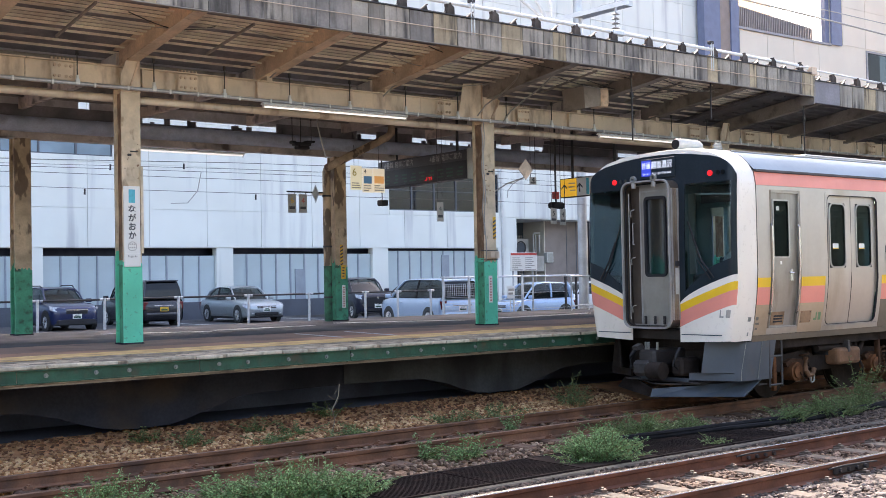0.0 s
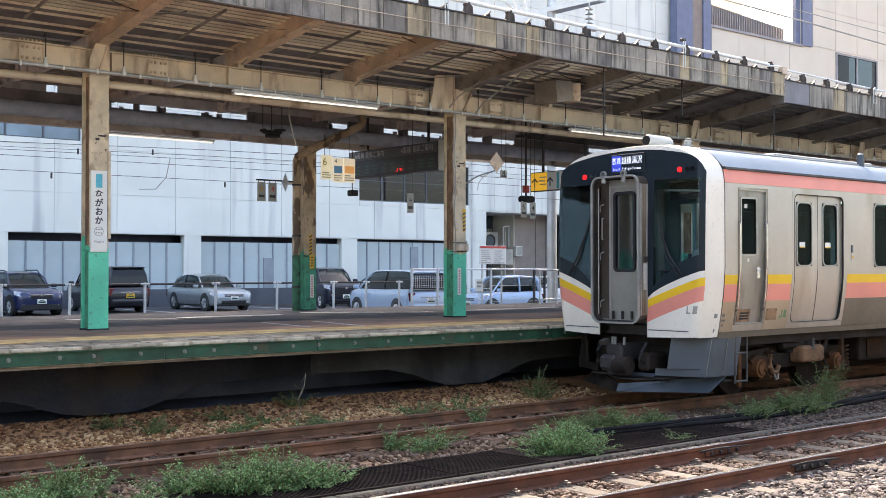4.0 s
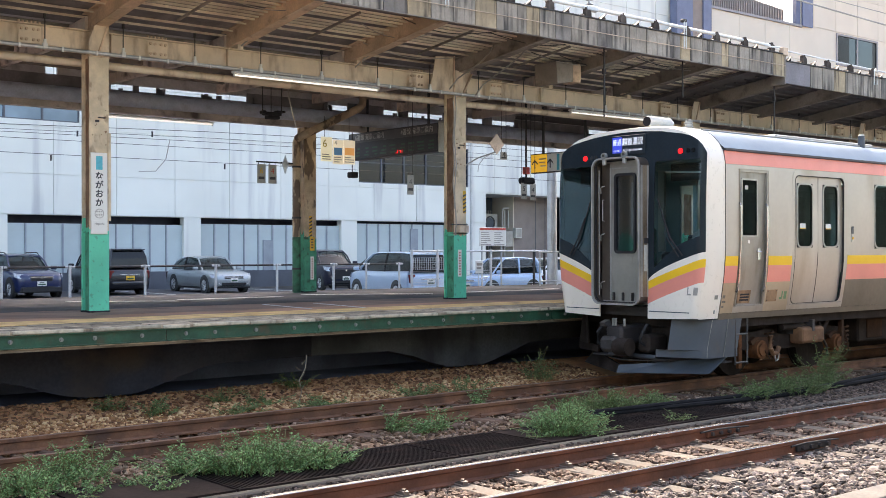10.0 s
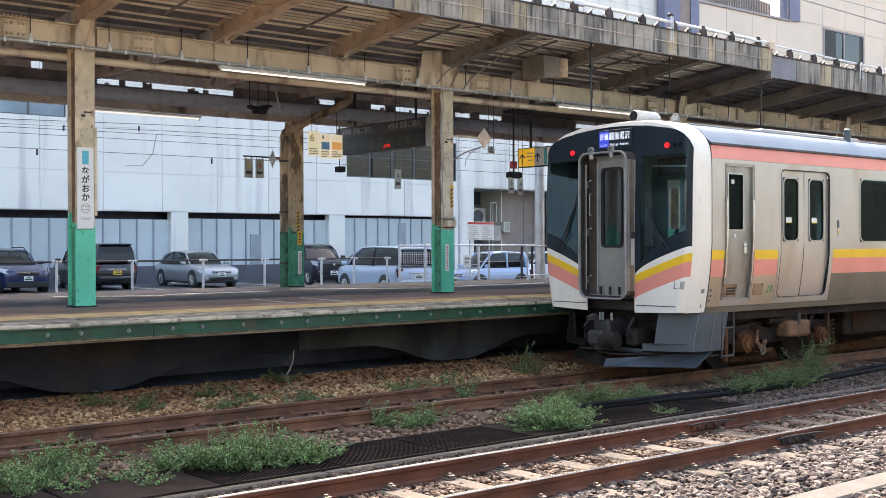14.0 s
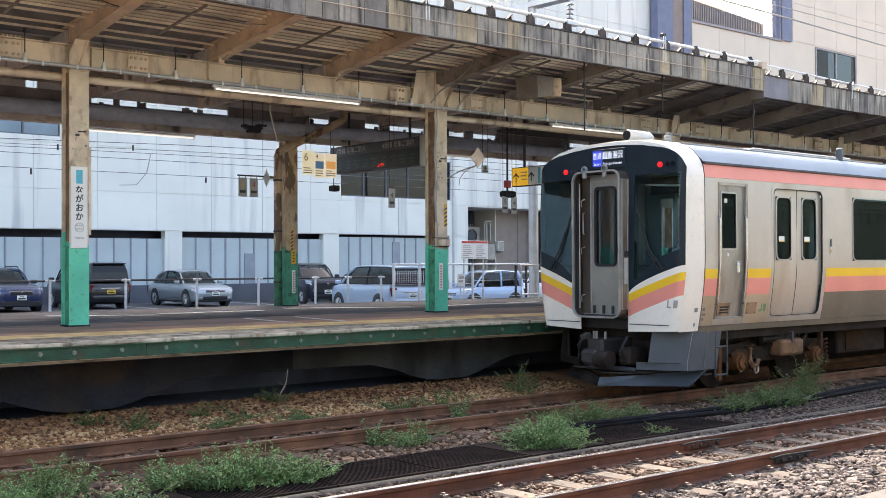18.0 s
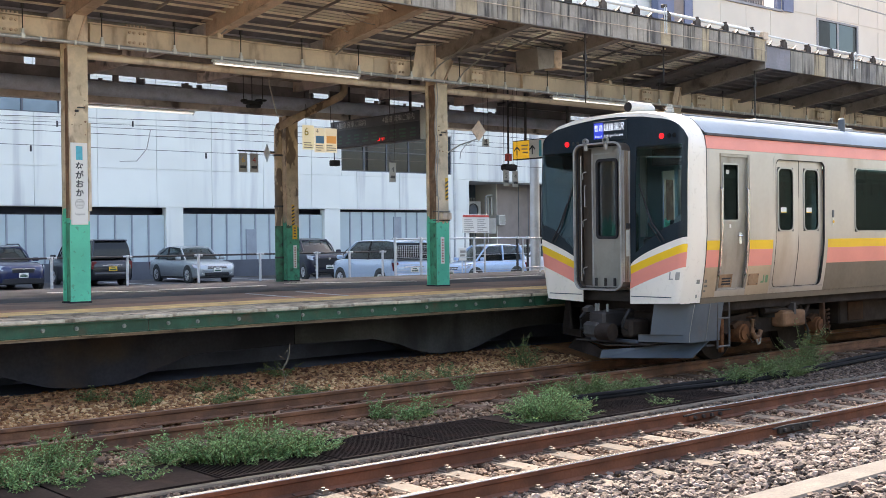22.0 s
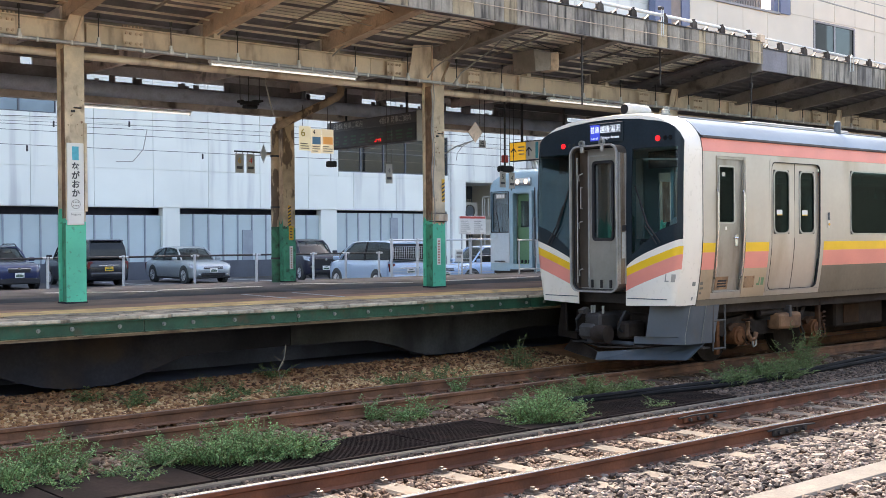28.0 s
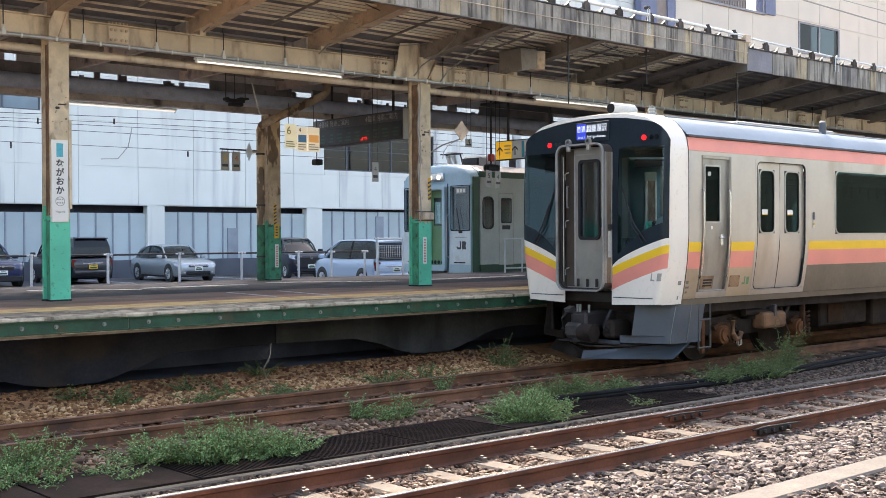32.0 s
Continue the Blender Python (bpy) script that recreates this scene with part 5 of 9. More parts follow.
# front: white base, stripes and black mask, each side of the gangway
for s in (-1, 1):
    rng = (0.46, 1.411) if s > 0 else (-1.411, -0.46)
    part("front_panel", patch(*rng, lambda y: 0.93 + 0.03 * (abs(y) - 0.42), slant(1.145, 1.47), 0.003), M["train_white"], train, "white painted steel", smooth=30)
    part("pink_stripe", patch(*rng, slant(1.145, 1.47), slant(1.352, 1.682), 0.003), M["train_pink"], train, smooth=30)
    part("yellow_stripe", patch(*rng, slant(1.352, 1.682), slant(1.468, 1.80), 0.003), M["train_yellow"], train, smooth=30)
    part("white_edge", patch(*rng, slant(1.468, 1.80), black_low, 0.003, nz=1), M["train_white"], train, smooth=30)
    # pressed ridge along the foot of the white panel
    part("step_groove", patch(rng[0] + (0.03 if s > 0 else 0.13), rng[1] - (0.13 if s > 0 else 0.03), lambda y: 1.035, lambda y: 1.048, 0.008, nz=1), M["skirt_grey"], train)
    part("step_groove", patch(rng[0] + 0.08, rng[1] - 0.08, lambda y: 1.062, lambda y: 1.07, 0.007, nz=1), M["train_white"], train)
    # mask: frame strips round a window that fills most of it
    wlo, wz1 = (lambda y: black_low(y) + 0.085 + 0.15 * min(1.0, (abs(y) - 0.57) / 0.5)), 3.20
    y0, y1 = (0.575, 1.355) if s > 0 else (-1.355, -0.575)
    a, b = (0.45, 1.408) if s > 0 else (-1.408, -0.45)
    inner, outer = ((a, y0), (y1, b)) if s > 0 else ((y1, b), (a, y0))
    part("mask", patch(a, b, lambda y: wz1, lambda y: max(wz1 + 0.002, mask_top(y)), 0.006), M["train_black"], train, "glossy black front mask", smooth=30)
    part("mask", patch(a, b, black_low, wlo, 0.006), M["train_black"], train, smooth=30)
    part("mask", patch(*inner, wlo, lambda y: wz1, 0.006, ny=4), M["train_black"], train, smooth=30)
    part("mask", patch(*outer, wlo, lambda y: wz1, 0.006, ny=8), M["train_black"], train, smooth=30)
    w = part("windscreen", patch(y0, y1, wlo, lambda y: wz1, 0.002, thick=0.006), M["cab_glass"] if s < 0 else M["cab_glass_left"], train, "dark cab windscreen", smooth=30)
    w.visible_shadow = False
    # wiper
    wy = 0.95 * s
    wp = bmesh.new()
    f_ = lambda y, z, o: (nose(y, z) - o, y, z)
    tube(wp, [f_(wy + 0.14 * s, 1.85, 0.03), f_(wy - 0.06 * s, 2.10, 0.045), f_(wy - 0.20 * s, 2.42, 0.03)], 0.012, 6)
    tube(wp, [f_(wy + 0.08 * s, 1.83, 0.03), f_(wy - 0.12 * s, 2.10, 0.045)], 0.009, 6)
    tube(wp, [f_(wy - 0.06 * s, 2.06, 0.02), f_(wy - 0.30 * s, 2.66, 0.02)], 0.010, 6)
    part("wiper", wp, M["rubber"], train)
    # tail lamp high in the mask
    ty = 0.795 if s > 0 else -1.02
    part("tail_lamp", C((nose(ty, 3.32) - 0.006, ty, 3.325), (nose(ty, 3.32) - 0.026, ty, 3.325), 0.039, 16), M["led_red"], train, "lit red tail lamp")
    for dy in (0.13, 0.22):
        part("head_lamp", C((nose(ty, 3.3) - 0.005, ty - dy, 3.325), (nose(ty, 3.3) - 0.013, ty - dy, 3.325), 0.034, 12), M["black_glass"], train, "unlit head lamp")
part("mask", patch(-0.46, 0.46, lambda y: 3.20, mask_top, 0.006), M["train_black"], train, smooth=30)
part("front_panel", patch(-0.47, 0.47, lambda y: 1.13, lambda y: 3.22, -0.04, ny=4), M["door_steel"], train)
# destination display
sg = part("destination_display", B(nose(-0.08, 3.45) - 0.032, nose(-0.08, 3.45) - 0.008, -0.40, 0.25, 3.325, 3.62, bev=0.006), M["train_black"], train, "lit destination display")
dx = nose(0, 3.45) - 0.036
part("panel", B(dx, dx + 0.003, 0.04, 0.225, 3.365, 3.60), M["led_blue"], sg)
FACE = Matrix.Rotation(radians(-90), 4, "Z") @ Matrix.Rotation(radians(90), 4, "X")
for k, ch in enumerate("普通"):
    words("letter", ch, 0.105, M["led_white"], sg, Matrix.Translation((dx - 0.004, 0.175 - 0.086 * k, 3.515)) @ FACE, 0.78)
for k, ch in enumerate("越後湯沢"):
    words("letter", ch, 0.122, M["led_white"], sg, Matrix.Translation((dx - 0.004, -0.018 - 0.100 * k, 3.515)) @ FACE, 0.82)
for k, ch in enumerate("Local"):
    words("letter", ch, 0.052, M["led_white"], sg, Matrix.Translation((dx - 0.004, 0.185 - 0.028 * k, 3.40)) @ FACE, 0.8)
for k, ch in enumerate("Echigo-Yuzawa"):
    words("letter", ch, 0.056, M["led_white"], sg, Matrix.Translation((dx - 0.004, 0.005 - 0.028 * k, 3.40)) @ FACE, 0.8)
# horn cover and small fittings on the roof
part("horn_cover", loft(bmesh.new(), [[(0.31 + x, r * math.cos(a * 0.5236) - 0.2, 3.83 + r * math.sin(a * 0.5236)) for a in range(12)] for x, r in ((0, 0.074), (0.02, 0.086), (0.2, 0.088), (0.50, 0.084), (0.56, 0.055))]), M["cream"], train, "white horn cover", smooth=40)
part("horn_mouth", C((0.302, -0.2, 3.83), (0.32, -0.2, 3.83), 0.073, 14), M["cable_black"], train)
ab_ = part("lightning_arrester", C((0.74, -0.62, 3.70), (0.74, -0.62, 3.82), 0.05, 12), M["cream"], train, "white roof insulator")
part("insulator_disc", C((0.74, -0.62, 3.735), (0.74, -0.62, 3.755), 0.075, 14), M["plate_grey"], ab_)
part("insulator_disc", C((0.74, -0.62, 3.785), (0.74, -0.62, 3.80), 0.065, 14), M["plate_grey"], ab_)
part("lead", tube(bmesh.new(), [(0.72, -0.62, 3.81), (0.73, -0.63, 3.86), (0.76, -0.66, 3.85), (0.78, -0.68, 3.72)], 0.008, 6), M["plate_grey"], ab_)
part("radio_antenna", C((4.87, -1.0, 3.60), (4.87, -1.0, 3.84), 0.062, 16, r2=0.055), M["skirt_grey"], train, "grey roof antenna", smooth=40)
part("antenna_cap", C((4.87, -1.0, 3.84), (4.87, -1.0, 3.865), 0.056, 16, r2=0.035), M["cream"], train)

# gangway with its door: outer plates with ridges
for yy in (-0.470, 0.453):
    for k in range(4):
        part("gangway_plate", B(-0.15 + 0.045 * k, -0.115 + 0.045 * k, yy - 0.005, yy + 0.006, 1.25, 3.15, bev=0.003), M["rim_steel"] if k in (0, 3) else M["gangway_brown"], train)
part("gangway_patch", B(-0.09, -0.02, -0.482, -0.474, 1.62, 2.0, bev=0.002), M["cream"], train, "pale worn patch on the gangway plate")
part("gangway_latch", B(-0.10, -0.02, -0.50, -0.476, 2.02, 2.10, bev=0.006), M["dark_steel"], train)
gw = part("gangway", ring(bmesh.new(), rrect(-0.462, 0.445, 1.135, 3.275, 0.13, 6), rrect(-0.450, 0.433, 1.147, 3.263, 0.12, 6), "x", -0.17, 0.04), M["gangway_dark"], train, "dark brushed steel gangway housing", smooth=30)
part("frame", ring(bmesh.new(), rrect(-0.474, 0.452, 1.122, 3.288, 0.15, 6), rrect(-0.450, 0.428, 1.146, 3.264, 0.13, 6), "x", -0.20, -0.165), M["rim_steel"], gw, "pale steel rim", smooth=30)
part("frame", ring(bmesh.new(), rrect(-0.438, 0.416, 1.158, 3.252, 0.12, 6), rrect(-0.426, 0.404, 1.170, 3.240, 0.11, 6), "x", -0.15, -0.13), M["rubber"], gw, "black rubber seal", smooth=30)
dr = part("front_door", holed(bmesh.new(), -0.42, 0.41, 1.16, 3.24, [(-0.245, 0.125, 1.90, 3.04)], -0.02, 0.03), M["door_steel"], train, "grey steel gangway door", at=Matrix.Rotation(radians(90), 4, "Z"))
part("frame", ring(bmesh.new(), rrect(-0.27, 0.145, 1.875, 3.06, 0.07), rrect(-0.235, 0.11, 1.915, 3.02, 0.05), "y", 0.012, 0.04), M["rubber"], dr)
pn = part("pane", B(-0.245, 0.125, 0.0, 0.008, 1.90, 3.04), M["door_glass"], dr)
pn.visible_shadow = False
part("door_edge", B(0.215, 0.240, 0.012, 0.022, 1.2, 3.15), M["rim_steel"], dr, "bright steel door edge")
# dark plates on the flat leaf stand for the shaded gap
part("pocket", B(0.245, 0.405, 0.012, 0.016, 1.18, 3.22), M["gangway_dark"], dr, "dark brown plate standing for the shaded gap beside the door")
part("pocket", B(-0.415, -0.37, 0.012, 0.016, 1.18, 3.22), M["gangway_dark"], dr)
part("door_rail", B(-0.40, 0.20, 0.012, 0.018, 3.13, 3.15), M["rim_steel"], dr)
part("lock_case", B(-0.36, -0.29, 0.012, 0.035, 2.05, 2.20, bev=0.006), M["dark_steel"], dr)
for z0, z1 in ((2.36, 2.675), (1.79, 1.95)):
    part("handrail", tube(bmesh.new(), [(-0.18, 0.43, z0), (-0.22, 0.415, z0), (-0.22, 0.415, z1), (-0.18, 0.43, z1)], 0.009, 6), M["rim_steel"], gw)
part("handrail", tube(bmesh.new(), [(-0.05, 0.33, 2.36), (-0.09, 0.32, 2.36), (-0.09, 0.32, 2.675), (-0.05, 0.33, 2.675)], 0.009, 6), M["rim_steel"], gw)
for z in (1.45, 2.16, 2.87):
    part("hook", tube(bmesh.new(), [(-0.18, 0.42, z), (-0.21, 0.415, z + 0.02), (-0.21, 0.405, z + 0.05)], 0.009, 6), M["rim_steel"], gw)
    part("hook", tube(bmesh.new(), [(-0.08, 0.36, z - 0.10), (-0.10, 0.35, z - 0.02), (-0.10, 0.32, z), (-0.08, 0.29, z + 0.01)], 0.009, 6), M["rim_steel"], gw)
part("latch_rod", C((-0.08, 0.40, 1.25), (-0.08, 0.40, 3.12), 0.010, 6), M["plate_grey"], gw)
for yy in (0.20, -0.19):
    part("eye_bolt", ring(bmesh.new(), rrect(yy - 0.05, yy + 0.05, 3.265, 3.365, 0.048), rrect(yy - 0.024, yy + 0.024, 3.29, 3.34, 0.02), "x", -0.21, -0.17), M["bolt_grey"], gw)
    part("eye_clamp", B(-0.21, -0.16, yy - 0.03, yy + 0.03, 3.18, 3.265, bev=0.01), M["rim_steel"], gw)
for yy in (0.16, -0.02, -0.20):
    part("hinge", B(-0.05, -0.0, yy - 0.012, yy + 0.012, 1.18, 1.30, bev=0.006), M["dark_steel"], gw)

# side walls with doors and windows, in the train's space: x from the nose
L_END = 19.6
CAB = (0.86, 1.595, 1.11, 3.09)
DOORS = [(2.245, 3.655), (7.6, 8.92), (12.6, 13.92)]
WINDOWS = [(4.545, 6.9), (9.4, 12.1), (14.4, 17.8)]
holes = [CAB] + [(a, b, 1.10, 3.07) for a, b in DOORS] + [(a, b, 1.955, 2.985) for a, b in WINDOWS]
for s in (-1, 1):
    y = -1.42 if s < 0 else 1.40
    part("side_wall", curved(holed(bmesh.new(), 0.56, L_END, 1.02, 3.145, holes, y, 0.02)), M["steel"], train, "brushed stainless steel side", smooth=30)
    part("sill_panel", curved(B(0.56, L_END, s * 1.40 - 0.02, s * 1.40 + 0.021, 0.93, 1.015)), M["steel_low"], train, "lower steel edge, dust and ground reflection in its colour")
    spans = ((0.56, 0.855), (1.60, 2.20), (3.735, 7.595), (8.925, 12.595), (13.925, L_END))
    for a, b in spans:
        part("yellow_stripe", curved(B(a, b, s * 1.4215 - 0.0015, s * 1.4215 + 0.0015, 1.70, 1.837)), M["train_yellow"], train)
        part("pink_stripe", curved(B(a, b, s * 1.4215 - 0.0015, s * 1.4215 + 0.0015, 1.452, 1.70)), M["train_pink"], train)
    for a, b in spans[:2]:
        part("lower_band", curved(B(a, b, s * 1.4215 - 0.0015, s * 1.4215 + 0.0015, 1.02, 1.452)), M["steel_tan"], train, "tan lower panel, dust and ground reflection in its colour")
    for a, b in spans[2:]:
        part("lower_band", curved(B(a, b, s * 1.4215 - 0.0015, s * 1.4215 + 0.0015, 1.02, 1.452)), M["steel_low"], train, "dark lower band, dust and ground reflection in its colour")
    part("eave_stripe", P([(s * 1.421, 3.148), (s * 1.395, 3.335), (s * 1.375, 3.335), (s * 1.40, 3.148)], "x", 0.56, L_END), M["train_pink"], train, "pink stripe below the roof")
    part("rain_gutter", P([(s * 1.40, 3.335), (s * 1.425, 3.34), (s * 1.42, 3.372), (s * 1.37, 3.372)], "x", 0.56, L_END), M["dark_steel"], train)
roof = bmesh.new()
prof = [(1.40, 3.365)] + [(a, b) for a, b in HALF if b > 3.40]
ringp = [(-a, b) for a, b in prof] + [(0, 3.755)] + [(a, b) for a, b in reversed(prof)]
loft(roof, [[(x, y, z) for y, z in ringp] for x in (0.56, L_END)], caps=False, closed=False)
part("roof", roof, M["steel_roof"], train, "grey-blue steel roof", smooth=25)
for s in (-1, 1):
    part("roof_bead", tube(bmesh.new(), [(0.56, s * 1.00, 3.665), (L_END, s * 1.00, 3.665)], 0.014, 6), M["plate_grey"], train)
part("roof_equipment", B(2.7, 5.6, -0.8, 0.8, 3.68, 3.752, bev=0.02), M["plate_grey"], train)
part("floor", B(0.2, L_END, -1.27, 1.27, 0.95, 1.09), M["dark_steel"], train)
part("ceiling", B(0.4, L_END, -1.36, 1.36, 3.2, 3.24), M["cabin_grey"], train)
part("end_wall", B(L_END, L_END + 0.05, -1.28, 1.28, 0.95, 3.5), M["steel"], train)
part("partition", holed(bmesh.new(), -1.25, 1.25, 1.09, 3.2, [(-1.15, -0.50, 2.1, 2.9), (-0.28, 0.33, 1.9, 2.95)], 0.0, 0.04), M["cabin_grey"], train, at=pose(1.78, 0, 0, 0, 0, 90))
for s in (-1, 1):
    part("bench", B(3.9, 7.3, min(s * 0.85, s * 1.26), max(s * 0.85, s * 1.26), 1.09, 1.55, bev=0.05), M["seat_green"], train)
    part("bench_back", B(3.9, 7.3, min(s * 1.24, s * 1.34), max(s * 1.24, s * 1.34), 1.55, 2.0, bev=0.03), M["seat_green"], train)
    part("cab_desk", B(0.35, 0.8, min(s * 0.4, s * 1.25), max(s * 0.4, s * 1.25), 1.09, 1.90, bev=0.04), M["rubber"], train)
    part("cab_pillar", B(1.70, 1.76, min(s * 0.62, s * 0.74), max(s * 0.62, s * 0.74), 1.9, 3.2), M["cream"], train, "pale pillar in the cab")
    part("sun_visor", B(0.42, 0.44, min(s * 0.55, s * 1.25), max(s * 0.55, s * 1.25), 2.93, 3.18, bev=0.005), M["rubber"], train)
    part("seat", B(1.1, 1.55, min(s * 0.6, s * 1.05), max(s * 0.6, s * 1.05), 1.55, 2.3, bev=0.06), M["seat_green"], train)


M["rim_grey"] = surf("rim_grey", (0.44, 0.44, 0.42), 0.35, 0.6, var=0.12, scale=4, fine=30, bump=0.03)


def framed(parent, x0, x1, z0, z1, r, y, label="", mat=None, pane=None):
    """A rounded window with its rim, sunk into the side."""
    f = part("window", ring(bmesh.new(), rrect(x0 - 0.024, x1 + 0.024, z0 - 0.024, z1 + 0.024, r + 0.02), rrect(x0, x1, z0, z1, r), "y", y - 0.006, y + 0.03), mat or M["rim_grey"], parent, label, smooth=30)
    part("window_corner", ring(bmesh.new(), [(min(max(a, x0 - 0.02), x1 + 0.02), min(max(b, z0 - 0.02), z1 + 0.02)) for a, b in rrect(x0 - 0.5, x1 + 0.5, z0 - 0.5, z1 + 0.5, 0.01)], rrect(x0, x1, z0, z1, r), "y", y + 0.004, y + 0.016), M["rubber"], f)
    g = part("pane", B(x0 + 0.0, x1 - 0.0, y + 0.016, y + 0.022, z0, z1), pane or M["train_glass"], f)
    g.visible_shadow = False
    return f


cd = part("cab_door", curved(holed(bmesh.new(), CAB[0] + 0.05, CAB[1] - 0.17, CAB[2] + 0.02, CAB[3] - 0.04, [(0.985, 1.345, 2.13, 2.94)], -1.385, 0.02)), M["cab_door_steel"], train, "grey cab door with a long window", smooth=30)
framed(cd, 0.99, 1.34, 2.135, 2.935, 0.02, -1.39)
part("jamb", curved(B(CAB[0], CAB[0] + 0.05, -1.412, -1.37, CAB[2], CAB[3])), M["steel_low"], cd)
part("jamb", curved(B(CAB[1] - 0.17, CAB[1] - 0.03, -1.375, -1.35, CAB[2], CAB[3])), M["cab_door_steel"], cd, "dark recess beside the cab door")
part("jamb", curved(B(CAB[1] - 0.03, CAB[1], -1.412, -1.35, CAB[2], CAB[3])), M["door_steel"], cd)
part("lintel", B(CAB[0] + 0.05, CAB[1] - 0.03, -1.408, -1.37, CAB[3] - 0.04, CAB[3]), M["door_steel"], cd)
part("sill", curved(B(CAB[0] + 0.05, CAB[1] - 0.03, -1.425, -1.37, CAB[2], CAB[2] + 0.02)), M["rim_steel"], cd)
for x in (CAB[0] + 0.03, CAB[1] - 0.06):
    part("grab_rail", tube(bmesh.new(), [(x, -1.345, 1.31), (x, -1.378, 1.34), (x, -1.405, 1.52), (x, -1.43, 1.80), (x, -1.445, 2.0), (x, -1.445, 2.57), (x, -1.41, 2.60)], 0.015, 8), M["chrome"], cd, smooth=40)
part("door_handle", tube(bmesh.new(), [(1.40, -1.375, 1.90), (1.40, -1.42, 1.90), (1.30, -1.42, 1.90)], 0.015, 8), M["chrome"], cd)
part("handle_plate", B(1.37, 1.43, -1.392, -1.372, 1.78, 1.95, bev=0.004), M["chrome"], cd)
vt = part("vent", curved(B(0.97, 1.28, -1.392, -1.386, 1.15, 1.34)), M["bogie_tan"], cd, "rust-stained vent panel")
for k in range(3):
    part("vent_slot", curved(B(1.03, 1.24, -1.396, -1.388, 1.185 + k * 0.04, 1.21 + k * 0.04)), M["rubber"], vt)
part("number_plate", B(1.13, 1.17, -1.390, -1.386, 2.02, 2.07), M["sign_white"], cd)
part("number_plate", B(1.08, 1.15, -1.376, -1.3735, 2.80, 2.86), M["cream"], cd)
for di, (a, b) in enumerate(DOORS[:2]):
    fr = part("door_frame", curved(ring(bmesh.new(), rrect(a - 0.03, b + 0.075, 1.05, 3.11, 0.08), rrect(a + 0.03, b - 0.03, 1.11, 3.05, 0.10), "y", -1.424, -1.40)), M["steel"], train, smooth=30)
    part("door_gasket", curved(ring(bmesh.new(), rrect(a + 0.022, b - 0.022, 1.105, 3.056, 0.10), rrect(a + 0.034, b - 0.034, 1.115, 3.045, 0.10), "y", -1.4255, -1.40)), M["rubber"], fr)
    for k in (0, 1):
        x0 = a + 0.03 + k * (b - a - 0.06) / 2
        x1 = x0 + (b - a - 0.06) / 2 - 0.006
        wx0, wx1 = (x0 + 0.115, x1 - 0.17) if k == 0 else (x0 + 0.145, x1 - 0.135)
        dl = part("door_leaf", curved(holed(bmesh.new(), x0, x1, 1.11, 3.05, [(wx0 - 0.01, wx1 + 0.01, 1.97, 2.93)], -1.385, 0.025)), M["steel"], train, "steel sliding door", smooth=30)
        framed(dl, wx0, wx1, 1.98, 2.92, 0.09, -1.392)
        part("sticker", B(wx0 + 0.08, wx0 + 0.23, -1.3775, -1.3755, 2.26, 2.33), M["sign_white"], dl)
        part("sticker_band", B(wx0 + 0.08, wx0 + 0.23, -1.3785, -1.3777, 2.245, 2.26), M["sign_yellow"], dl)
        # white bar stands for a bright light line across the panes
        part("crossbar", C((wx0, -1.33, 2.73), (wx1, -1.33, 2.73), 0.014, 8), M["sign_white"], dl)
    part("door_seam", curved(B((a + b) / 2 - 0.009, (a + b) / 2 + 0.003, -1.388, -1.384, 1.11, 3.05)), M["rubber"], fr)
    part("door_step", curved(B(a + 0.02, b + 0.03, -1.43, -1.38, 1.09, 1.108)), M["rim_steel"], fr)
    part("door_button", B(b + 0.19, b + 0.245, -1.430, -1.42, 2.18, 2.30, bev=0.008), M["skirt_grey"], train)
    bt = part("button_plate", B(b + 0.185, b + 0.25, -1.428, -1.42, 2.05, 2.17, bev=0.008), M["cream"], train)
    part("button", C((b + 0.217, -1.428, 2.11), (b + 0.217, -1.438, 2.11), 0.022, 12), M["sign_yellow"], bt)
for a, b in WINDOWS[:2]:
    framed(train, a + 0.01, b - 0.01, 1.965, 2.975, 0.11, -1.424, "wide tinted side window", M["rim_grey"])
    g = part("pane", B(a, b, 1.405, 1.411, 1.97, 2.98), M["train_glass"], train)
    g.visible_shadow = False
for a, b in DOORS[:2]:
    part("door_leaf", curved(holed(bmesh.new(), a, b, 1.10, 3.06, [(a + 0.18, a + 0.55, 1.99, 2.9), (a + 0.82, a + 1.2, 1.99, 2.9)], 1.37, 0.025)), M["steel"], train)
for yy in (-0.55, 0.55):
    part("ceiling_lamp", B(2.2, L_END - 0.6, yy - 0.06, yy + 0.06, 3.16, 3.195, bev=0.01), M["cabin_lamp"], train, "lit ceiling tube")
for yy in (-0.95, -0.8):
    rl = part("strap_rail", C((2.0, yy, 2.86), (9.5, yy, 2.86), 0.014, 8), M["zinc"], train)
    for k in range(24):
        part("hand_strap", ring(bmesh.new(), [(-0.055, 0), (0.055, 0), (0.0, 0.10)], [(-0.035, 0.012), (0.035, 0.012), (0.0, 0.078)], "y", -0.006, 0.006), M["sign_white"] if k % 3 else M["rubber"], rl, at=pose(2.3 + k * 0.3, yy, 2.58))
        part("strap", B(2.29 + k * 0.3, 2.31 + k * 0.3, yy - 0.003, yy + 0.003, 2.67, 2.85), M["rubber"], rl)
for x in (4.15, 7.15, 5.7):
    part("stanchion", C((x, -0.98, 1.1), (x, -0.98, 3.2), 0.017, 8), M["chrome"], train)
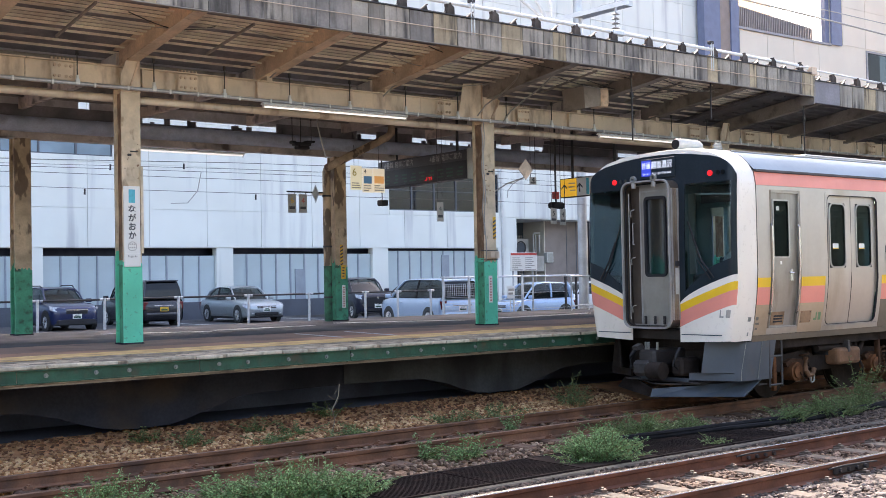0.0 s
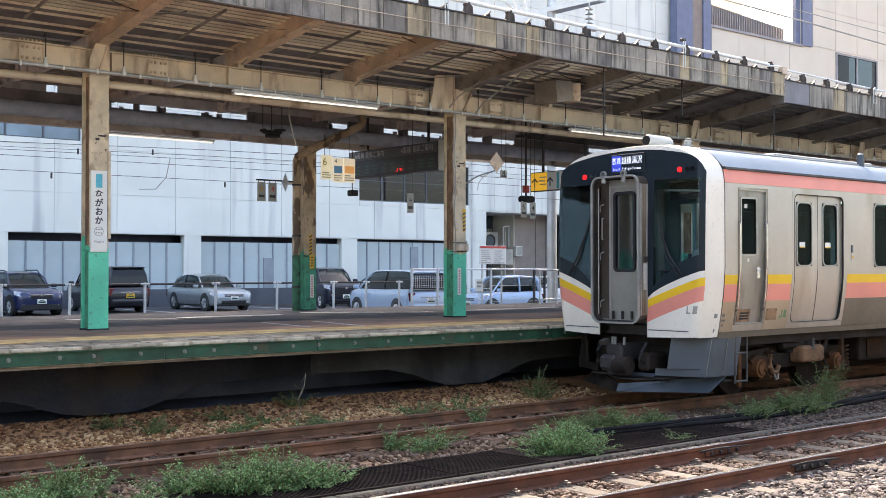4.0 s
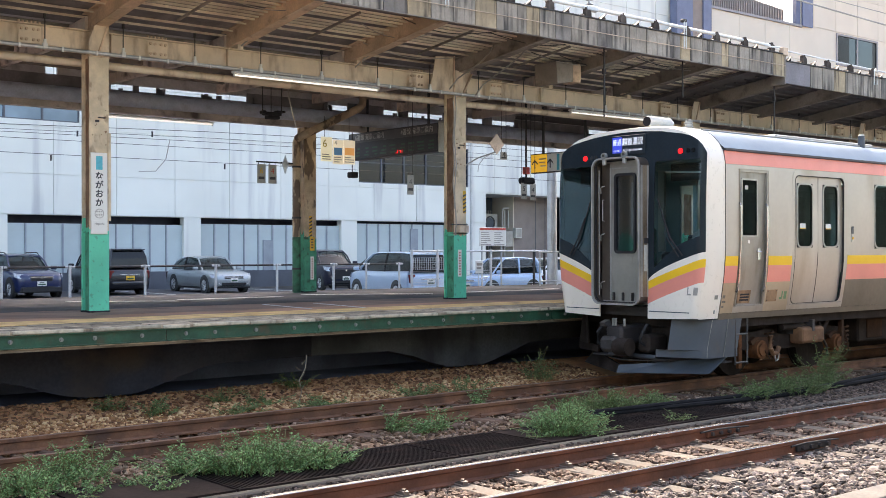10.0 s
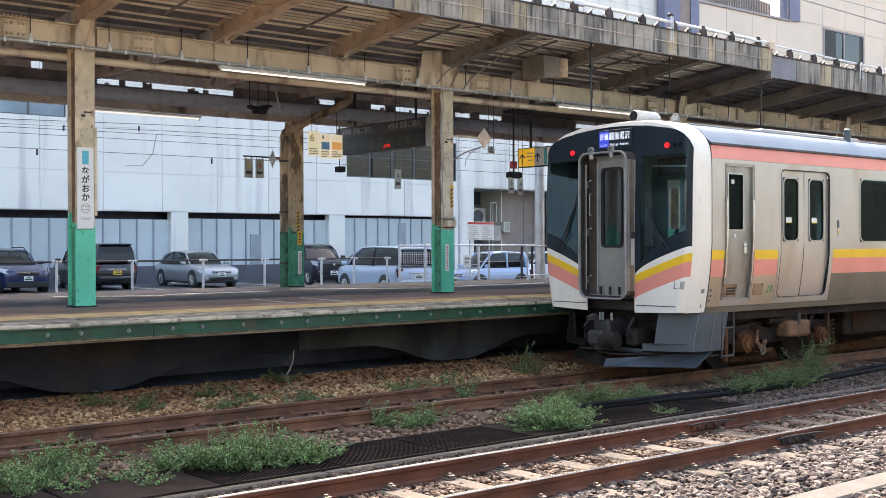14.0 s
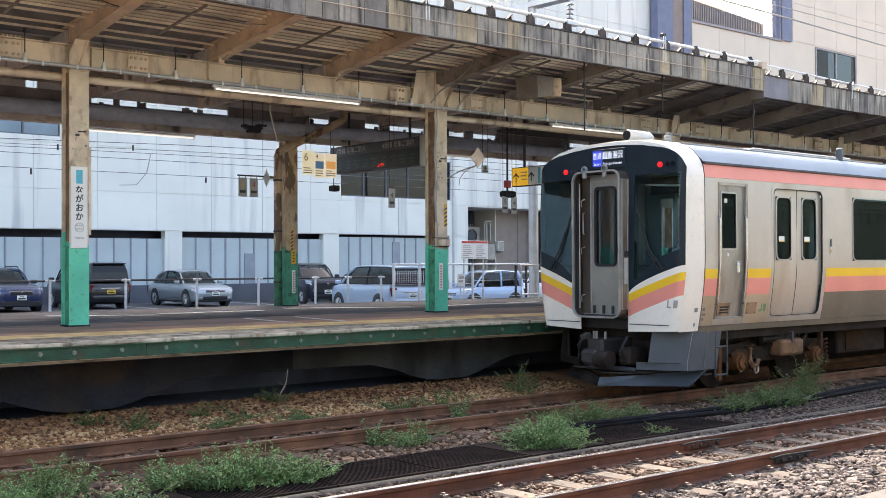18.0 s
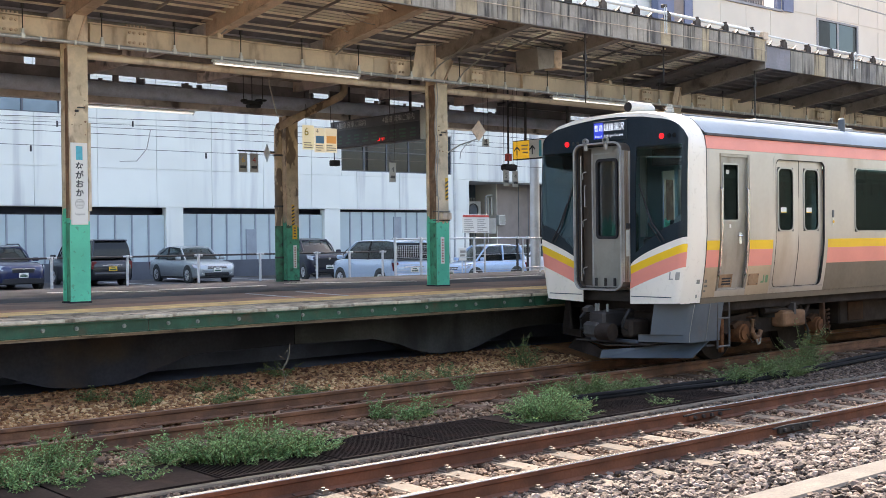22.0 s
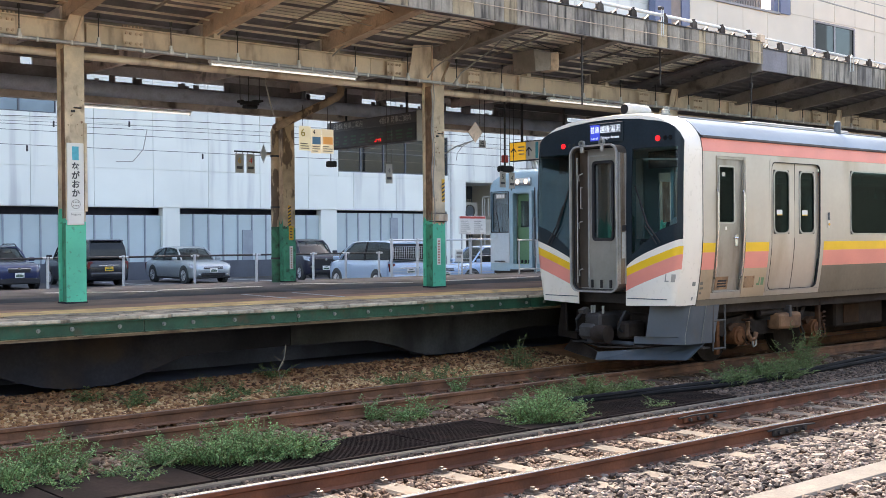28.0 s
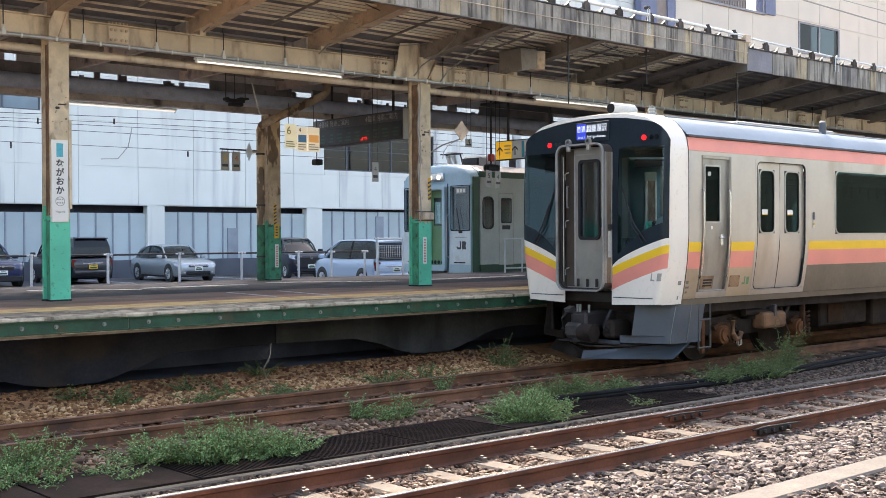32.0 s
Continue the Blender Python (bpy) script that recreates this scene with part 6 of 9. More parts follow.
# inside the cab: blind rod, console screens, pale shape for a windscreen reflection
part("sun_visor", C((0.22, -1.28, 3.02), (0.22, -0.62, 3.06), 0.014, 8), M["plate_grey"], train)
part("console_screen", B(0.42, 0.50, -1.15, -0.85, 1.9, 2.14, bev=0.02), M["rubber"], train)
part("folded_cloth", loft(bmesh.new(), [[(0.34 + x, y * w - 1.08, 1.92 + h * z) for y, z in ((-0.2, 0), (0.2, 0), (0.16, 0.8), (0.05, 1.0), (-0.12, 0.7))] for x, w, h in ((0, 0.6, 0.16), (0.12, 1.0, 0.30), (0.3, 0.9, 0.34), (0.42, 0.5, 0.1))]), M["plate_grey"], train, "pale shape standing for a windscreen reflection", smooth=40)
part("cab_pillar", B(0.62, 0.66, -0.86, -0.80, 1.92, 3.2), M["cabin_grey"], train)
# teal panel added here to tint the panes from within
part("cab_lining", B(0.16, 0.84, 1.345, 1.365, 1.98, 3.18), M["backing_teal"], train)
part("sticker", B(0.35, 0.47, 1.335, 1.344, 2.78, 2.84), M["cream"], train)
# small plates and marks
hp = part("hatch", curved(B(1.635, 1.90, -1.4245, -1.4205, 1.16, 1.335)), M["bogie_tan"], train, "dusty brown hatch cover")
for x in (1.66, 1.875):
    for z in (1.18, 1.315):
        part("screw", C((x, -1.4245 + tuck(z), z), (x, -1.43 + tuck(z), z), 0.008, 6), M["dark_steel"], hp)
part("emblem", curved(P([(1.97, 1.19), (2.05, 1.19), (2.05, 1.31), (2.02, 1.31), (2.02, 1.22), (1.97, 1.22)], "y", -1.4235, -1.4205)), M["dmu_door"], train, "small green emblem")
part("emblem", curved(B(2.08, 2.15, -1.4235, -1.4205, 1.19, 1.305)), M["dmu_door"], train, "small green emblem block")
for z0, z1, x0, x1 in ((1.225, 1.285, 0.40, 0.47), (1.235, 1.28, 0.58, 0.64), (1.17, 1.20, 0.58, 0.66), (1.10, 1.13, 0.58, 0.63), (1.02, 1.07, 0.42, 0.45)):
    part("number_mark", curved(B(x0, x1, -1.4235, -1.4205, z0, z1)), M["bolt_grey"], train)
part("emblem", patch(-1.27, -1.20, lambda y: 1.29, lambda y: 1.31, 0.006, thick=0.006, ny=3, nz=2), M["plate_grey"], train, "grey emblem bar")
part("emblem", patch(-1.22, -1.20, lambda y: 1.29, lambda y: 1.40, 0.006, thick=0.006, ny=3, nz=2), M["plate_grey"], train, "grey emblem bar")
part("emblem", patch(-1.37, -1.31, lambda y: 1.29, lambda y: 1.40, 0.006, thick=0.006, ny=3, nz=2), M["plate_grey"], train, "grey emblem block")

# under the floor: skirt, plough, coupler, bogie
for s in (-1, 1):
    low_s = [(0.06, 0.56), (0.31, 1.16), (0.36, 1.225), (0.45, 1.255), (1.03, 1.27), (1.03, 1.24), (0.46, 1.225), (0.385, 1.20), (0.34, 1.14), (0.10, 0.56)]
    mid_s = [(0.07, 0.77)] + low_s[1:-1] + [(0.11, 0.77)]
    top_s = [(0.09, 0.83), (0.40, 1.19), (0.46, 1.245), (0.55, 1.275), (1.12, 1.285), (1.12, 1.255), (0.56, 1.245), (0.485, 1.22), (0.43, 1.17), (0.13, 0.83)]
    sk = bmesh.new()
    loft(sk, [[(x, s * y, z) for x, y in o] for z, o in ((0.385, low_s), (0.49, low_s), (0.497, mid_s), (0.935, top_s))])
    # platform-side skirt and plough are coloured near-black for the shade there
    part("skirt", sk, M["skirt_grey"] if s < 0 else M["under_brown"], train, "blue-grey painted skirt" if s < 0 else "skirt with the platform-side shade in its colour", smooth=35)
    pw = bmesh.new()
    loft(pw, [[(-0.15, 0.0, 0.125), (-0.10, 0.0, 0.24), (-0.06, 0.0, 0.24), (-0.11, 0.0, 0.125)], [(0.14, s * 0.60, 0.142), (0.28, s * 0.61, 0.30), (0.32, s * 0.61, 0.30), (0.18, s * 0.60, 0.142)], [(0.45, s * 1.20, 0.16), (0.78, s * 1.25, 0.385), (0.82, s * 1.25, 0.385), (0.49, s * 1.20, 0.16)]])
    part("snow_plough", pw, M["skirt_grey"] if s < 0 else M["under_brown"], train, "grey snow plough")
    part("plough_deck", P([(-0.06, 0.0), (0.30, s * 0.61), (0.78, s * 1.24), (0.95, s * 1.24), (0.95, 0.0)], "z", 0.30 if s < 0 else 0.301, 0.32), M["dark_steel"], train)
part("skirt_seam", tube(bmesh.new(), [(0.70, -1.266, 0.39), (0.80, -1.284, 0.93)], 0.006, 6), M["bolt_grey"], train)
# pale line put on the skirt's bend as its highlight
part("skirt_edge", tube(bmesh.new(), [(0.375, -1.232, 0.39), (0.375, -1.232, 0.50), (0.475, -1.25, 0.93)], 0.005, 6), M["bolt_grey"], train, "pale line for the highlight on the skirt's edge")
part("plough_seam", P([(-0.13, 0.155), (0.165, 0.155), (0.175, 0.165), (-0.13, 0.165)], "y", -0.003, 0.003), M["dark_steel"], train)
part("lip_plate", B(0.055, 0.075, -0.55, 0.35, 0.36, 0.41), M["skirt_grey"], train, "grey lower lip plate")
part("plough_arm", B(0.1, 0.9, -0.7, 0.7, 0.335, 0.355), M["dark_steel"], train)
cp = part("coupler", B(-0.22, 0.5, -0.16, 0.16, 0.56, 0.82, bev=0.04), M["dark_steel"], train, "dark steel coupler")
part("knuckle", C((-0.2, -0.30, 0.52), (-0.2, -0.05, 0.52), 0.125, 18), M["under_brown"], cp, smooth=40)
part("coupler_head", B(-0.30, -0.08, -0.10, 0.22, 0.43, 0.66, bev=0.05), M["coupler_grey"], cp)
part("coupler_jaw", P([(-0.30, 0.86), (-0.18, 0.90), (-0.14, 0.84), (-0.20, 0.80), (-0.28, 0.81)], "y", 0.10, 0.20), M["coupler_grey"], cp)
for yy in (0.0, -0.05, -0.22):
    part("pin", C((-0.22, yy, 0.82), (-0.22, yy, 0.93), 0.018, 8), M["bolt_grey"], cp)
part("air_box", B(-0.02, 0.4, -0.50, -0.28, 0.44, 0.70, bev=0.04), M["under_brown"], train)
part("air_hose", tube(bmesh.new(), [(0.0, 0.35, 0.85), (-0.16, 0.36, 0.7), (-0.18, 0.34, 0.55), (-0.05, 0.3, 0.48)], 0.025, 8), M["rubber"], train, smooth=40)
part("air_hose", tube(bmesh.new(), [(0.0, -0.45, 0.85), (-0.12, -0.46, 0.72), (-0.14, -0.44, 0.6), (0.05, -0.4, 0.52)], 0.022, 8), M["rubber"], train, smooth=40)
part("underfloor", B(0.5, L_END, -1.20, 1.20, 0.80, 0.94), M["under_brown"], train)
part("under_gear", B(0.45, 1.05, -0.95, 0.95, 0.42, 0.80, bev=0.03), M["under_brown"], train)
ld = bmesh.new()
for x in (0.98, 1.27):
    cyl(ld, (x, -1.27, 0.26), (x, -1.27, 0.93), 0.014, 6)
for z in (0.29, 0.70):
    cyl(ld, (0.98, -1.27, z), (1.27, -1.27, z), 0.016, 6)
part("step_ladder", ld, M["coupler_grey"], train, "grey steel step")
part("brake_hanger", B(1.22, 1.30, -1.16, -1.10, 0.18, 0.70, bev=0.01), M["axle_rust"], train)


def bogie(xc):
    t = part("bogie_frame", prism(bmesh.new(), [(-1.5, 0.50), (-1.3, 0.42), (-0.6, 0.52), (-0.45, 0.40), (0.45, 0.40), (0.6, 0.52), (1.3, 0.42), (1.5, 0.50), (1.45, 0.66), (0.7, 0.72), (0.4, 0.62), (-0.4, 0.62), (-0.7, 0.72), (-1.45, 0.66)], "y", -1.02, -0.90), M["under_brown"], train, "brown dusty bogie, undercar shade in its colour", at=pose(xc, 0, 0))
    part("bogie_side", B(-1.45, 1.45, 0.90, 1.04, 0.42, 0.68, bev=0.03), M["under_brown"], t)
    for ax in (-1.05, 1.05):
        for s in (-1, 1):
            wb = bmesh.new()
            cyl(wb, (ax, s * 0.50, 0.43), (ax, s * 0.63, 0.43), 0.43, 32)
            cyl(wb, (ax, s * 0.48, 0.43), (ax, s * 0.50, 0.43), 0.455, 32)
            part("wheel", wb, M["under_brown"], t, smooth=40)
            ab = bmesh.new()
            cyl(ab, (ax, s * 0.95, 0.43), (ax, s * 1.16, 0.43), 0.14, 18)
            cyl(ab, (ax, s * 1.16, 0.43), (ax, s * 1.19, 0.43), 0.10, 14)
            part("axle_box", ab, M["axle_rust"], t, smooth=40)
            part("axle_frame", P([(ax - 0.20, 0.56), (ax - 0.05, 0.62), (ax + 0.22, 0.60), (ax + 0.30, 0.40), (ax + 0.24, 0.34), (ax + 0.16, 0.50), (ax - 0.16, 0.50)], "y", min(s * 0.98, s * 1.10), max(s * 0.98, s * 1.10)), M["bogie_rust"], t)
            part("coil_spring", tube(bmesh.new(), [(ax + 0.34 + 0.09 * math.cos(k * 0.8), s * 1.02 + 0.09 * math.sin(k * 0.8), 0.40 + k * 0.009) for k in range(32)], 0.016, 6), M["bogie_rust"], t)
            part("spring_seat", C((ax + 0.34, s * 1.02, 0.37), (ax + 0.34, s * 1.02, 0.40), 0.11, 14), M["bogie_rust"], t)
            part("speed_cable", tube(bmesh.new(), [(ax + 0.02, s * 1.19, 0.42), (ax + 0.10, s * 1.22, 0.30), (ax + 0.22, s * 1.20, 0.28), (ax + 0.30, s * 1.14, 0.40), (ax + 0.26, s * 1.08, 0.66)], 0.012, 6), M["bogie_rust"], t)
    part("air_spring", C((0, -0.94, 0.62), (0, -0.94, 0.84), 0.22, 22), M["rubber"], t, smooth=40)
    part("damper", C((0.55, -1.10, 0.48), (0.85, -1.10, 0.86), 0.035, 12), M["under_brown"], t)
    part("damper", C((-0.5, -1.12, 0.74), (0.4, -1.12, 0.74), 0.05, 12), M["under_brown"], t)
    part("bracket", B(1.08, 1.14, -1.20, -1.12, 0.26, 0.90, bev=0.01), M["bogie_rust"], t)


bogie(2.85)
bogie(16.6)
part("box_strap", B(2.98, 3.04, -1.268, -1.0, 0.66, 0.84, bev=0.006), M["dark_steel"], train)
part("axle_hook", tube(bmesh.new(), [(1.92, -1.22, 0.64), (1.93, -1.22, 0.44), (1.99, -1.22, 0.36), (2.09, -1.22, 0.37), (2.14, -1.22, 0.46)], 0.036, 8), M["tank_rust"], train, "pale rusty hook by the axle", smooth=40)
part("hook_hose", tube(bmesh.new(), [(2.02, -1.23, 0.34), (2.05, -1.23, 0.25), (2.11, -1.23, 0.27), (2.12, -1.23, 0.36)], 0.014, 6), M["plate_grey"], train)
part("sand_box", B(2.70, 3.34, -1.26, -1.02, 0.47, 0.73, bev=0.05, seg=2), M["tank_rust"], train, "rust-coloured equipment box")
part("sand_pipe", tube(bmesh.new(), [(3.34, -1.15, 0.80), (3.40, -1.16, 0.55), (3.55, -1.15, 0.40), (3.62, -1.12, 0.22)], 0.02, 8), M["under_brown"], train)
part("equipment_box", B(5.0, 6.6, -0.86, -0.4, 0.36, 0.80, bev=0.03), M["under_brown"], train)
part("equipment_box", B(6.8, 9.4, -0.86, -0.4, 0.30, 0.80, bev=0.03), M["under_brown"], train)
part("junction_cover", B(5.25, 5.75, -0.88, -0.86, 0.42, 0.74, bev=0.008), M["bogie_rust"], train)
part("air_pipe", tube(bmesh.new(), [(3.9, -1.12, 0.86), (4.6, -1.12, 0.84), (9.4, -1.12, 0.84)], 0.022, 8), M["bolt_grey"], train)
part("wheel_guard", B(0.9, 2.6, -0.89, -0.84, 0.35, 0.80, bev=0.02), M["under_brown"], train)
# dark sheet added along the car to shut out light from beyond
part("equipment_box", B(0.9, L_END, 0.2, 0.3, 0.12, 0.80), M["under_brown"], train)

# ---- station building behind the car park ----
YW = 47.0
K = YW / 45.0
Z_LOT = 0.25
Z_LOW = 0.09
Z_STRIP = 0.20
solo("parking_lot", B(-60, 27.4, 37.5, 80, -0.4, Z_LOT), M["asphalt"], "grey asphalt car park with white bay lines", "parking lot", kind="structure")
solo("parking_lot", B(27.4, 140, 37.5, 80, -0.4, Z_LOW), M["asphalt"], "lower grey asphalt yard beside the car park", "parking lot", kind="structure")
solo("parking_lot", B(-60, 140, 26.5, 37.5, -0.4, Z_STRIP), M["asphalt"], "grey asphalt strip behind the pipe fence", "parking lot", kind="structure")
bld = thing("station_building", "large white panel-clad building with shuttered garage bays", "building", pose(0, YW, Z_LOT), kind="structure")


def wz(z):
    return 1.92 + (z - 1.92) * K - Z_LOT


def wx(x):
    return x * K


part("plinth", B(27.4, 62, 0.0, 0.5, Z_LOW - Z_LOT - 0.01, 0.0), M["pale_concrete"], bld)
GT = wz(3.37)
BAYS = [(wx(6.5), wx(14.9)), (wx(15.6), wx(23.1)), (wx(23.9), wx(31.3)), (wx(32.2), wx(39.2))]
WIN = (wx(32.3), wx(39.3), wz(5.22), wz(7.2))
ENT = (wx(40.5), wx(47.2), 0.0, wz(4.92))
HIGH = (wx(8.0), 19.3, wz(7.10), wz(8.6))
XL, XR, ZT = wx(-30), wx(58.5), wz(31.4)
shell = holed(bmesh.new(), XL, XR, 0.0, ZT, [(a, b, 0.0, GT) for a, b in BAYS] + [WIN, ENT, HIGH], 0.06, 0.4)
part("wall", shell, M["wall_white"], bld, "white panel wall")
part("return_wall", B(XR - 0.4, XR, 0.47, 30, 0, ZT), M["wall_white"], bld)
part("roof_slab", B(XL, XR, 0.47, 30, ZT - 0.3, ZT), M["pale_concrete"], bld)
part("inner_wall", B(XL, XR - 0.4, 7.5, 7.7, 0, ZT - 0.3), M["dark_void"], bld)
# unseen block, added so the windscreen does not reflect open sky
nb_ = thing("unseen_side_block", "unseen plain grey block added to keep sky out of the windscreen", "building", pose(XL - 130, YW + 1.0, Z_LOT - 0.3), kind="structure")
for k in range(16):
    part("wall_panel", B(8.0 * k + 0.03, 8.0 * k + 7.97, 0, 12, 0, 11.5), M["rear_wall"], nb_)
part("roof", B(0, 128, -0.2, 12.2, 11.502, 11.9), M["pale_concrete"], nb_)
# cladding panels, proud of the wall, with open joints
zs = [GT + 0.02, wz(4.98), wz(6.84), wz(8.7), wz(10.5), wz(12.4), wz(14.3), wz(16.2), wz(18.1), wz(20.0), wz(21.9), wz(23.8), wz(25.7), wz(27.6), wz(29.5), ZT]
px = [XL + 2.75 * k for k in range(int((XR - XL) / 2.75) + 1)] + [XR]


def clear(a, b, c, d):
    out = [(a, b, c, d)]
    for h in (WIN, ENT, HIGH):
        nxt = []
        for (p, q, r, s) in out:
            if h[0] >= q or h[1] <= p or h[2] >= s or h[3] <= r:
                nxt.append((p, q, r, s))
                continue
            if p < h[0]:
                nxt.append((p, h[0], r, s))
            if h[1] < q:
                nxt.append((h[1], q, r, s))
            m0, m1 = max(p, h[0]), min(q, h[1])
            if r < h[2]:
                nxt.append((m0, m1, r, h[2]))
            if h[3] < s:
                nxt.append((m0, m1, h[3], s))
        out = nxt
    return out


for a, b in zip(px, px[1:]):
    for c, d in zip(zs, zs[1:]):
        for p, q, r, s in clear(a, b, c, d):
            if q - p > 0.1 and s - r > 0.1:
                part("cladding_panel", B(p + 0.012, q - 0.012, 0.02, 0.058, r + 0.012, s - 0.012), M["wall_white"], bld)
M["shutter_rib"] = surf("shutter_rib", (0.30, 0.34, 0.39), 0.5, 0.2, var=0.08)
M["base_grey"] = surf("base_grey", (0.10, 0.11, 0.13), 0.7, var=0.15, scale=0.8)
# garage bays: ribbed sheets with a dark gap above
for bay, (a, b) in enumerate(BAYS):
    drop = (0.34, 0.34, 0.27, 0.13)[bay]
    n = int((b - a) / 0.72)
    w = (b - a) / n
    sheet = mesh_of(box(bmesh.new(), 0.02, w - 0.02, 0.25, 0.28, 0.3, GT - drop), "shutter_sheet", M["shutter"])
    st = mesh_of(box(bmesh.new(), -0.035, 0.035, 0.20, 0.26, 0.3, GT - drop), "shutter_rib", M["shutter_rib"])
    for k in range(n):
        part("shutter_sheet", sheet, None, bld, at=pose(a + k * w, 0, 0))
        part("shutter_rib", st, None, bld, at=pose(a + k * w, 0, 0))
    part("bay_void", B(a, b, 1.2, 1.3, 0.0, GT), M["dark_void"], bld)
    part("bay_base", B(a, b, 0.12, 0.3, 0.0, 0.78), M["base_grey"], bld, "dark grey base panel")
for x0, z0, z1 in ((28.3, 0.75, 2.2), (37.15, 0.75, 3.3)):
    part("shutter_door", B(x0, x0 + 0.5, 0.19, 0.245, z0, min(z1, GT - 0.36)), M["shutter_rib"], bld, "darker door leaf among the sheets")
# window band
for (x0, x1, z0, z1), n in ((WIN, 5), (HIGH, 7)):
    for k in range(n):
        a, b = x0 + (x1 - x0) * k / n, x0 + (x1 - x0) * (k + 1) / n
        f = part("window", ring(bmesh.new(), rrect(a, b, z0, z1, 0.01, 1), rrect(a + 0.04, b - 0.04, z0 + 0.05, z1 - 0.05, 0.01, 1), "y", 0.1, 0.2), M["base_grey"], bld)
        g = part("pane", B(a + 0.05, b - 0.05, 0.14, 0.15, z0 + 0.05, z1 - 0.05), M["win_glass_blue"] if n == 5 else M["sky_pane"], f)
        part("transom", B(a + 0.05, b - 0.05, 0.1, 0.18, (z0 + z1) / 2 - 0.02, (z0 + z1) / 2 + 0.02), M["base_grey"], f)
    part("room_wall", B(x0 - 1, x1 + 1, 3.0, 3.1, z0 - 0.5, z1 + 0.5), M["room_blue"], bld)
# service entrance
part("soffit", B(ENT[0], ENT[1], 0.46, 4.0, ENT[3], ENT[3] + 0.1), M["wall_white"], bld)
part("recess_wall", B(ENT[0] - 0.2, 45.9, 3.4, 3.5, 0, ENT[3]), M["skirt_grey"], bld)
part("recess_wall", B(45.9, ENT[1], 1.6, 1.7, 0, ENT[3]), M["brown_panel"], bld)
part("recess_side", B(45.9 - 0.06, 45.9, 1.6, 3.4, 0, ENT[3]), M["wall_beige"], bld)
part("recess_side", B(ENT[0] - 0.2, ENT[0] - 0.1, 0.46, 3.4, 0, ENT[3]), M["plate_grey"], bld)
for x in (47.6, 48.4):
    part("door_edge", B(x, x + 0.03, 1.585, 1.6, 0, ENT[3]), M["skirt_grey"], bld)
dp = thing("drain_pipe", "grey pipes on the recess wall", "pipe", pose(45.5, YW + 3.2, Z_LOW))
for k in range(3):
    part("pipe", C((-0.3 + 0.2 * k, 0.1, 0), (-0.3 + 0.2 * k, 0.1, 4.2), 0.05, 8), M["plate_grey"], dp)
mb = thing("meter_box", "grey meter box on the recess wall", "box", pose(45.3, YW + 1.62, Z_LOT + 1.9))
part("case", B(-0.3, 0.3, -0.25, 0.0, 0, 0.9, bev=0.03), M["plate_grey"], mb)
wp_ = thing("wall_pipes", "grey pipes and a white meter box on the entrance wall", "pipes", pose(44.84, YW + 1.45, Z_LOT))
for d, z0 in ((0.0, 2.32), (0.16, 1.6), (0.45, 3.24)):
    part("pipe", C((d, 0, z0 - Z_LOT), (d, 0, 4.23 - Z_LOT), 0.05, 8), M["plate_grey"], wp_, smooth=40)
part("elbow", tube(bmesh.new(), [(0.0, 0, 4.23 - Z_LOT), (0.08, 0, 4.35 - Z_LOT), (0.5, 0, 4.37 - Z_LOT)], 0.05, 8), M["plate_grey"], wp_, smooth=40)
part("meter_box", B(0.89, 1.40, -0.18, 0.1, 2.65 - Z_LOT, 3.24 - Z_LOT, bev=0.02), M["cream"], wp_)
part("box_door", B(0.95, 1.34, -0.19, -0.181, 2.71 - Z_LOT, 3.18 - Z_LOT), M["plate_grey"], wp_)
ac = thing("air_conditioner", "grey outdoor air-conditioning unit on a wall bracket", "air conditioner", pose(44.3, YW + 2.2, Z_LOT + wz(3.0)))
part("case", B(-0.6, 0.6, -0.3, 0.3, 0, 1.0, bev=0.03), M["plate_grey"], ac)
part("fan_grille", ring(bmesh.new(), rrect(-0.4, 0.36, 0.1, 0.86, 0.37), rrect(-0.33, 0.29, 0.17, 0.79, 0.30), "y", -0.33, -0.30), M["dark_steel"], ac)
part("fan", C((-0.02, -0.302, 0.48), (-0.02, -0.312, 0.48), 0.30, 20), M["skirt_grey"], ac)
part("bracket", B(-0.6, 0.6, -0.3, 1.15, -0.08, 0.0), M["dark_steel"], ac)

# beige building beside it
bb = thing("office_building", "beige panel-clad office building with dark blue framed balcony", "building", pose(0, YW - 0.6, Z_LOT), kind="structure")
bx = lambda x: x * (YW - 0.6) / 45
bz = lambda z: 1.92 + (z - 1.92) * (YW - 0.6) / 45 - Z_LOT
BY = YW - 0.6
holes2 = [(76.4, 82.2, 15.3, 17.65), (61.45, 71.9, 17.62, 22.0)]
part("wall", holed(bmesh.new(), 61.42, 115, 0, 33, holes2, 0.05, 0.4), M["wall_beige"], bb)
part("column", B(57.9, 59.5, -0.1, 0.45, 0, 33), M["wall_blue"], bb, "dark blue corner column")
part("column", B(59.5, 60.6, 0.0, 0.45, 0, 33), M["brown_panel"], bb, "brown panel between the columns")
part("column", B(60.6, 61.42, -0.1, 0.45, 0, 33), M["wall_blue"], bb, "dark blue column")
part("frame", B(71.9, 73.15, -0.12, 0.0, 17.6, 33), M["wall_blue"], bb, "dark blue frame")
part("coping", B(61.42, 71.9, -0.08, 0.5, 17.5, 17.66), M["louver"], bb)
lv = bmesh.new()
prism(lv, [(61.45, 17.66), (71.5, 17.66), (71.5, 18.9), (61.45, 19.55)], "y", 1.2, 1.3)
part("balcony_wall", lv, M["brown_panel"], bb)
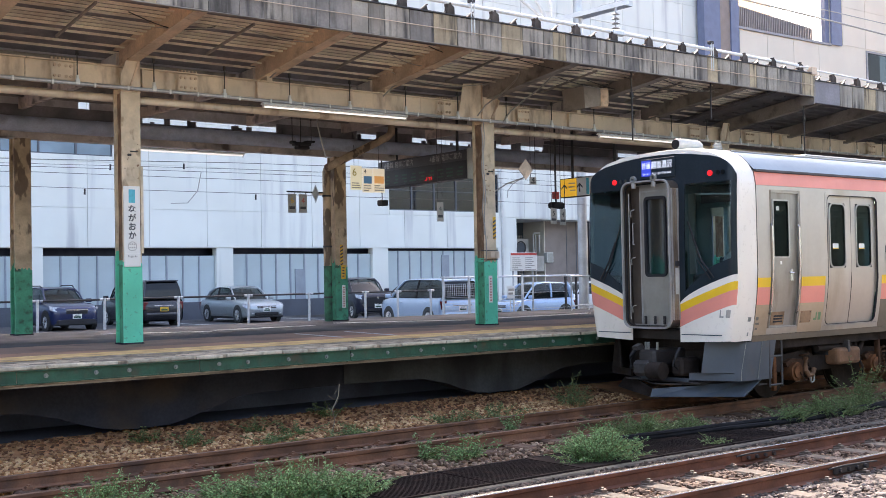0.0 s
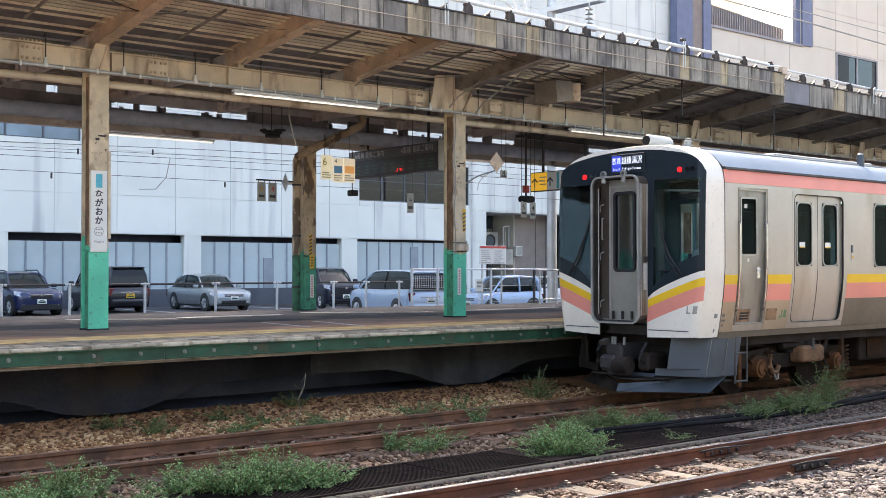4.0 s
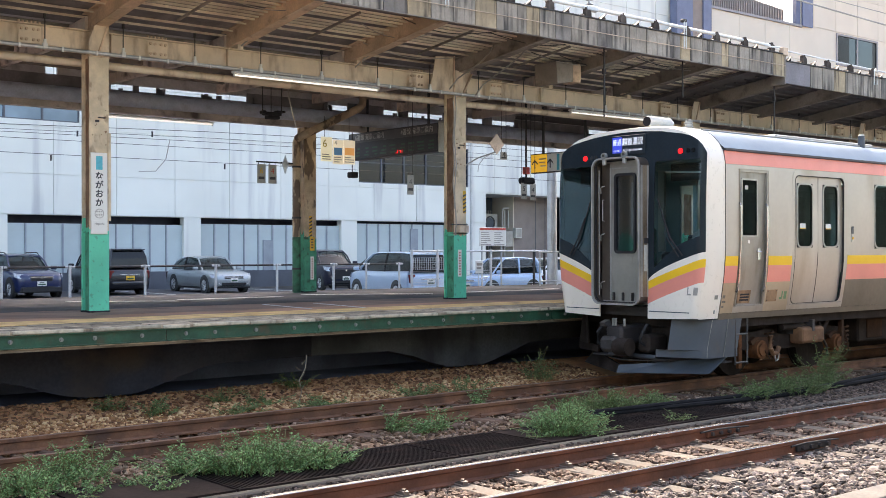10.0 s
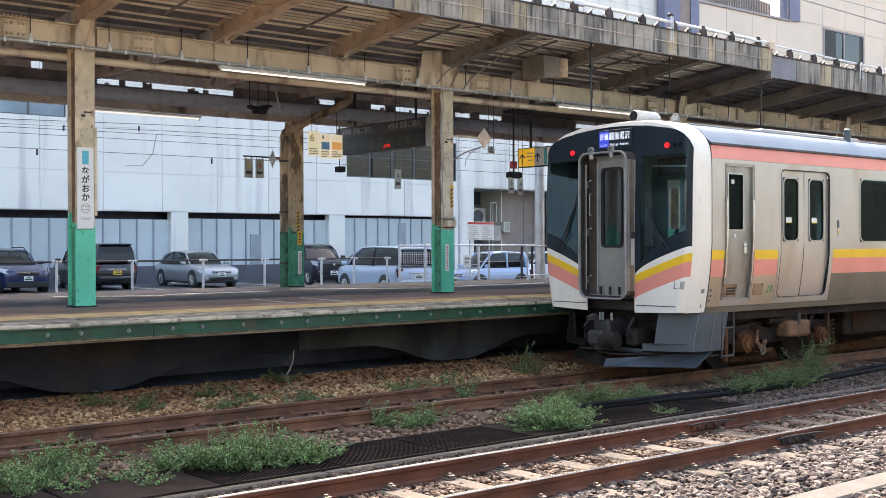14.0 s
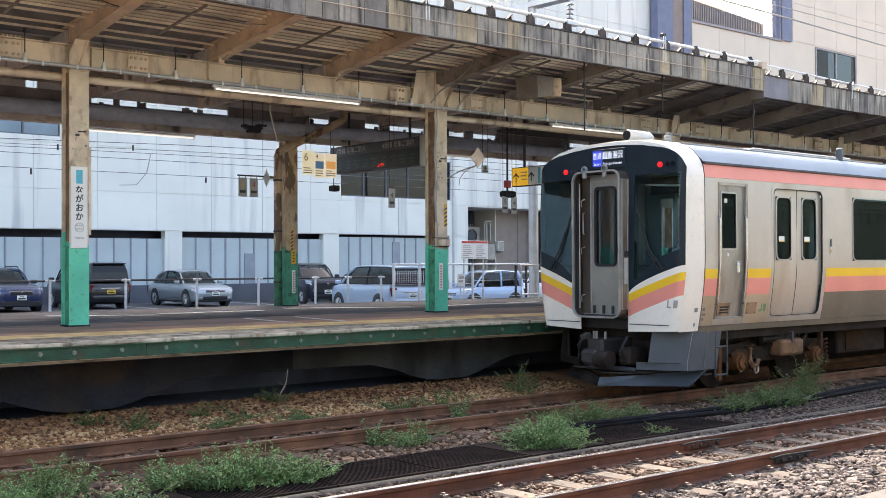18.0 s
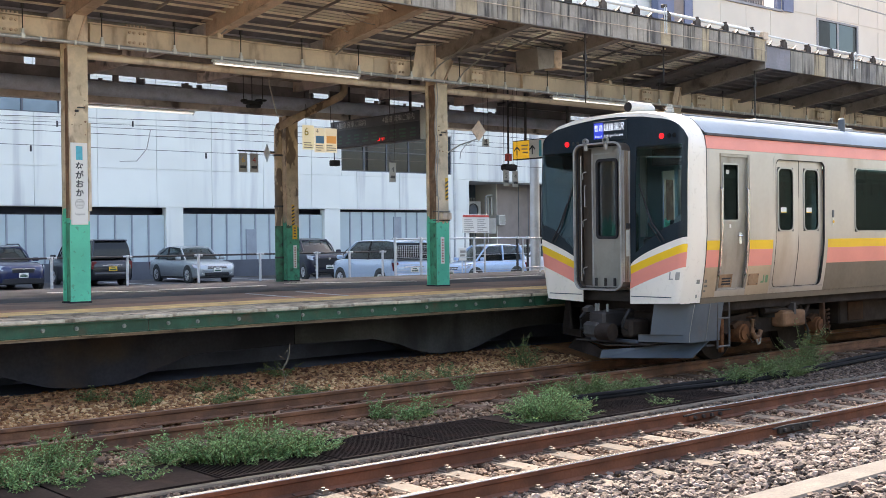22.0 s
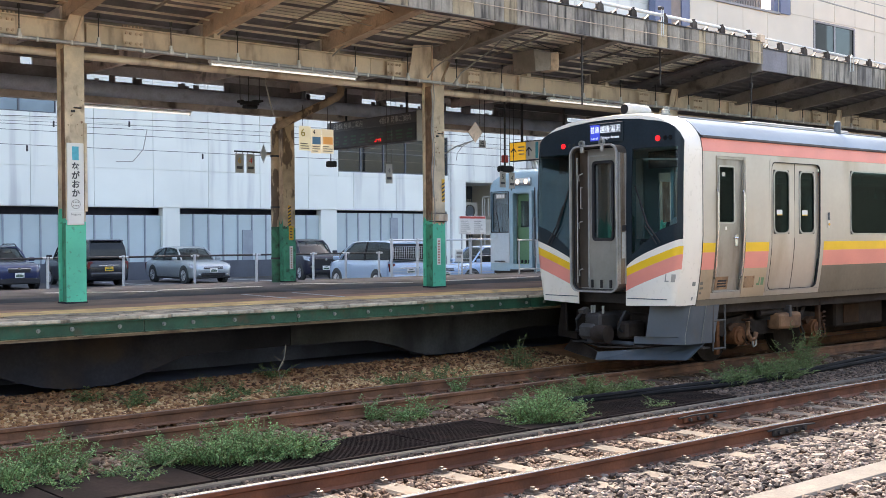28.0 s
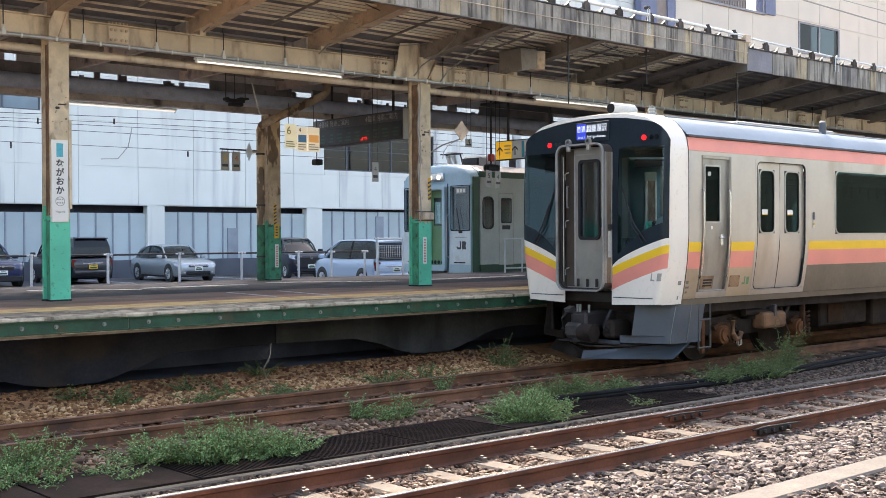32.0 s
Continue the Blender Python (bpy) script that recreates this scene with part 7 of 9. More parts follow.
for k in range(50):
    x = 61.5 + k * 0.2
    part("louvre", B(x, x + 0.07, 1.12, 1.2, 17.66, 19.5 - 0.0645 * (x - 61.45)), M["louver"], bb)
part("equipment", B(67.5, 69.5, 0.6, 0.9, 17.66, 17.9, bev=0.05), M["plate_grey"], bb)
part("upper_frame", B(71.4, 71.9, 0.1, 0.4, 17.66, 22), M["wall_blue"], bb)
part("void", B(61.45, 71.9, 5.0, 5.1, 17.6, 22), M["wall_beige"], bb)
h0 = holes2[0]
wf = part("window", ring(bmesh.new(), rrect(*h0, 0.01, 1), rrect(h0[0] + 0.18, h0[1] - 0.18, h0[2] + 0.14, h0[3] - 0.14, 0.01, 1), "y", -0.02, 0.15), M["louver"], bb)
part("mullion", B((h0[0] + h0[1]) / 2 - 0.1, (h0[0] + h0[1]) / 2 + 0.1, 0.0, 0.12, h0[2], h0[3]), M["louver"], wf)
part("pane", B(h0[0], h0[1], 0.06, 0.08, h0[2], h0[3]), M["win_glass"], wf)
part("room_wall", B(h0[0] - 1, h0[1] + 1, 3, 3.1, h0[2] - 1, h0[3] + 1), M["room_blue"], bb)
for k in range(16):
    x, x1 = 61.6 + k * 2.95, 61.6 + (k + 1) * 2.95
    for c, d in ((0.0, 13.6), (13.6, 15.2), (15.2, 17.45), (17.75, 20.5), (20.5, 33)):
        if c > 15 and c < 17 and x1 > h0[0] - 0.1 and x < h0[1] + 0.1:
            continue
        if c > 17 and x < 73.2:
            continue
        part("cladding_panel", B(x + 0.02, x1 - 0.02, 0.01, 0.048, c + 0.015, d - 0.015), M["wall_beige"], bb)

# ---- cars ----


def car(label, L, W, H, paint, m, shape, plate=None, name="car", category="car", mid_mat=None, rear_pillar=0.06):
    """A car in its own space: nose towards -X, wheels on z = 0."""
    t = thing(name, label, category, m, group="parked cars")
    hood, wind0, wind1, rear1, rear0, belt = shape     # hood height, foot and head of windscreen, head and foot of rear window, belt height
    h = W / 2
    fwx, rwx = 0.18 * L, 0.80 * L
    # lower body: smooth sections along the length
    st = [(0.0, 0.46, hood - 0.30, 0.66), (0.03, 0.34, hood - 0.20, 0.76), (0.09, 0.27, hood - 0.13, 0.85), (0.2, 0.23, hood - 0.08, 0.925), (0.4, 0.20, hood - 0.04, 0.97), (0.7, 0.19, hood, 0.99),
          (max(0.85, wind0), 0.19, belt, 1.0), (L * 0.45, 0.19, belt + 0.005, 1.0), (L * 0.65, 0.19, belt + 0.015, 1.0), (rear0 - 0.1, 0.2, belt + 0.02, 0.995), (L - 0.35, 0.21, belt - 0.0, 0.98), (L - 0.18, 0.24, belt - 0.03, 0.95), (L - 0.07, 0.30, belt - 0.09, 0.90), (L - 0.01, 0.42, belt - 0.22, 0.82)]
    rings = []
    for x, b, z, k in st:
        w = h * k
        d = z - b
        half = [(0.90 * w, b), (0.97 * w, b + 0.10 * d), (w * 0.985, b + 0.30 * d), (w, b + 0.55 * d), (w * 0.99, b + 0.74 * d), (w * 0.955, b + 0.90 * d), (w * 0.88, z - 0.012), (w * 0.6, z + 0.012)]
        rings.append([(x, -y, q) for y, q in half] + [(x, y, q) for y, q in reversed(half)])
    part("body", loft(bmesh.new(), rings), paint, t, smooth=50)
    zr = H
    core = bmesh.new()
    loft(core, [[(wind0 + 0.45, -h * 0.78, belt - 0.02), (rear0 - 0.25, -h * 0.78, belt - 0.02), (rear0 - 0.25, h * 0.78, belt - 0.02), (wind0 + 0.45, h * 0.78, belt - 0.02)],
                [(wind1 + 0.35, -h * 0.66, belt + (zr - belt) * 0.5), (rear1 - 0.2, -h * 0.66, belt + (zr - belt) * 0.5), (rear1 - 0.2, h * 0.66, belt + (zr - belt) * 0.5), (wind1 + 0.35, h * 0.66, belt + (zr - belt) * 0.5)]])
    part("cabin_core", core, M["car_inside"], t)
    # glass with a little bow, and the roof shell over it
    gh = bmesh.new()
    lev = []
    for q in (0.0, 0.35, 0.7, 1.0):
        z = belt - 0.01 + (zr - 0.055 - belt) * q
        a, b = wind0 + (wind1 - wind0) * q, rear0 + (rear1 - rear0) * q ** 1.3
        w = h * (0.90 - 0.155 * q ** 1.4)
        lev.append([(a + 0.05, -w * 0.86, z), ((a + b) / 2, -w, z), (b - 0.04, -w * 0.90, z), (b, -w * 0.5, z), (b + 0.02, 0, z), (b, w * 0.5, z), (b - 0.04, w * 0.90, z), ((a + b) / 2, w, z), (a + 0.05, w * 0.86, z), (a - 0.03, w * 0.5, z), (a - 0.06, 0, z), (a - 0.03, -w * 0.5, z)])
    loft(gh, lev)
    gl = part("glasshouse", gh, M["car_glass"], t, "dark tinted windows", smooth=40)
    gl.visible_shadow = False
    rf = bmesh.new()
    rr_ = []
    for x, dz, k in ((wind1 - 0.06, -0.075, 0.70), (wind1 + 0.12, -0.03, 0.735), (wind1 + 0.45, -0.005, 0.75), ((wind1 + rear1) / 2, 0.0, 0.755), (rear1 - 0.4, -0.012, 0.75), (rear1 - 0.12, -0.035, 0.735), (rear1 + 0.05, -0.075, 0.70)):
        w = h * k
        rr_.append([(x, -w, zr + dz - 0.05), (x, -w * 0.94, zr + dz - 0.018), (x, -w * 0.5, zr + dz), (x, w * 0.5, zr + dz), (x, w * 0.94, zr + dz - 0.018), (x, w, zr + dz - 0.05)])
    part("roof", loft(rf, rr_), paint, t, smooth=50)
    for s in (-1, 1):
        part("pillar", tube(bmesh.new(), [(wind0 + 0.02, s * h * 0.80, belt - 0.02), ((wind0 + wind1) / 2 + 0.03, s * h * 0.755, (belt + zr) / 2 + 0.02), (wind1 + 0.03, s * h * 0.655, zr - 0.07)], 0.035, 6), paint, t, smooth=50)
        part("pillar", tube(bmesh.new(), [(rear0 - 0.04, s * h * 0.83, belt - 0.02), ((rear0 + rear1) / 2 + 0.02, s * h * 0.775, (belt + zr) / 2 + 0.03), (rear1 - 0.03, s * h * 0.69, zr - 0.07)], rear_pillar, 8), paint, t, smooth=50)
        mid = (wind0 + rear0) / 2 + 0.1
        part("pillar", tube(bmesh.new(), [(mid, s * h * 0.895, belt - 0.02), (mid + 0.02, s * h * 0.84, (belt + zr) / 2), (mid + 0.05, s * h * 0.74, zr - 0.06)], 0.03 if mid_mat is None else 0.045, 6), mid_mat or M["rubber"], t)
        part("belt_trim", tube(bmesh.new(), [(wind0 + 0.1, s * h * 0.905, belt + 0.012), ((wind0 + rear0) / 2, s * h * 0.93, belt + 0.02), (rear0 - 0.15, s * h * 0.905, belt + 0.03)], 0.012, 6), M["rubber"], t)
        mr = part("mirror", box(bmesh.new(), wind0 + 0.12, wind0 + 0.24, min(s * h * 0.95, s * (h + 0.17)), max(s * h * 0.95, s * (h + 0.17)), belt - 0.0, belt + 0.14, 0.035, 2), paint, t, smooth=50)
        hl = bmesh.new()
        loft(hl, [[(0.035, s * h * 0.48, hood - 0.29), (0.075, s * h * 0.48, hood - 0.17), (0.16, s * h * 0.80, hood - 0.12), (0.40, s * h * 0.955, hood - 0.075), (0.30, s * h * 0.975, hood - 0.22), (0.10, s * h * 0.80, hood - 0.29)],
                  [(0.0, s * h * 0.48, hood - 0.28), (0.045, s * h * 0.48, hood - 0.165), (0.13, s * h * 0.81, hood - 0.11), (0.40, s * h * 0.985, hood - 0.07), (0.28, s * h * 1.0, hood - 0.22), (0.065, s * h * 0.82, hood - 0.285)]])
        part("head_lamp", hl, M["lamp_clear"], t, "clear headlight")
        part("tail_lamp", box(bmesh.new(), L - 0.20, L - 0.035, min(s * h * 0.70, s * h * 0.93), max(s * h * 0.70, s * h * 0.93), belt - 0.40, belt - 0.10, 0.02), M["tail_red"], t)
        part("fog_lamp", C((0.02, s * h * 0.66, 0.40), (0.06, s * h * 0.66, 0.40), 0.05, 10), M["lamp_white"], t)
        part("sill_trim", box(bmesh.new(), fwx + 0.4, rwx - 0.4, min(s * h * 0.93, s * h * 0.985), max(s * h * 0.93, s * h * 0.985), 0.17, 0.25, 0.01), M["rubber"], t)
        for q in ((wind0 + 0.28), mid + 0.02):
            part("door_handle", box(bmesh.new(), q + 0.62, q + 0.80, min(s * h * 0.97, s * h * 1.012), max(s * h * 0.97, s * h * 1.012), belt - 0.17, belt - 0.14, 0.006), paint, t)
        for wx_ in (fwx, rwx):
            wh = bmesh.new()
            cyl(wh, (wx_, s * (h - 0.2), 0.315), (wx_, s * (h - 0.012), 0.315), 0.315, 24)
            cyl(wh, (wx_, s * (h - 0.012), 0.315), (wx_, s * (h + 0.004), 0.315), 0.315, 24, 0.28)
            w = part("wheel", wh, M["rubber"], t, smooth=40)
            part("wheel_arch", C((wx_, s * (h - 0.15), 0.35), (wx_, s * (h + 0.0015), 0.35), 0.375, 24), M["car_inside"], t)
            rim = bmesh.new()
            cyl(rim, (wx_, s * (h + 0.0), 0.315), (wx_, s * (h + 0.008), 0.315), 0.215, 20)
            part("rim", rim, M["zinc"], w, smooth=40)
            hub = bmesh.new()
            cyl(hub, (wx_, s * (h + 0.004), 0.315), (wx_, s * (h + 0.022), 0.315), 0.05, 10)
            for k in range(7):
                a = k * 0.8976
                cyl(hub, (wx_, s * (h + 0.012), 0.315), (wx_ + 0.20 * math.cos(a), s * (h + 0.008), 0.315 + 0.20 * math.sin(a)), 0.024, 6)
            part("spoke_wheel", hub, M["chrome"], w)
    part("grille", box(bmesh.new(), 0.0, 0.07, -h * 0.46, h * 0.46, hood - 0.30, hood - 0.19, 0.012), M["dark_steel"], t)
    part("grille_bar", box(bmesh.new(), -0.012, 0.05, -h * 0.46, h * 0.46, hood - 0.25, hood - 0.215, 0.006), M["chrome"], t)
    part("badge", C((-0.016, 0, hood - 0.23), (0.0, 0, hood - 0.23), 0.05, 14), M["chrome"], t)
    part("intake", box(bmesh.new(), -0.006, 0.06, -h * 0.58, h * 0.58, 0.30, 0.42, 0.02), M["rubber"], t)
    part("front_lip", box(bmesh.new(), 0.03, 0.3, -h * 0.84, h * 0.84, 0.20, 0.28, 0.03), M["rubber"], t)
    part("rear_bumper", box(bmesh.new(), L - 0.12, L + 0.02, -h * 0.82, h * 0.82, 0.34, 0.54, 0.05, 2), paint, t, smooth=50)
    part("tailgate_trim", box(bmesh.new(), L - 0.05, L - 0.0, -h * 0.45, h * 0.45, belt - 0.28, belt - 0.24, 0.008), M["chrome"], t)
    pc = plate or M["sign_white"]
    for x0, x1 in ((-0.026, -0.018), (L + 0.021, L + 0.029)):
        zz = 0.44 if x0 < 0 else 0.58
        pl = part("number_plate", B(x0, x1, -0.165, 0.165, zz, zz + 0.165), pc, t)
        xx = x0 - 0.002 if x0 < 0 else x1
        part("bar", B(xx, xx + 0.002, -0.13, 0.13, zz + 0.025, zz + 0.085), M["dmu_green"], pl)
        part("bar", B(xx, xx + 0.002, -0.08, 0.08, zz + 0.11, zz + 0.135), M["dmu_green"], pl)
    return t


def paint(name, c, metal=0.3, coat=0.8):
    return surf(name, c, 0.3, metal, var=0.03, scale=1, fine=60, bump=0.0, coat=coat, spec=0.25 if coat < 0.5 else 0.5, speck=0.0)


PV = paint("car_ice_blue", (0.50, 0.63, 0.78))
PB, PK, PS, PD, PL, PW = (paint("car_blue", (0.007, 0.018, 0.075), 0.1, 0.9), paint("car_black", (0.006, 0.007, 0.012), 0.0, 0.8), paint("car_silver_blue", (0.40, 0.44, 0.46), 0.5), paint("car_dark", (0.016, 0.018, 0.034), 0.0, 0.4), paint("car_pale_blue", (0.42, 0.58, 0.80)), paint("car_white", (0.75, 0.76, 0.78), 0.0))
SEDAN = (0.86, 1.35, 2.05, 3.45, 4.25, 0.92)
SUV = (0.98, 1.15, 1.85, 3.5, 4.1, 1.0)
VAN = (1.02, 0.70, 1.55, 4.15, 4.32, 1.02)
KEI = (0.92, 0.70, 1.40, 2.95, 3.2, 0.95)
suv = car("dark blue compact SUV parked nose-out behind the fence", 4.3, 1.77, 1.60, PB, pose(15.3, 40.7, Z_LOT, 0, 0, 90), SUV)
car("dark grey-blue car parked nose-out behind the fence", 4.2, 1.72, 1.5, PD, pose(11.35, 40.7, Z_LOT, 0, 0, 90), (0.95, 1.15, 1.8, 3.6, 4.1, 0.98))
mpv = car("black minivan parked tail-out behind the fence", 4.7, 1.72, 1.78, PK, pose(19.0, 45.8, Z_LOT, 0, 0, -92), (1.05, 0.8, 1.5, 4.4, 4.6, 1.05), M["sign_yellow"], "minivan", "minivan")
car("silver-blue sedan parked nose-out in a bay", 4.77, 1.80, 1.48, PS, pose(22.95, 40.5, Z_LOT, 0, 0, 87), SEDAN)
nav = car("tall dark navy wagon parked at an angle with a black grille", 4.5, 1.78, 1.74, PD, pose(27.95, 39.9, Z_LOT, 0, 0, 77), (1.10, 1.15, 1.85, 3.9, 4.2, 1.10))
van = car("pale blue minivan parked tail-out behind the fence", 4.4, 1.7, 1.70, PV, pose(25.2, 34.7, Z_STRIP, 0, 0, -96), VAN, None, "minivan", "minivan")
car("black hatchback parked behind the minivan", 4.0, 1.7, 1.50, PK, pose(31.6, 44.2, Z_LOW, 0, 0, 20), (0.95, 1.0, 1.6, 3.5, 3.9, 0.95))
car("pale blue small hatchback parked lengthwise", 3.4, 1.48, 1.60, PL, pose(29.1, 33.4, Z_STRIP - 0.12, 0, 0, -2), KEI, mid_mat=PL, rear_pillar=0.11)
car("white car parked behind the small hatchback", 4.2, 1.68, 1.45, PW, pose(32.3, 34.6, Z_STRIP, 0, 0, -3), SEDAN)
part("grille", box(bmesh.new(), -0.010, 0.08, -0.40, 0.40, 0.60, 0.71, 0.02), M["rubber"], suv, "black front grille")
part("bumper_cladding", box(bmesh.new(), -0.014, 0.22, -0.72, 0.72, 0.20, 0.41, 0.04), M["rubber"], suv, "black plastic bumper cladding")
for s in (-1, 1):
    part("roof_rail", tube(bmesh.new(), [(1.95, s * 0.60, 1.57), (2.1, s * 0.61, 1.63), (3.2, s * 0.61, 1.63), (3.4, s * 0.60, 1.56)], 0.022, 6), M["rubber"], suv)
    part("wheel_cladding", C((0.774, s * 0.80, 0.35), (0.774, s * 0.892, 0.35), 0.41, 24), M["rubber"], suv)
part("spoiler", loft(bmesh.new(), [[(4.30, y, 1.72), (4.30, y, 1.775), (4.66, y, 1.75), (4.66, y, 1.715)] for y in (-0.60, 0.0, 0.60)]), PD, mpv, "dark roof spoiler")
part("rear_window", loft(bmesh.new(), [[(x - 0.03, -w, z), (x + 0.012, -w, z), (x + 0.035, 0, z), (x + 0.012, w, z), (x - 0.03, w, z)] for x, w, z in ((4.36, 0.72, 1.06), (4.31, 0.66, 1.36), (4.23, 0.60, 1.58))]), M["black_glass"], van, "black tailgate window")
for y0 in (-0.60, 0.0):
    part("grille_blade", P([(-0.03, 0.40), (0.02, 0.40), (0.02, 0.62), (-0.03, 0.62)], "y", -0.04, 0.04), M["chrome"], nav, at=Matrix.Translation((-0.01, y0 + 0.30, 0.14)) @ Matrix.Rotation(radians(40 if y0 < -0.1 else -40), 4, "X"))
part("grille", box(bmesh.new(), -0.014, 0.12, -0.62, 0.62, 0.46, 0.92, 0.04), M["rubber"], nav, "black front grille")
part("rear_window", loft(bmesh.new(), [[(x - 0.03, -w, z), (x + 0.012, -w, z), (x + 0.035, 0, z), (x + 0.012, w, z), (x - 0.03, w, z)] for x, w, z in ((4.62, 0.74, 1.06), (4.58, 0.69, 1.40), (4.50, 0.62, 1.70))]), M["black_glass"], mpv, "black tinted tailgate window")

# ---- fence before the car park ----
YFN = 28.6
fn = thing("fence", "white steel pipe fence along the car park", "fence", pose(0, YFN, Z_STRIP))
fx = [8.0, 9.75, 11.47, 13.52, 15.62, 17.60, 19.57, 20.77, 22.05]
for k, x in enumerate(fx):
    p = part("post", B(x - 0.03, x + 0.03, -0.03, 0.03, 0.0, 1.31, bev=0.01), M["fence_white"], fn)
    part("cap", C((x, 0, 1.28), (x, 0, 1.36), 0.042, 10), M["fence_white"], p)
    for s in (-1, 1):
        part("socket", C((x + s * 0.05, 0, 1.32), (x + s * 0.13, 0, 1.32), 0.031, 8), M["zinc"], p)
for a, b in zip(fx, fx[1:]):
    part("rail", C((a, 0, 1.32), (b, 0, 1.32), 0.026, 8), M["dark_steel"], fn)
f2 = thing("mesh_fence", "taller white pipe fence with wire mesh beside the minivan", "fence", pose(0, YFN - 0.2, Z_STRIP))
fx2 = [22.4, 23.45, 24.6, 25.75, 27.75, 28.25]
for k, x in enumerate(fx2):
    p = part("post", B(x - 0.035, x + 0.035, -0.035, 0.035, 0.0, 1.71, bev=0.01), M["fence_white"] if k < 4 else M["dark_steel"], f2)
    part("cap", C((x, 0, 1.68), (x, 0, 1.76), 0.05, 10), M["fence_white"], p)
part("top_rail", C((fx2[0] - 0.1, 0, 1.71), (fx2[-1] + 0.4, 0, 1.71), 0.03, 8), M["fence_white"], f2)
for i, (a, b) in enumerate(zip(fx2, fx2[1:])):
    g = bmesh.new()
    for k in range(1, 14 if i < 2 else 1):
        x = a + (b - a) * k / 14
        box(g, x - 0.005, x + 0.005, -0.005, 0.005, 1.12, 1.50)
    for k in range(6 if i < 2 else 0):
        box(g, a, b, -0.004, 0.004, 1.12 + k * 0.075, 1.129 + k * 0.075)
    for k in range(9 if i < 3 else 5):
        z = 0.35 + k * (0.09 if i < 3 else 0.27)
        box(g, a, b, -0.005, 0.005, z, z + 0.012)
    part("mesh", g, M["fence_white"], f2)

# ---- arriving railcar behind the platform ----
dmu = thing("diesel_railcar", "pale blue and grey diesel railcar with dark green corners", "train", pose(20.4, Y_FAR, 0))
DH = [(1.38, 1.0), (1.40, 1.2), (1.40, 3.30), (1.375, 3.50), (1.28, 3.66), (1.05, 3.78), (0.7, 3.86), (0.3, 3.90)]
dsec = [(-a, b) for a, b in DH] + [(a, b) for a, b in reversed(DH)]
part("nose_roof", loft(bmesh.new(), [[(x, y * k, 3.36 + (z - 3.36) * kz) for y, z in dsec if z > 3.25] for x, k, kz in ((-0.02, 0.985, 0.80), (0.03, 0.99, 0.90), (0.10, 0.998, 0.97), (0.25, 1.0, 1.0), (0.50, 1.0, 1.0))], caps=True), M["dmu_blue"], dmu, "pale blue roof dome", smooth=50)
dfront = holed(bmesh.new(), -1.36, 1.36, 1.0, 3.34, [(-1.31, -0.60, 2.14, 3.26), (-0.32, 0.32, 1.2, 3.2), (0.60, 1.31, 2.14, 3.26)], -0.02, 0.06)
part("front", dfront, M["dmu_blue"], dmu, "pale blue front", at=Matrix.Rotation(radians(90), 4, "Z"))
for s in (-1, 1):
    a, b = min(s * 0.58, s * 1.33), max(s * 0.58, s * 1.33)
    w = part("windscreen", B(0.0, 0.01, a, b, 2.12, 3.28), M["dmu_screen"], dmu)
    w.visible_shadow = False
    part("windscreen_seal", ring(bmesh.new(), rrect(a, b, 2.10, 3.30, 0.04), rrect(a + 0.018, b - 0.018, 2.135, 3.282, 0.03), "x", -0.055, -0.035), M["rubber"], w)
    part("wiper", C((-0.06, (a + b) / 2, 2.12), (-0.06, (a + b) / 2 + 0.12, 2.7), 0.012, 6), M["rubber"], w)
    part("blind", B(-0.012, -0.004, a + 0.19, b - 0.17, 3.09, 3.23), M["plate_grey"], w)
    for k in range(3):
        part("blind_text", B(-0.015, -0.0122, a + 0.215 + 0.12 * k, a + 0.30 + 0.12 * k, 3.115, 3.205), M["sign_white"], w)
    part("lower_panel", B(-0.047, -0.041, a - 0.01, b + 0.03, 1.22, 2.09), M["dmu_pale"], dmu, "paler panel below the windscreen")
    part("side", holed(bmesh.new(), 0.24, 19.5, 1.22, 3.50, [(0.34, 0.71, 2.165, 2.98), (1.03, 1.36, 2.33, 2.95)] + [(3.0 + k * 1.6, 4.3 + k * 1.6, 2.1, 3.1) for k in range(9)], s * 1.40 - 0.02, 0.04), M["dmu_side"], dmu, "grey-green side")
    part("corner", B(0.0, 0.24, s * 1.385 - 0.025, s * 1.385 + 0.025, 1.0, 3.52, bev=0.02), M["dmu_green"], dmu, "dark green corner")
    part("sole_band", B(0.24, 19.5, s * 1.395 - 0.025, s * 1.395 + 0.025, 0.9, 1.22), M["dmu_green"], dmu)
    part("eave_band", B(0.24, 19.5, s * 1.385 - 0.025, s * 1.385 + 0.025, 3.50, 3.66), M["dmu_green"], dmu)
    part("window_pane", B(0.45, 19, s * 1.385, s * 1.385 + 0.008, 2.08, 3.12), M["dmu_glass"], dmu).visible_shadow = False
part("window_rim", ring(bmesh.new(), rrect(0.315, 0.735, 2.14, 3.005, 0.16), rrect(0.35, 0.70, 2.175, 2.97, 0.13), "y", -1.43, -1.40), M["dark_steel"], dmu)
cdr = part("side_door", ring(bmesh.new(), rrect(0.91, 1.455, 1.20, 3.11, 0.02, 1), rrect(0.93, 1.435, 1.22, 3.09, 0.02, 1), "y", -1.428, -1.415), M["plate_grey"], dmu)
part("door_pane_rim", ring(bmesh.new(), rrect(1.005, 1.385, 2.305, 2.975, 0.03, 2), rrect(1.035, 1.355, 2.335, 2.945, 0.03, 2), "y", -1.43, -1.418), M["dark_steel"], cdr)
part("handle", B(1.04, 1.33, -1.43, -1.42, 2.14, 2.25), M["dark_steel"], cdr)
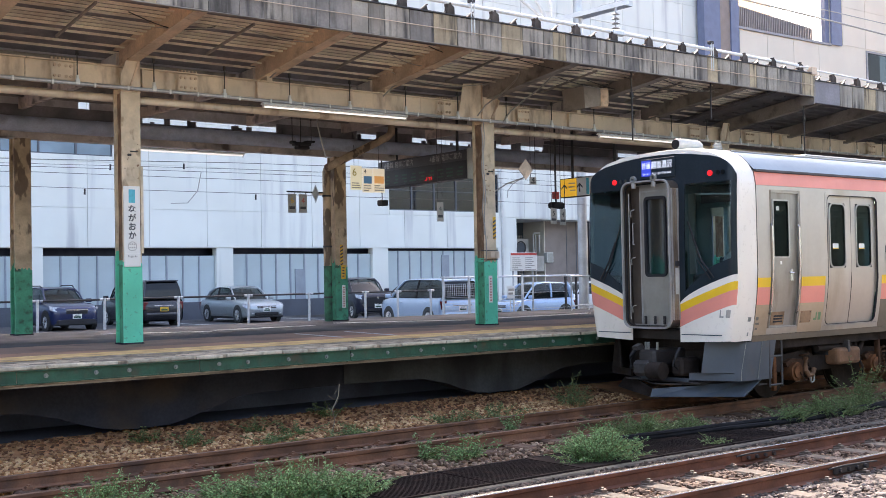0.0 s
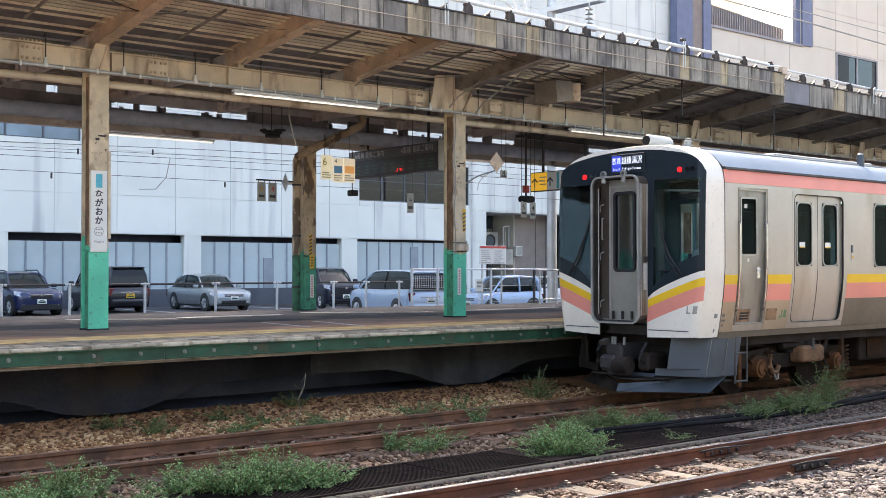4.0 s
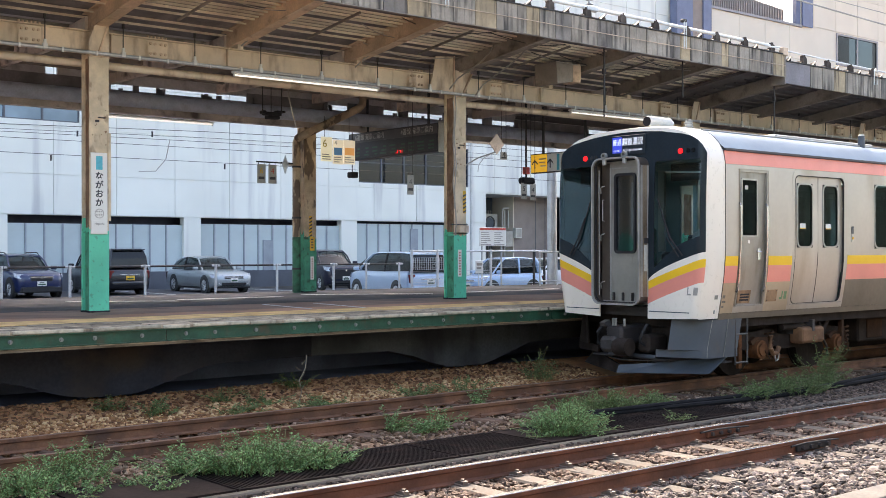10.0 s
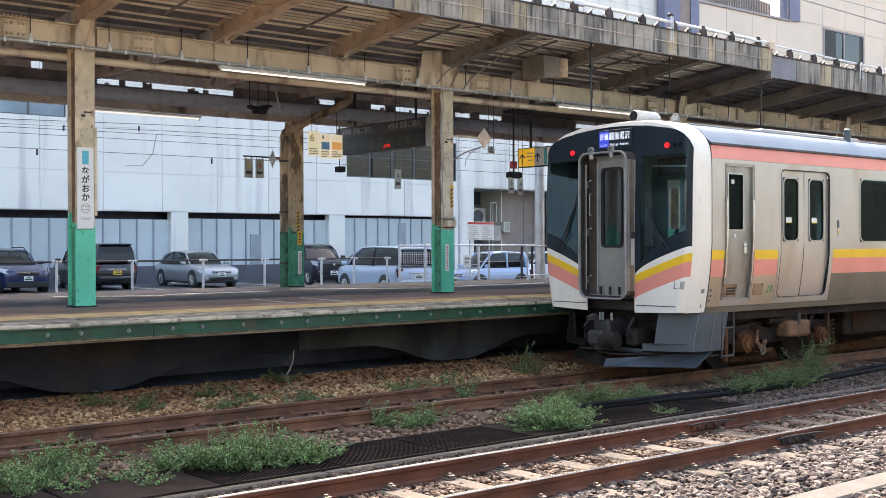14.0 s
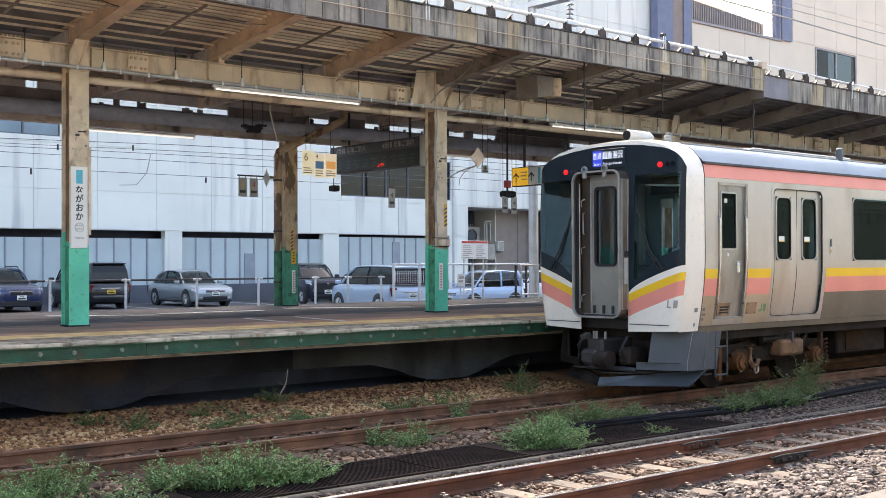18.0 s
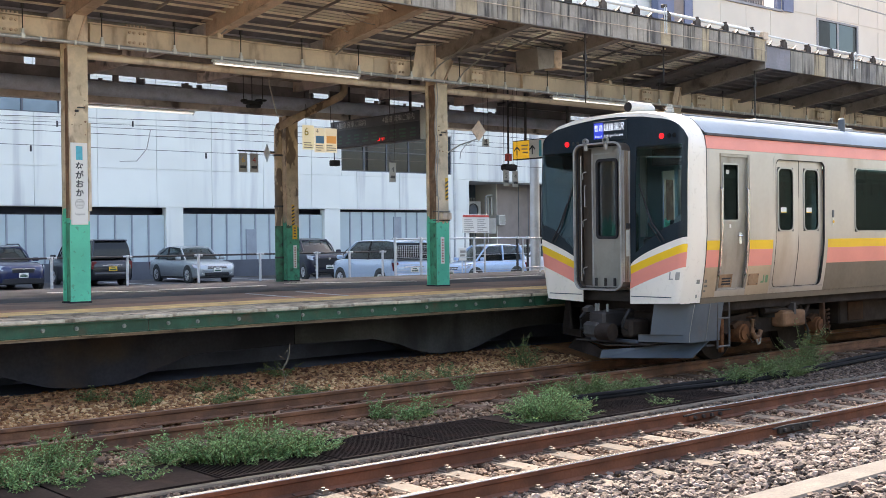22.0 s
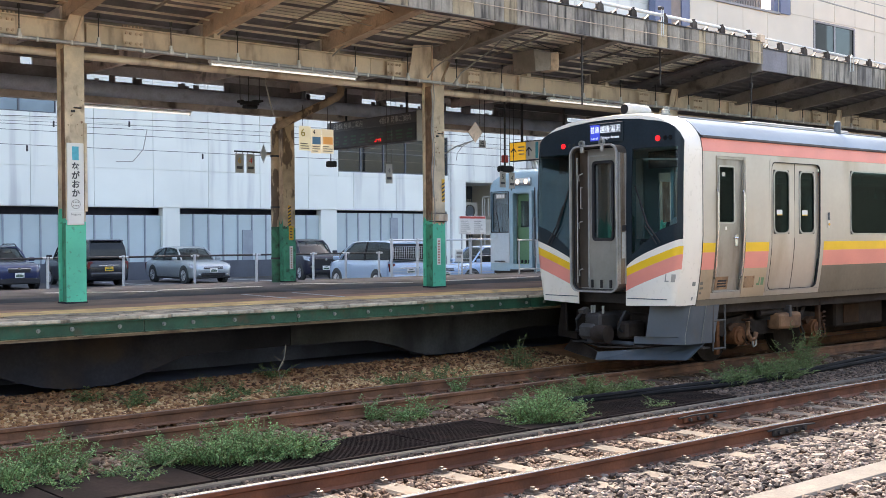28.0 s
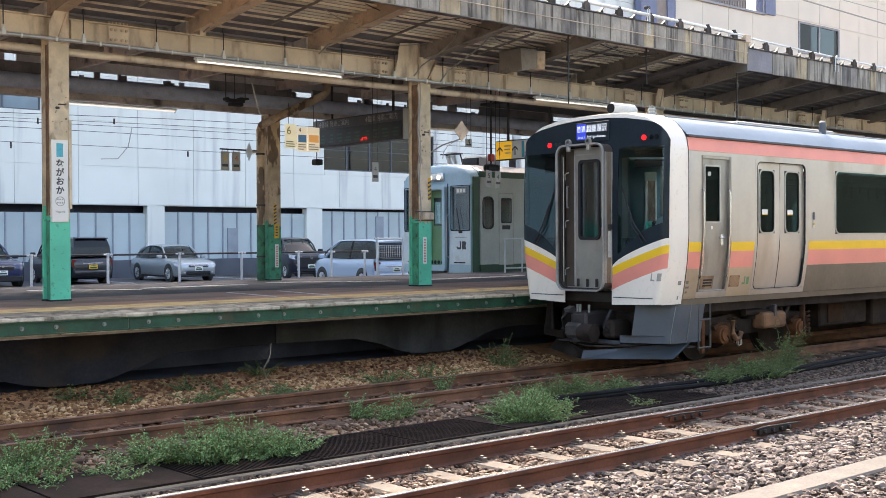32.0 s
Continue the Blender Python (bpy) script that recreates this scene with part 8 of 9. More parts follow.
gd = part("gangway_door", holed(bmesh.new(), -0.32, 0.32, 1.2, 3.2, [(-0.22, 0.22, 2.25, 3.0)], -0.06, 0.04), M["dmu_door"], dmu, "green gangway door", at=Matrix.Rotation(radians(90), 4, "Z") @ Matrix.Translation((0, -0.05, 0)))
part("frame", ring(bmesh.new(), rrect(-0.44, 0.44, 1.05, 3.30, 0.08), rrect(-0.33, 0.33, 1.2, 3.22, 0.05), "x", -0.14, 0.0), M["dmu_blue"], dmu, "pale blue gangway frame")
part("step_plate", B(-0.16, 0.0, -0.42, 0.42, 1.0, 1.05), M["dark_steel"], dmu)
for k in range(4):
    part("coupler_bolt", B(-0.05, 0.0, -0.25 + 0.14 * k, -0.17 + 0.14 * k, 1.22, 1.32, bev=0.02), M["rubber"], dmu)
part("pane", B(0.075, 0.083, -0.25, 0.25, 2.22, 3.03), M["cab_glass"], dmu).visible_shadow = False
part("floor", B(0.1, 19.5, -1.36, 1.36, 0.92, 1.05), M["dark_steel"], dmu)
part("bulkhead", B(1.9, 1.94, -1.36, 1.36, 1.05, 3.4), M["cream"], dmu)
part("cab_desk", B(0.12, 0.6, -1.3, -0.5, 1.05, 2.16, bev=0.03), M["plate_grey"], dmu)
part("lamp_case", B(-0.10, 0.05, -0.33, 0.33, 3.42, 3.66, bev=0.05, seg=2), M["chrome"], dmu, "bright metal lamp housing", smooth=40)
for s in (-1, 1):
    part("front_seam", B(-0.050, -0.041, s * 0.47 - 0.018, s * 0.47 + 0.018, 1.02, 3.36), M["rubber"], dmu, "dark joint beside the gangway")
part("roof_seam", loft(bmesh.new(), [[(x, y * 1.004, z * 1.002) for y, z in dsec if z > 3.25] for x in (0.245, 0.275)], caps=False, closed=False), M["rubber"], dmu)
for y in (-0.17, 0.17):
    part("head_lamp", C((-0.10, y, 3.54), (-0.115, y, 3.54), 0.07, 16), M["head_light"], dmu, "lit warm headlight")
part("roof", loft(bmesh.new(), [[(x, y, z) for y, z in dsec if z > 3.6] for x in (0.5, 19.5)]), M["skirt_grey"], dmu, smooth=40)
part("radiator", B(1.3, 2.1, -0.3, 0.4, 3.86, 4.18, bev=0.05), M["plate_grey"], dmu)
part("radiator_grille", B(1.22, 1.3, -0.25, 0.35, 3.92, 4.12), M["dark_steel"], dmu)
for k in range(2):
    part("horn", C((0.60, 0.10 - 0.22 * k, 3.86), (0.52, 0.16 - 0.22 * k, 4.16), 0.035, 10, r2=0.075), M["cream"], dmu, "pale horn")
for y0 in (0.30, -0.26):
    part("horn_bracket", tube(bmesh.new(), [(0.66, y0 - 0.06, 3.84), (0.60, y0, 4.19)], 0.022, 6), M["dark_steel"], dmu)
part("horn_rail", B(0.40, 0.68, -0.28, 0.34, 4.18, 4.21, bev=0.005), M["dark_steel"], dmu)
part("exhaust", C((2.35, -0.5, 3.8), (2.35, -0.5, 4.25), 0.1, 12), M["dark_steel"], dmu)
part("vent_box", B(3.2, 4.2, -0.9, -0.3, 3.74, 3.95, bev=0.05), M["dark_steel"], dmu)
part("underframe", B(0.2, 19.3, -1.2, 1.2, 0.4, 0.92), M["under_brown"], dmu)
part("plough", B(-0.05, 0.1, -1.2, 1.2, 0.15, 0.9, bev=0.03), M["skirt_grey"], dmu)
part("coupler", B(-0.35, 0.1, -0.15, 0.15, 0.72, 1.0, bev=0.04), M["under_brown"], dmu)
jx0, jx1 = -0.053, -0.0475
part("emblem", P([(-0.81, 1.68), (-0.85, 1.62), (-0.99, 1.62), (-0.99, 1.83), (-0.94, 1.83), (-0.94, 1.67), (-0.86, 1.67), (-0.84, 1.70)], "x", jx0, jx1), M["sign_text"], dmu, "black emblem hook")
part("emblem", P([(-1.03, 1.62), (-1.19, 1.62), (-1.16, 1.71), (-1.19, 1.79), (-1.15, 1.83), (-1.03, 1.83)], "x", jx0, jx1), M["sign_text"], dmu, "black emblem block")
part("panel_line", B(-0.052, -0.0475, -1.20, -0.76, 1.93, 1.945), M["bolt_grey"], dmu)
part("windscreen_catch", B(-0.07, -0.0475, -1.05, -0.90, 2.04, 2.10, bev=0.01), M["rubber"], dmu)
for s in (-1, 1):
    part("step", B(-0.09, -0.05, min(s * 0.75, s * 1.15), max(s * 0.75, s * 1.15), 1.26, 1.29), M["rubber"], dmu)
    part("hand_rail", tube(bmesh.new(), [(-0.04, s * 0.50, 1.4), (-0.12, s * 0.50, 1.45), (-0.12, s * 0.50, 2.5), (-0.04, s * 0.50, 2.55)], 0.014, 6), M["zinc"], dmu)
for ax in (2.2, 4.3, 15.4, 17.5):
    for s in (-1, 1):
        part("wheel", C((ax, s * 0.5, 0.43), (ax, s * 0.63, 0.43), 0.43, 28), M["under_brown"], dmu)

# ---- lamps under the canopy ----


def tube_lamp(x, y, z, length, label):
    t = thing("fluorescent_lamp", label, "lamp", pose(x, y, z), group="canopy lamps")
    n = max(1, round(length / 2.95))
    for k in range(n):
        a, b = k * length / n + 0.01, (k + 1) * length / n - 0.01
        g = bmesh.new()
        prism(g, [(-0.06, 0.06), (-0.035, 0.09), (0.035, 0.09), (0.06, 0.06), (0.03, 0.05), (-0.03, 0.05)], "x", a, b)
        h = part("housing", g, M["lamp_white"], t, "white lamp housing")
        part("tube", C((a + 0.03, 0, 0.025), (b - 0.03, 0, 0.03), 0.015, 12), M["tube_light"], h, "lit fluorescent tube", smooth=40)
        for e in (a + 0.015, b - 0.03):
            part("socket", B(e, e + 0.016, -0.025, 0.025, 0.0, 0.055), M["lamp_white"], h)
    return t


tube_lamp(9.15, 16.22, 4.70, 2.90, "long white fluorescent lamp hung under the canopy beam")
tube_lamp(16.85, 16.22, 4.69, 2.9, "white fluorescent lamp hung under the canopy beam behind the train")
tube_lamp(9.1, 20.95, 4.46, 2.3, "white fluorescent lamp on the rear canopy beam")
tube_lamp(1.4, 16.22, 4.70, 2.9, "long white fluorescent lamp under the canopy beam")

FRONT = Matrix.Rotation(radians(90), 4, "X")      # lettering that faces -Y


def bars(parent, x0, x1, y, zs, h, material, rs, gap=0.3):
    """Unreadable lines of print as plain bars on a board that faces -Y."""
    for z in zs:
        part("bar", B(x0, x0 + (x1 - x0) * rs.uniform(0.6, 1.0), y - 0.003, y - 0.0005, z, z + h), material, parent)


# station name board on the front post
nb = thing("station_name_sign", "tall white station name board on the canopy post", "sign", pose(6.955, Y_POST - 0.158, 2.17))
part("panel", B(-0.128, 0.128, -0.012, 0.006, 0.0, 1.20, bev=0.004), M["sign_white"], nb)
part("side_plate", B(0.14, 0.185, -0.01, 0.03, 0.2, 1.50, bev=0.004), M["post_paint"], nb)
part("blue_square", B(-0.05, 0.05, -0.0145, -0.0115, 0.95, 1.15), M["sign_cyan"], nb)
for k, ch in enumerate("ながおか"):
    words("letter", ch, 0.125, M["sign_text"], nb, Matrix.Translation((0, -0.0135, 0.85 - 0.13 * k)) @ FRONT, bold=0.0035)
part("route_mark", ring(bmesh.new(), rrect(-0.07, 0.07, 0.235, 0.375, 0.068, 8), rrect(-0.061, 0.061, 0.244, 0.366, 0.059, 8), "y", -0.0145, -0.0115), M["plate_grey"], nb)
for i in range(3):
    for j in range(2):
        part("dot", C((-0.035 + 0.035 * i, -0.0115, 0.285 + 0.05 * j), (-0.035 + 0.035 * i, -0.014, 0.285 + 0.05 * j), 0.012, 8), M["plate_grey"], nb)
part("lower_panel", B(-0.12, 0.12, -0.018, -0.0125, 0.01, 0.20, bev=0.003), M["sign_white"], nb)
words("letter", "Nagaoka", 0.042, M["sign_grey"], nb, Matrix.Translation((0, -0.0195, 0.155)) @ FRONT)


def narrow_plate(x, y, z, text_mat):
    t = thing("warning_plate", "narrow white notice plate on the green post", "sign", pose(x, y, z), group="post plates")
    part("panel", B(-0.045, 0.045, -0.006, 0.0, 0, 0.50, bev=0.002), M["sign_white"], t)
    rs = random.Random(int(x * 10))
    for k in range(9):
        part("bar", B(-0.02, 0.02, -0.009, -0.0055, 0.03 + 0.05 * k, 0.058 + 0.05 * k), text_mat, t)
    return t


narrow_plate(13.96, Y_POST - 0.146, 1.44, M["faded_red"])
narrow_plate(13.84, Y_POST2 - 0.146, 1.30, M["faded_red"])


def hazard(x, y, z, h):
    t = thing("hazard_tape", "yellow and black striped tape on the post's edge", "tape", pose(x, y, z), group="hazard tapes")
    part("ground_strip", B(-0.035, 0.035, -0.004, 0.0, 0, h), M["sign_yellow"], t)
    k = 0
    while 0.075 * k + 0.07 < h:
        z0 = 0.075 * k
        part("stripe", P([(-0.034, z0), (0.034, z0 + 0.035), (0.034, z0 + 0.068), (-0.034, z0 + 0.033)], "y", -0.0065, -0.0045), M["sign_text"], t)
        k += 1


hazard(14.08, Y_POST - 0.146, 2.62, 0.42)
hazard(13.80, Y_POST2 - 0.146, 2.22, 0.46)
st = thing("sticker", "yellow notice sticker on the rear post", "sticker", pose(13.84, Y_POST2 - 0.146, 1.93))
part("panel", B(-0.06, 0.06, -0.005, 0, 0, 0.30), M["sign_yellow"], st)
bars(st, -0.03, 0.04, -0.005, [0.05, 0.11, 0.17, 0.23], 0.025, M["sign_text"], random.Random(3))
bx_ = thing("junction_box", "beige switch box strapped to the canopy post", "box", pose(14.0, Y_POST - 0.15, 2.26))
part("case", B(-0.10, 0.12, -0.09, 0.0, 0, 0.13, bev=0.008), M["beige_paint"], bx_)
part("strap", B(-0.27, 0.15, -0.012, -0.002, 0.14, 0.155), M["sign_text"], bx_)
part("strap", B(-0.27, 0.15, -0.012, -0.002, -0.02, -0.005), M["sign_text"], bx_)
for i, (px_, z0, z1) in enumerate(((13.84, 2.2, 4.8), (13.80, 2.7, 4.7))):
    cb_ = thing("cable", "grey cable running up the canopy post", "cable", pose(px_, Y_POST - 0.17, z0))
    part("strand", tube(bmesh.new(), [(0.02 * math.sin(k * 1.3 + i), 0, (z1 - z0) * k / 12) for k in range(13)], 0.011, 6), M["plate_grey"], cb_, smooth=40)


def diamond(x, y, z, side, mat, half=0.15):
    t = thing("stop_marker", "pale diamond-shaped stop marker on an arm from the post", "marker", pose(x, y, z), group="stop markers")
    part("plate", P([(0, -0.20), (half, 0), (0, 0.20), (-half, 0)], "y", -0.006, 0.006), mat, t)
    part("arm", B(min(0, side), max(0, side), 0.006, 0.035, -0.018, 0.018), M["rafter_brown"], t)
    return t


dm = diamond(15.02, Y_POST - 0.02, 3.98, -0.80, M["rafter_brown"], 0.19)
part("cable", tube(bmesh.new(), [(-0.02, 0.05, 0.0), (0.12, 0.1, -0.10), (-0.25, 0.1, -0.28), (-0.38, 0.1, -0.42), (-0.40, 0.1, -0.55)], 0.008, 6), M["plate_grey"], dm, "thin grey cable hanging in a loop", smooth=40)
diamond(13.22, Y_POST2 - 0.05, 3.78, 0.3, M["zinc"], 0.085)

# platform number plates
def number_plate(x, y, z, w, h, ch, colour, top):
    t = thing("platform_number_plate", "small hanging platform number plate", "sign", pose(x, y, z), group="platform number plates")
    part("panel", B(-w / 2, w / 2, -0.006, 0.006, -h, 0, bev=0.003), M["plate_grey"], t)
    words("digit", ch, w * 0.85, colour, t, Matrix.Translation((0, -0.008, -h * 0.36)) @ FRONT)
    part("bar", B(-w * 0.35, w * 0.35, -0.008, -0.006, -h * 0.8, -h * 0.66), M["sign_text"], t)
    for s in (-1, 1):
        part("chain", C((s * w * 0.35, 0, 0), (s * w * 0.35, 0, top), 0.006, 6), M["dark_steel"], t)


number_plate(12.63, 21.15, 3.76, 0.20, 0.40, "6", M["sign_yellow"], 0.06)
number_plate(12.90, 21.15, 3.76, 0.20, 0.40, "4", M["sign_red"], 0.06)
ar = thing("sign_arm", "dark steel arm holding two number plates", "bracket", pose(12.52, 21.17, 3.81))
part("bar", B(0, 1.0, -0.015, 0.015, -0.015, 0.015), M["dark_steel"], ar)
number_plate(14.55, 18.5, 3.47, 0.17, 0.40, "4", M["sign_text"], 1.97)
number_plate(17.15, 18.5, 4.08, 0.20, 0.17, "4", M["sign_text"], 1.35)
number_plate(17.70, 18.44, 3.42, 0.18, 0.36, "5", M["sign_text"], 2.01)
number_plate(17.98, 18.44, 3.40, 0.18, 0.36, "4", M["sign_text"], 2.03)
sp = thing("hanging_speaker", "black twin loudspeaker with red label on a hanging rod", "loudspeaker", pose(17.83, 18.5, 3.42))
part("rod", C((0, 0, 0.1), (0, 0, 2.01), 0.022, 8), M["dark_steel"], sp)
part("body", B(-0.17, 0.2, -0.1, 0.1, -0.02, 0.13, bev=0.05, seg=2), M["rubber"], sp)
part("label_plate", B(-0.07, 0.07, -0.05, 0.05, 0.2, 0.36, bev=0.01), M["sign_red"], sp)

# posters by the rear post
ps = thing("platform_guide_sign", "faded white and yellow platform guide boards with added glow", "sign", pose(13.86, 20.75, 3.84))
for k, (a, b, dz) in enumerate(((0.0, 0.30, 0.02), (0.31, 0.58, -0.03), (0.59, 0.90, -0.02))):
    pp_ = part("panel", B(a, b, -0.01 - 0.004 * k, 0.0, dz, 0.53 + dz, bev=0.003), (M["guide_cream"], M["guide_white"], M["guide_white"])[k], ps)
    bars(pp_, a + 0.03, b - 0.03, -0.011 - 0.004 * k, [dz + 0.04, dz + 0.09, dz + 0.14], 0.02, M["plate_grey"], random.Random(k))
    if k:
        part("patch", B(a + 0.03, b - 0.03, -0.016 - 0.004 * k, -0.011 - 0.004 * k, dz + 0.2, dz + 0.36), M["guide_blue"] if k == 1 else M["guide_orange"], pp_)
part("patch", B(0.02, 0.28, -0.0125, -0.0102, 0.30, 0.50), M["guide_cream"], ps)
words("digit", "6", 0.24, M["guide_digit"], ps, Matrix.Translation((0.10, -0.015, 0.40)) @ FRONT)
words("digit", "4", 0.13, M["sign_text"], ps, Matrix.Translation((0.38, -0.02, 0.43)) @ FRONT)
part("hanger_wire", C((0.1, 0, 0.53), (0.1, 0, 1.0), 0.006, 6), M["dark_steel"], ps)
part("hanger_wire", C((0.75, 0, 0.5), (0.75, 0, 1.0), 0.006, 6), M["dark_steel"], ps)
jg = thing("junction_gear", "dark cluster of cable boxes under the canopy", "junction box", pose(12.34, 20.2, 4.70))
for x0, x1, z0, z1 in ((-0.22, 0.16, -0.03, 0.04), (-0.16, 0.12, -0.10, -0.032), (0.05, 0.26, 0.042, 0.08), (-0.28, -0.2, 0.0, 0.06)):
    part("case", B(x0, x1, -0.08, 0.08, z0, z1, bev=0.015), M["rubber"], jg)
for x0 in (-0.25, -0.05, 0.2):
    part("stem", C((x0, 0, 0.03), (x0, 0, 0.72), 0.010, 6), M["dark_steel"], jg)
cc = thing("platform_camera", "small dark camera hung under the canopy", "camera", pose(14.8, 20.9, 3.60))
part("case", B(-0.09, 0.09, -0.12, 0.08, -0.06, 0.07, bev=0.02), M["rubber"], cc)
part("stem", C((0, 0, 0.06), (0, 0, 0.95), 0.012, 6), M["dark_steel"], cc)

# departure board across the platform
WEST = Matrix.Rotation(radians(-90), 4, "Z") @ Matrix.Rotation(radians(90), 4, "X")   # lettering that faces -X
db = thing("departure_board", "long dark departure board with grey header and red diode text", "departure board", pose(15.3, 18.5, 4.0))
part("case", B(0.0, 0.28, 0.0, 3.25, 0.0, 0.60, bev=0.01), M["board_dark"], db)
part("header", B(-0.012, 0.0, 0.03, 3.22, 0.38, 0.58), M["board_grey"], db, "dark grey header strip")
part("screen", B(-0.008, 0.0, 0.05, 3.20, 0.04, 0.36), M["board_dark"], db)
part("end_cap", B(-0.02, 0.30, -0.03, 0.0, -0.02, 0.62, bev=0.005), M["plate_grey"], db)
words("header_text", "4番線 発車ご案内", 0.15, M["board_text"], db, Matrix.Translation((-0.015, 0.72, 0.48)) @ WEST, 0.95)
words("header_text", "6番線 発車ご案内", 0.15, M["board_text"], db, Matrix.Translation((-0.015, 2.42, 0.48)) @ WEST, 0.95)
for y0, y1, z0, z1 in ((1.22, 1.24, 0.05, 0.12), (1.26, 1.34, 0.095, 0.11), (1.28, 1.30, 0.05, 0.09), (1.38, 1.46, 0.05, 0.065), (1.38, 1.40, 0.05, 0.12)):
    part("diode_text", B(-0.0105, -0.008, y0, y1, z0, z1), M["led_red"], db, "red diode text")
rs = random.Random(5)
for z in (0.07, 0.14, 0.22):
    for k in range(9):
        y0 = 0.15 + k * 0.33
        part("led_line", B(-0.0095, -0.008, y0, y0 + rs.uniform(0.1, 0.24), z, z + 0.035), M["dmu_green"], db)
for y0 in (0.5, 2.7):
    part("hanger", C((0.14, y0, 0.6), (0.14, y0, 1.45), 0.03, 10), M["dark_steel"], db)

# exit sign
ex = thing("exit_sign", "yellow and white direction sign with black arrows", "sign", pose(18.4, 17.0, 3.68))
part("case", B(0.0, 0.14, 0.0, 1.95, 0, 0.44, bev=0.01), M["dark_steel"], ex)
part("yellow_panel", B(-0.004, 0.0, 1.41, 1.92, 0.02, 0.42), M["sign_lit"], ex, "lit yellow panel")
part("white_panel", B(-0.004, 0.0, 0.02, 1.40, 0.02, 0.42), M["sign_white"], ex)
part("cyan_band", B(-0.007, -0.004, 1.02, 1.10, 0.04, 0.40), M["sign_cyan"], ex)
for y0 in (1.80, 1.31):
    part("arrow", B(-0.007, -0.004, y0 - 0.015, y0 + 0.015, 0.10, 0.30), M["sign_text"], ex)
    for s in (-1, 1):
        part("arrow", P([(y0, 0.31), (y0, 0.27), (y0 + s * 0.09, 0.19), (y0 + s * 0.09, 0.23)], "x", -0.007, -0.004), M["sign_text"], ex)
bars_y = [(1.45, 1.66, 0.30), (1.47, 1.66, 0.22), (1.45, 1.62, 0.14)]
for a, b, z in bars_y:
    part("bar", B(-0.007, -0.004, a, b, z, z + 0.03), M["rafter_brown"], ex)
for y0 in (0.3, 1.6):
    part("hanger", C((0.07, y0, 0.4), (0.07, y0, 1.5), 0.03, 8), M["dark_steel"], ex)
# roof-level boxes, hanging rods and loose wires
rb = thing("gutter_box", "beige metal rainwater box under the roof", "gutter box", pose(15.95, 15.6, 5.10))
part("case", P([(-0.40, 0.40), (-0.36, -0.02), (0.06, 0.05), (0.06, 0.40)], "y", -0.28, 0.3), M["rafter_dark"], rb, "stained sheet-metal side")
part("hopper", loft(bmesh.new(), [[(0.21 + r * math.cos(a * 0.5236), -0.1 + 0.2 * math.sin(a * 0.5236), z) for a in range(12)] for z, r in ((0.05, 0.12), (0.12, 0.155), (0.40, 0.155))]), M["rafter_brown"], rb, "rusty round hopper", smooth=40)
for x, z0 in ((15.65, 4.35), (17.9, 4.9), (20.95, 4.3)):
    hr = thing("hanging_rod", "dark thin rod hanging from the canopy roof", "rod", pose(x, 14.2, z0))
    part("shaft", C((0, 0, 0), (0, 0, 5.75 - z0), 0.015, 8), M["dark_steel"], hr)
    part("clamp", B(-0.03, 0.03, -0.03, 0.03, 0.78, 0.88, bev=0.008), M["dark_steel"], hr)
lw = thing("loose_wiring", "thin wires slung under the canopy roof", "wiring", pose(0, 0, 0))
rs = random.Random(9)
for k in range(14):
    x = rs.uniform(4, 19)
    y = rs.uniform(14.6, 16.2)
    dx = rs.uniform(1.2, 3.0)
    z0 = under(y) - 0.08
    part("strand", tube(bmesh.new(), [(x + dx * i / 10, y + 0.5 * math.sin(i / 3 + k) * 0.2, z0 - 0.12 * math.sin(math.pi * i / 10)) for i in range(11)], 0.008, 5), M["dark_steel"] if k % 2 else M["plate_grey"], lw)
for x, y0, y1, z0, z1 in ((13.7, 16.25, 15.2, 4.9, 5.55), (14.3, 16.25, 14.9, 4.8, 5.6), (11.6, 16.3, 15.0, 5.1, 5.6), (9.3, 16.2, 14.6, 5.2, 5.66), (4.2, 16.2, 14.2, 5.35, 5.55)):
    part("strand", tube(bmesh.new(), [(x + 0.25 * math.sin(i / 3), y0 + (y1 - y0) * i / 8, z0 + (z1 - z0) * (i / 8) ** 0.6) for i in range(9)], 0.014, 6), M["plate_grey"], lw)
cl_ = thing("hanging_cable", "grey cable drooping from the canopy to the platform sign", "cable", pose(0, 0, 0))
part("strand", tube(bmesh.new(), [(11.05, 17.6, 4.95), (11.07, 17.6, 4.7), (11.15, 17.6, 4.4), (11.3, 17.7, 4.15)], 0.014, 6), M["plate_grey"], cl_)
part("strand", tube(bmesh.new(), [(16.8, 18.4, 4.05), (16.3, 18.4, 3.9), (15.8, 18.4, 3.65), (15.6, 18.4, 3.5), (15.62, 18.4, 3.4), (15.72, 18.4, 3.38), (15.78, 18.4, 3.45)], 0.014, 6), M["plate_grey"], cl_)
part("strand", tube(bmesh.new(), [(11.95, 24.0, 4.45), (11.85, 24.0, 4.0), (11.6, 24.0, 3.72), (11.2, 24.0, 3.7)], 0.01, 6), M["plate_grey"], cl_)

# overhead wires
ow = thing("overhead_wires", "thin overhead railway wires", "wires", pose(0, 0, 0))
for z0, z1, r in ((4.66, 4.95, 0.007), (4.50, 4.62, 0.006), (4.38, 4.42, 0.006), (4.06, 4.08, 0.006), (4.56, 4.75, 0.005)):
    part("wire", tube(bmesh.new(), [(-20, 25.0, z0 - 0.6), (8.5, 25.0, z0), (13.4, 25.0, z0 + (z1 - z0) * 0.5), (22, 25.0, z1), (45, 25.0, z1 - 0.1)], r, 5), M["dark_steel"], ow)
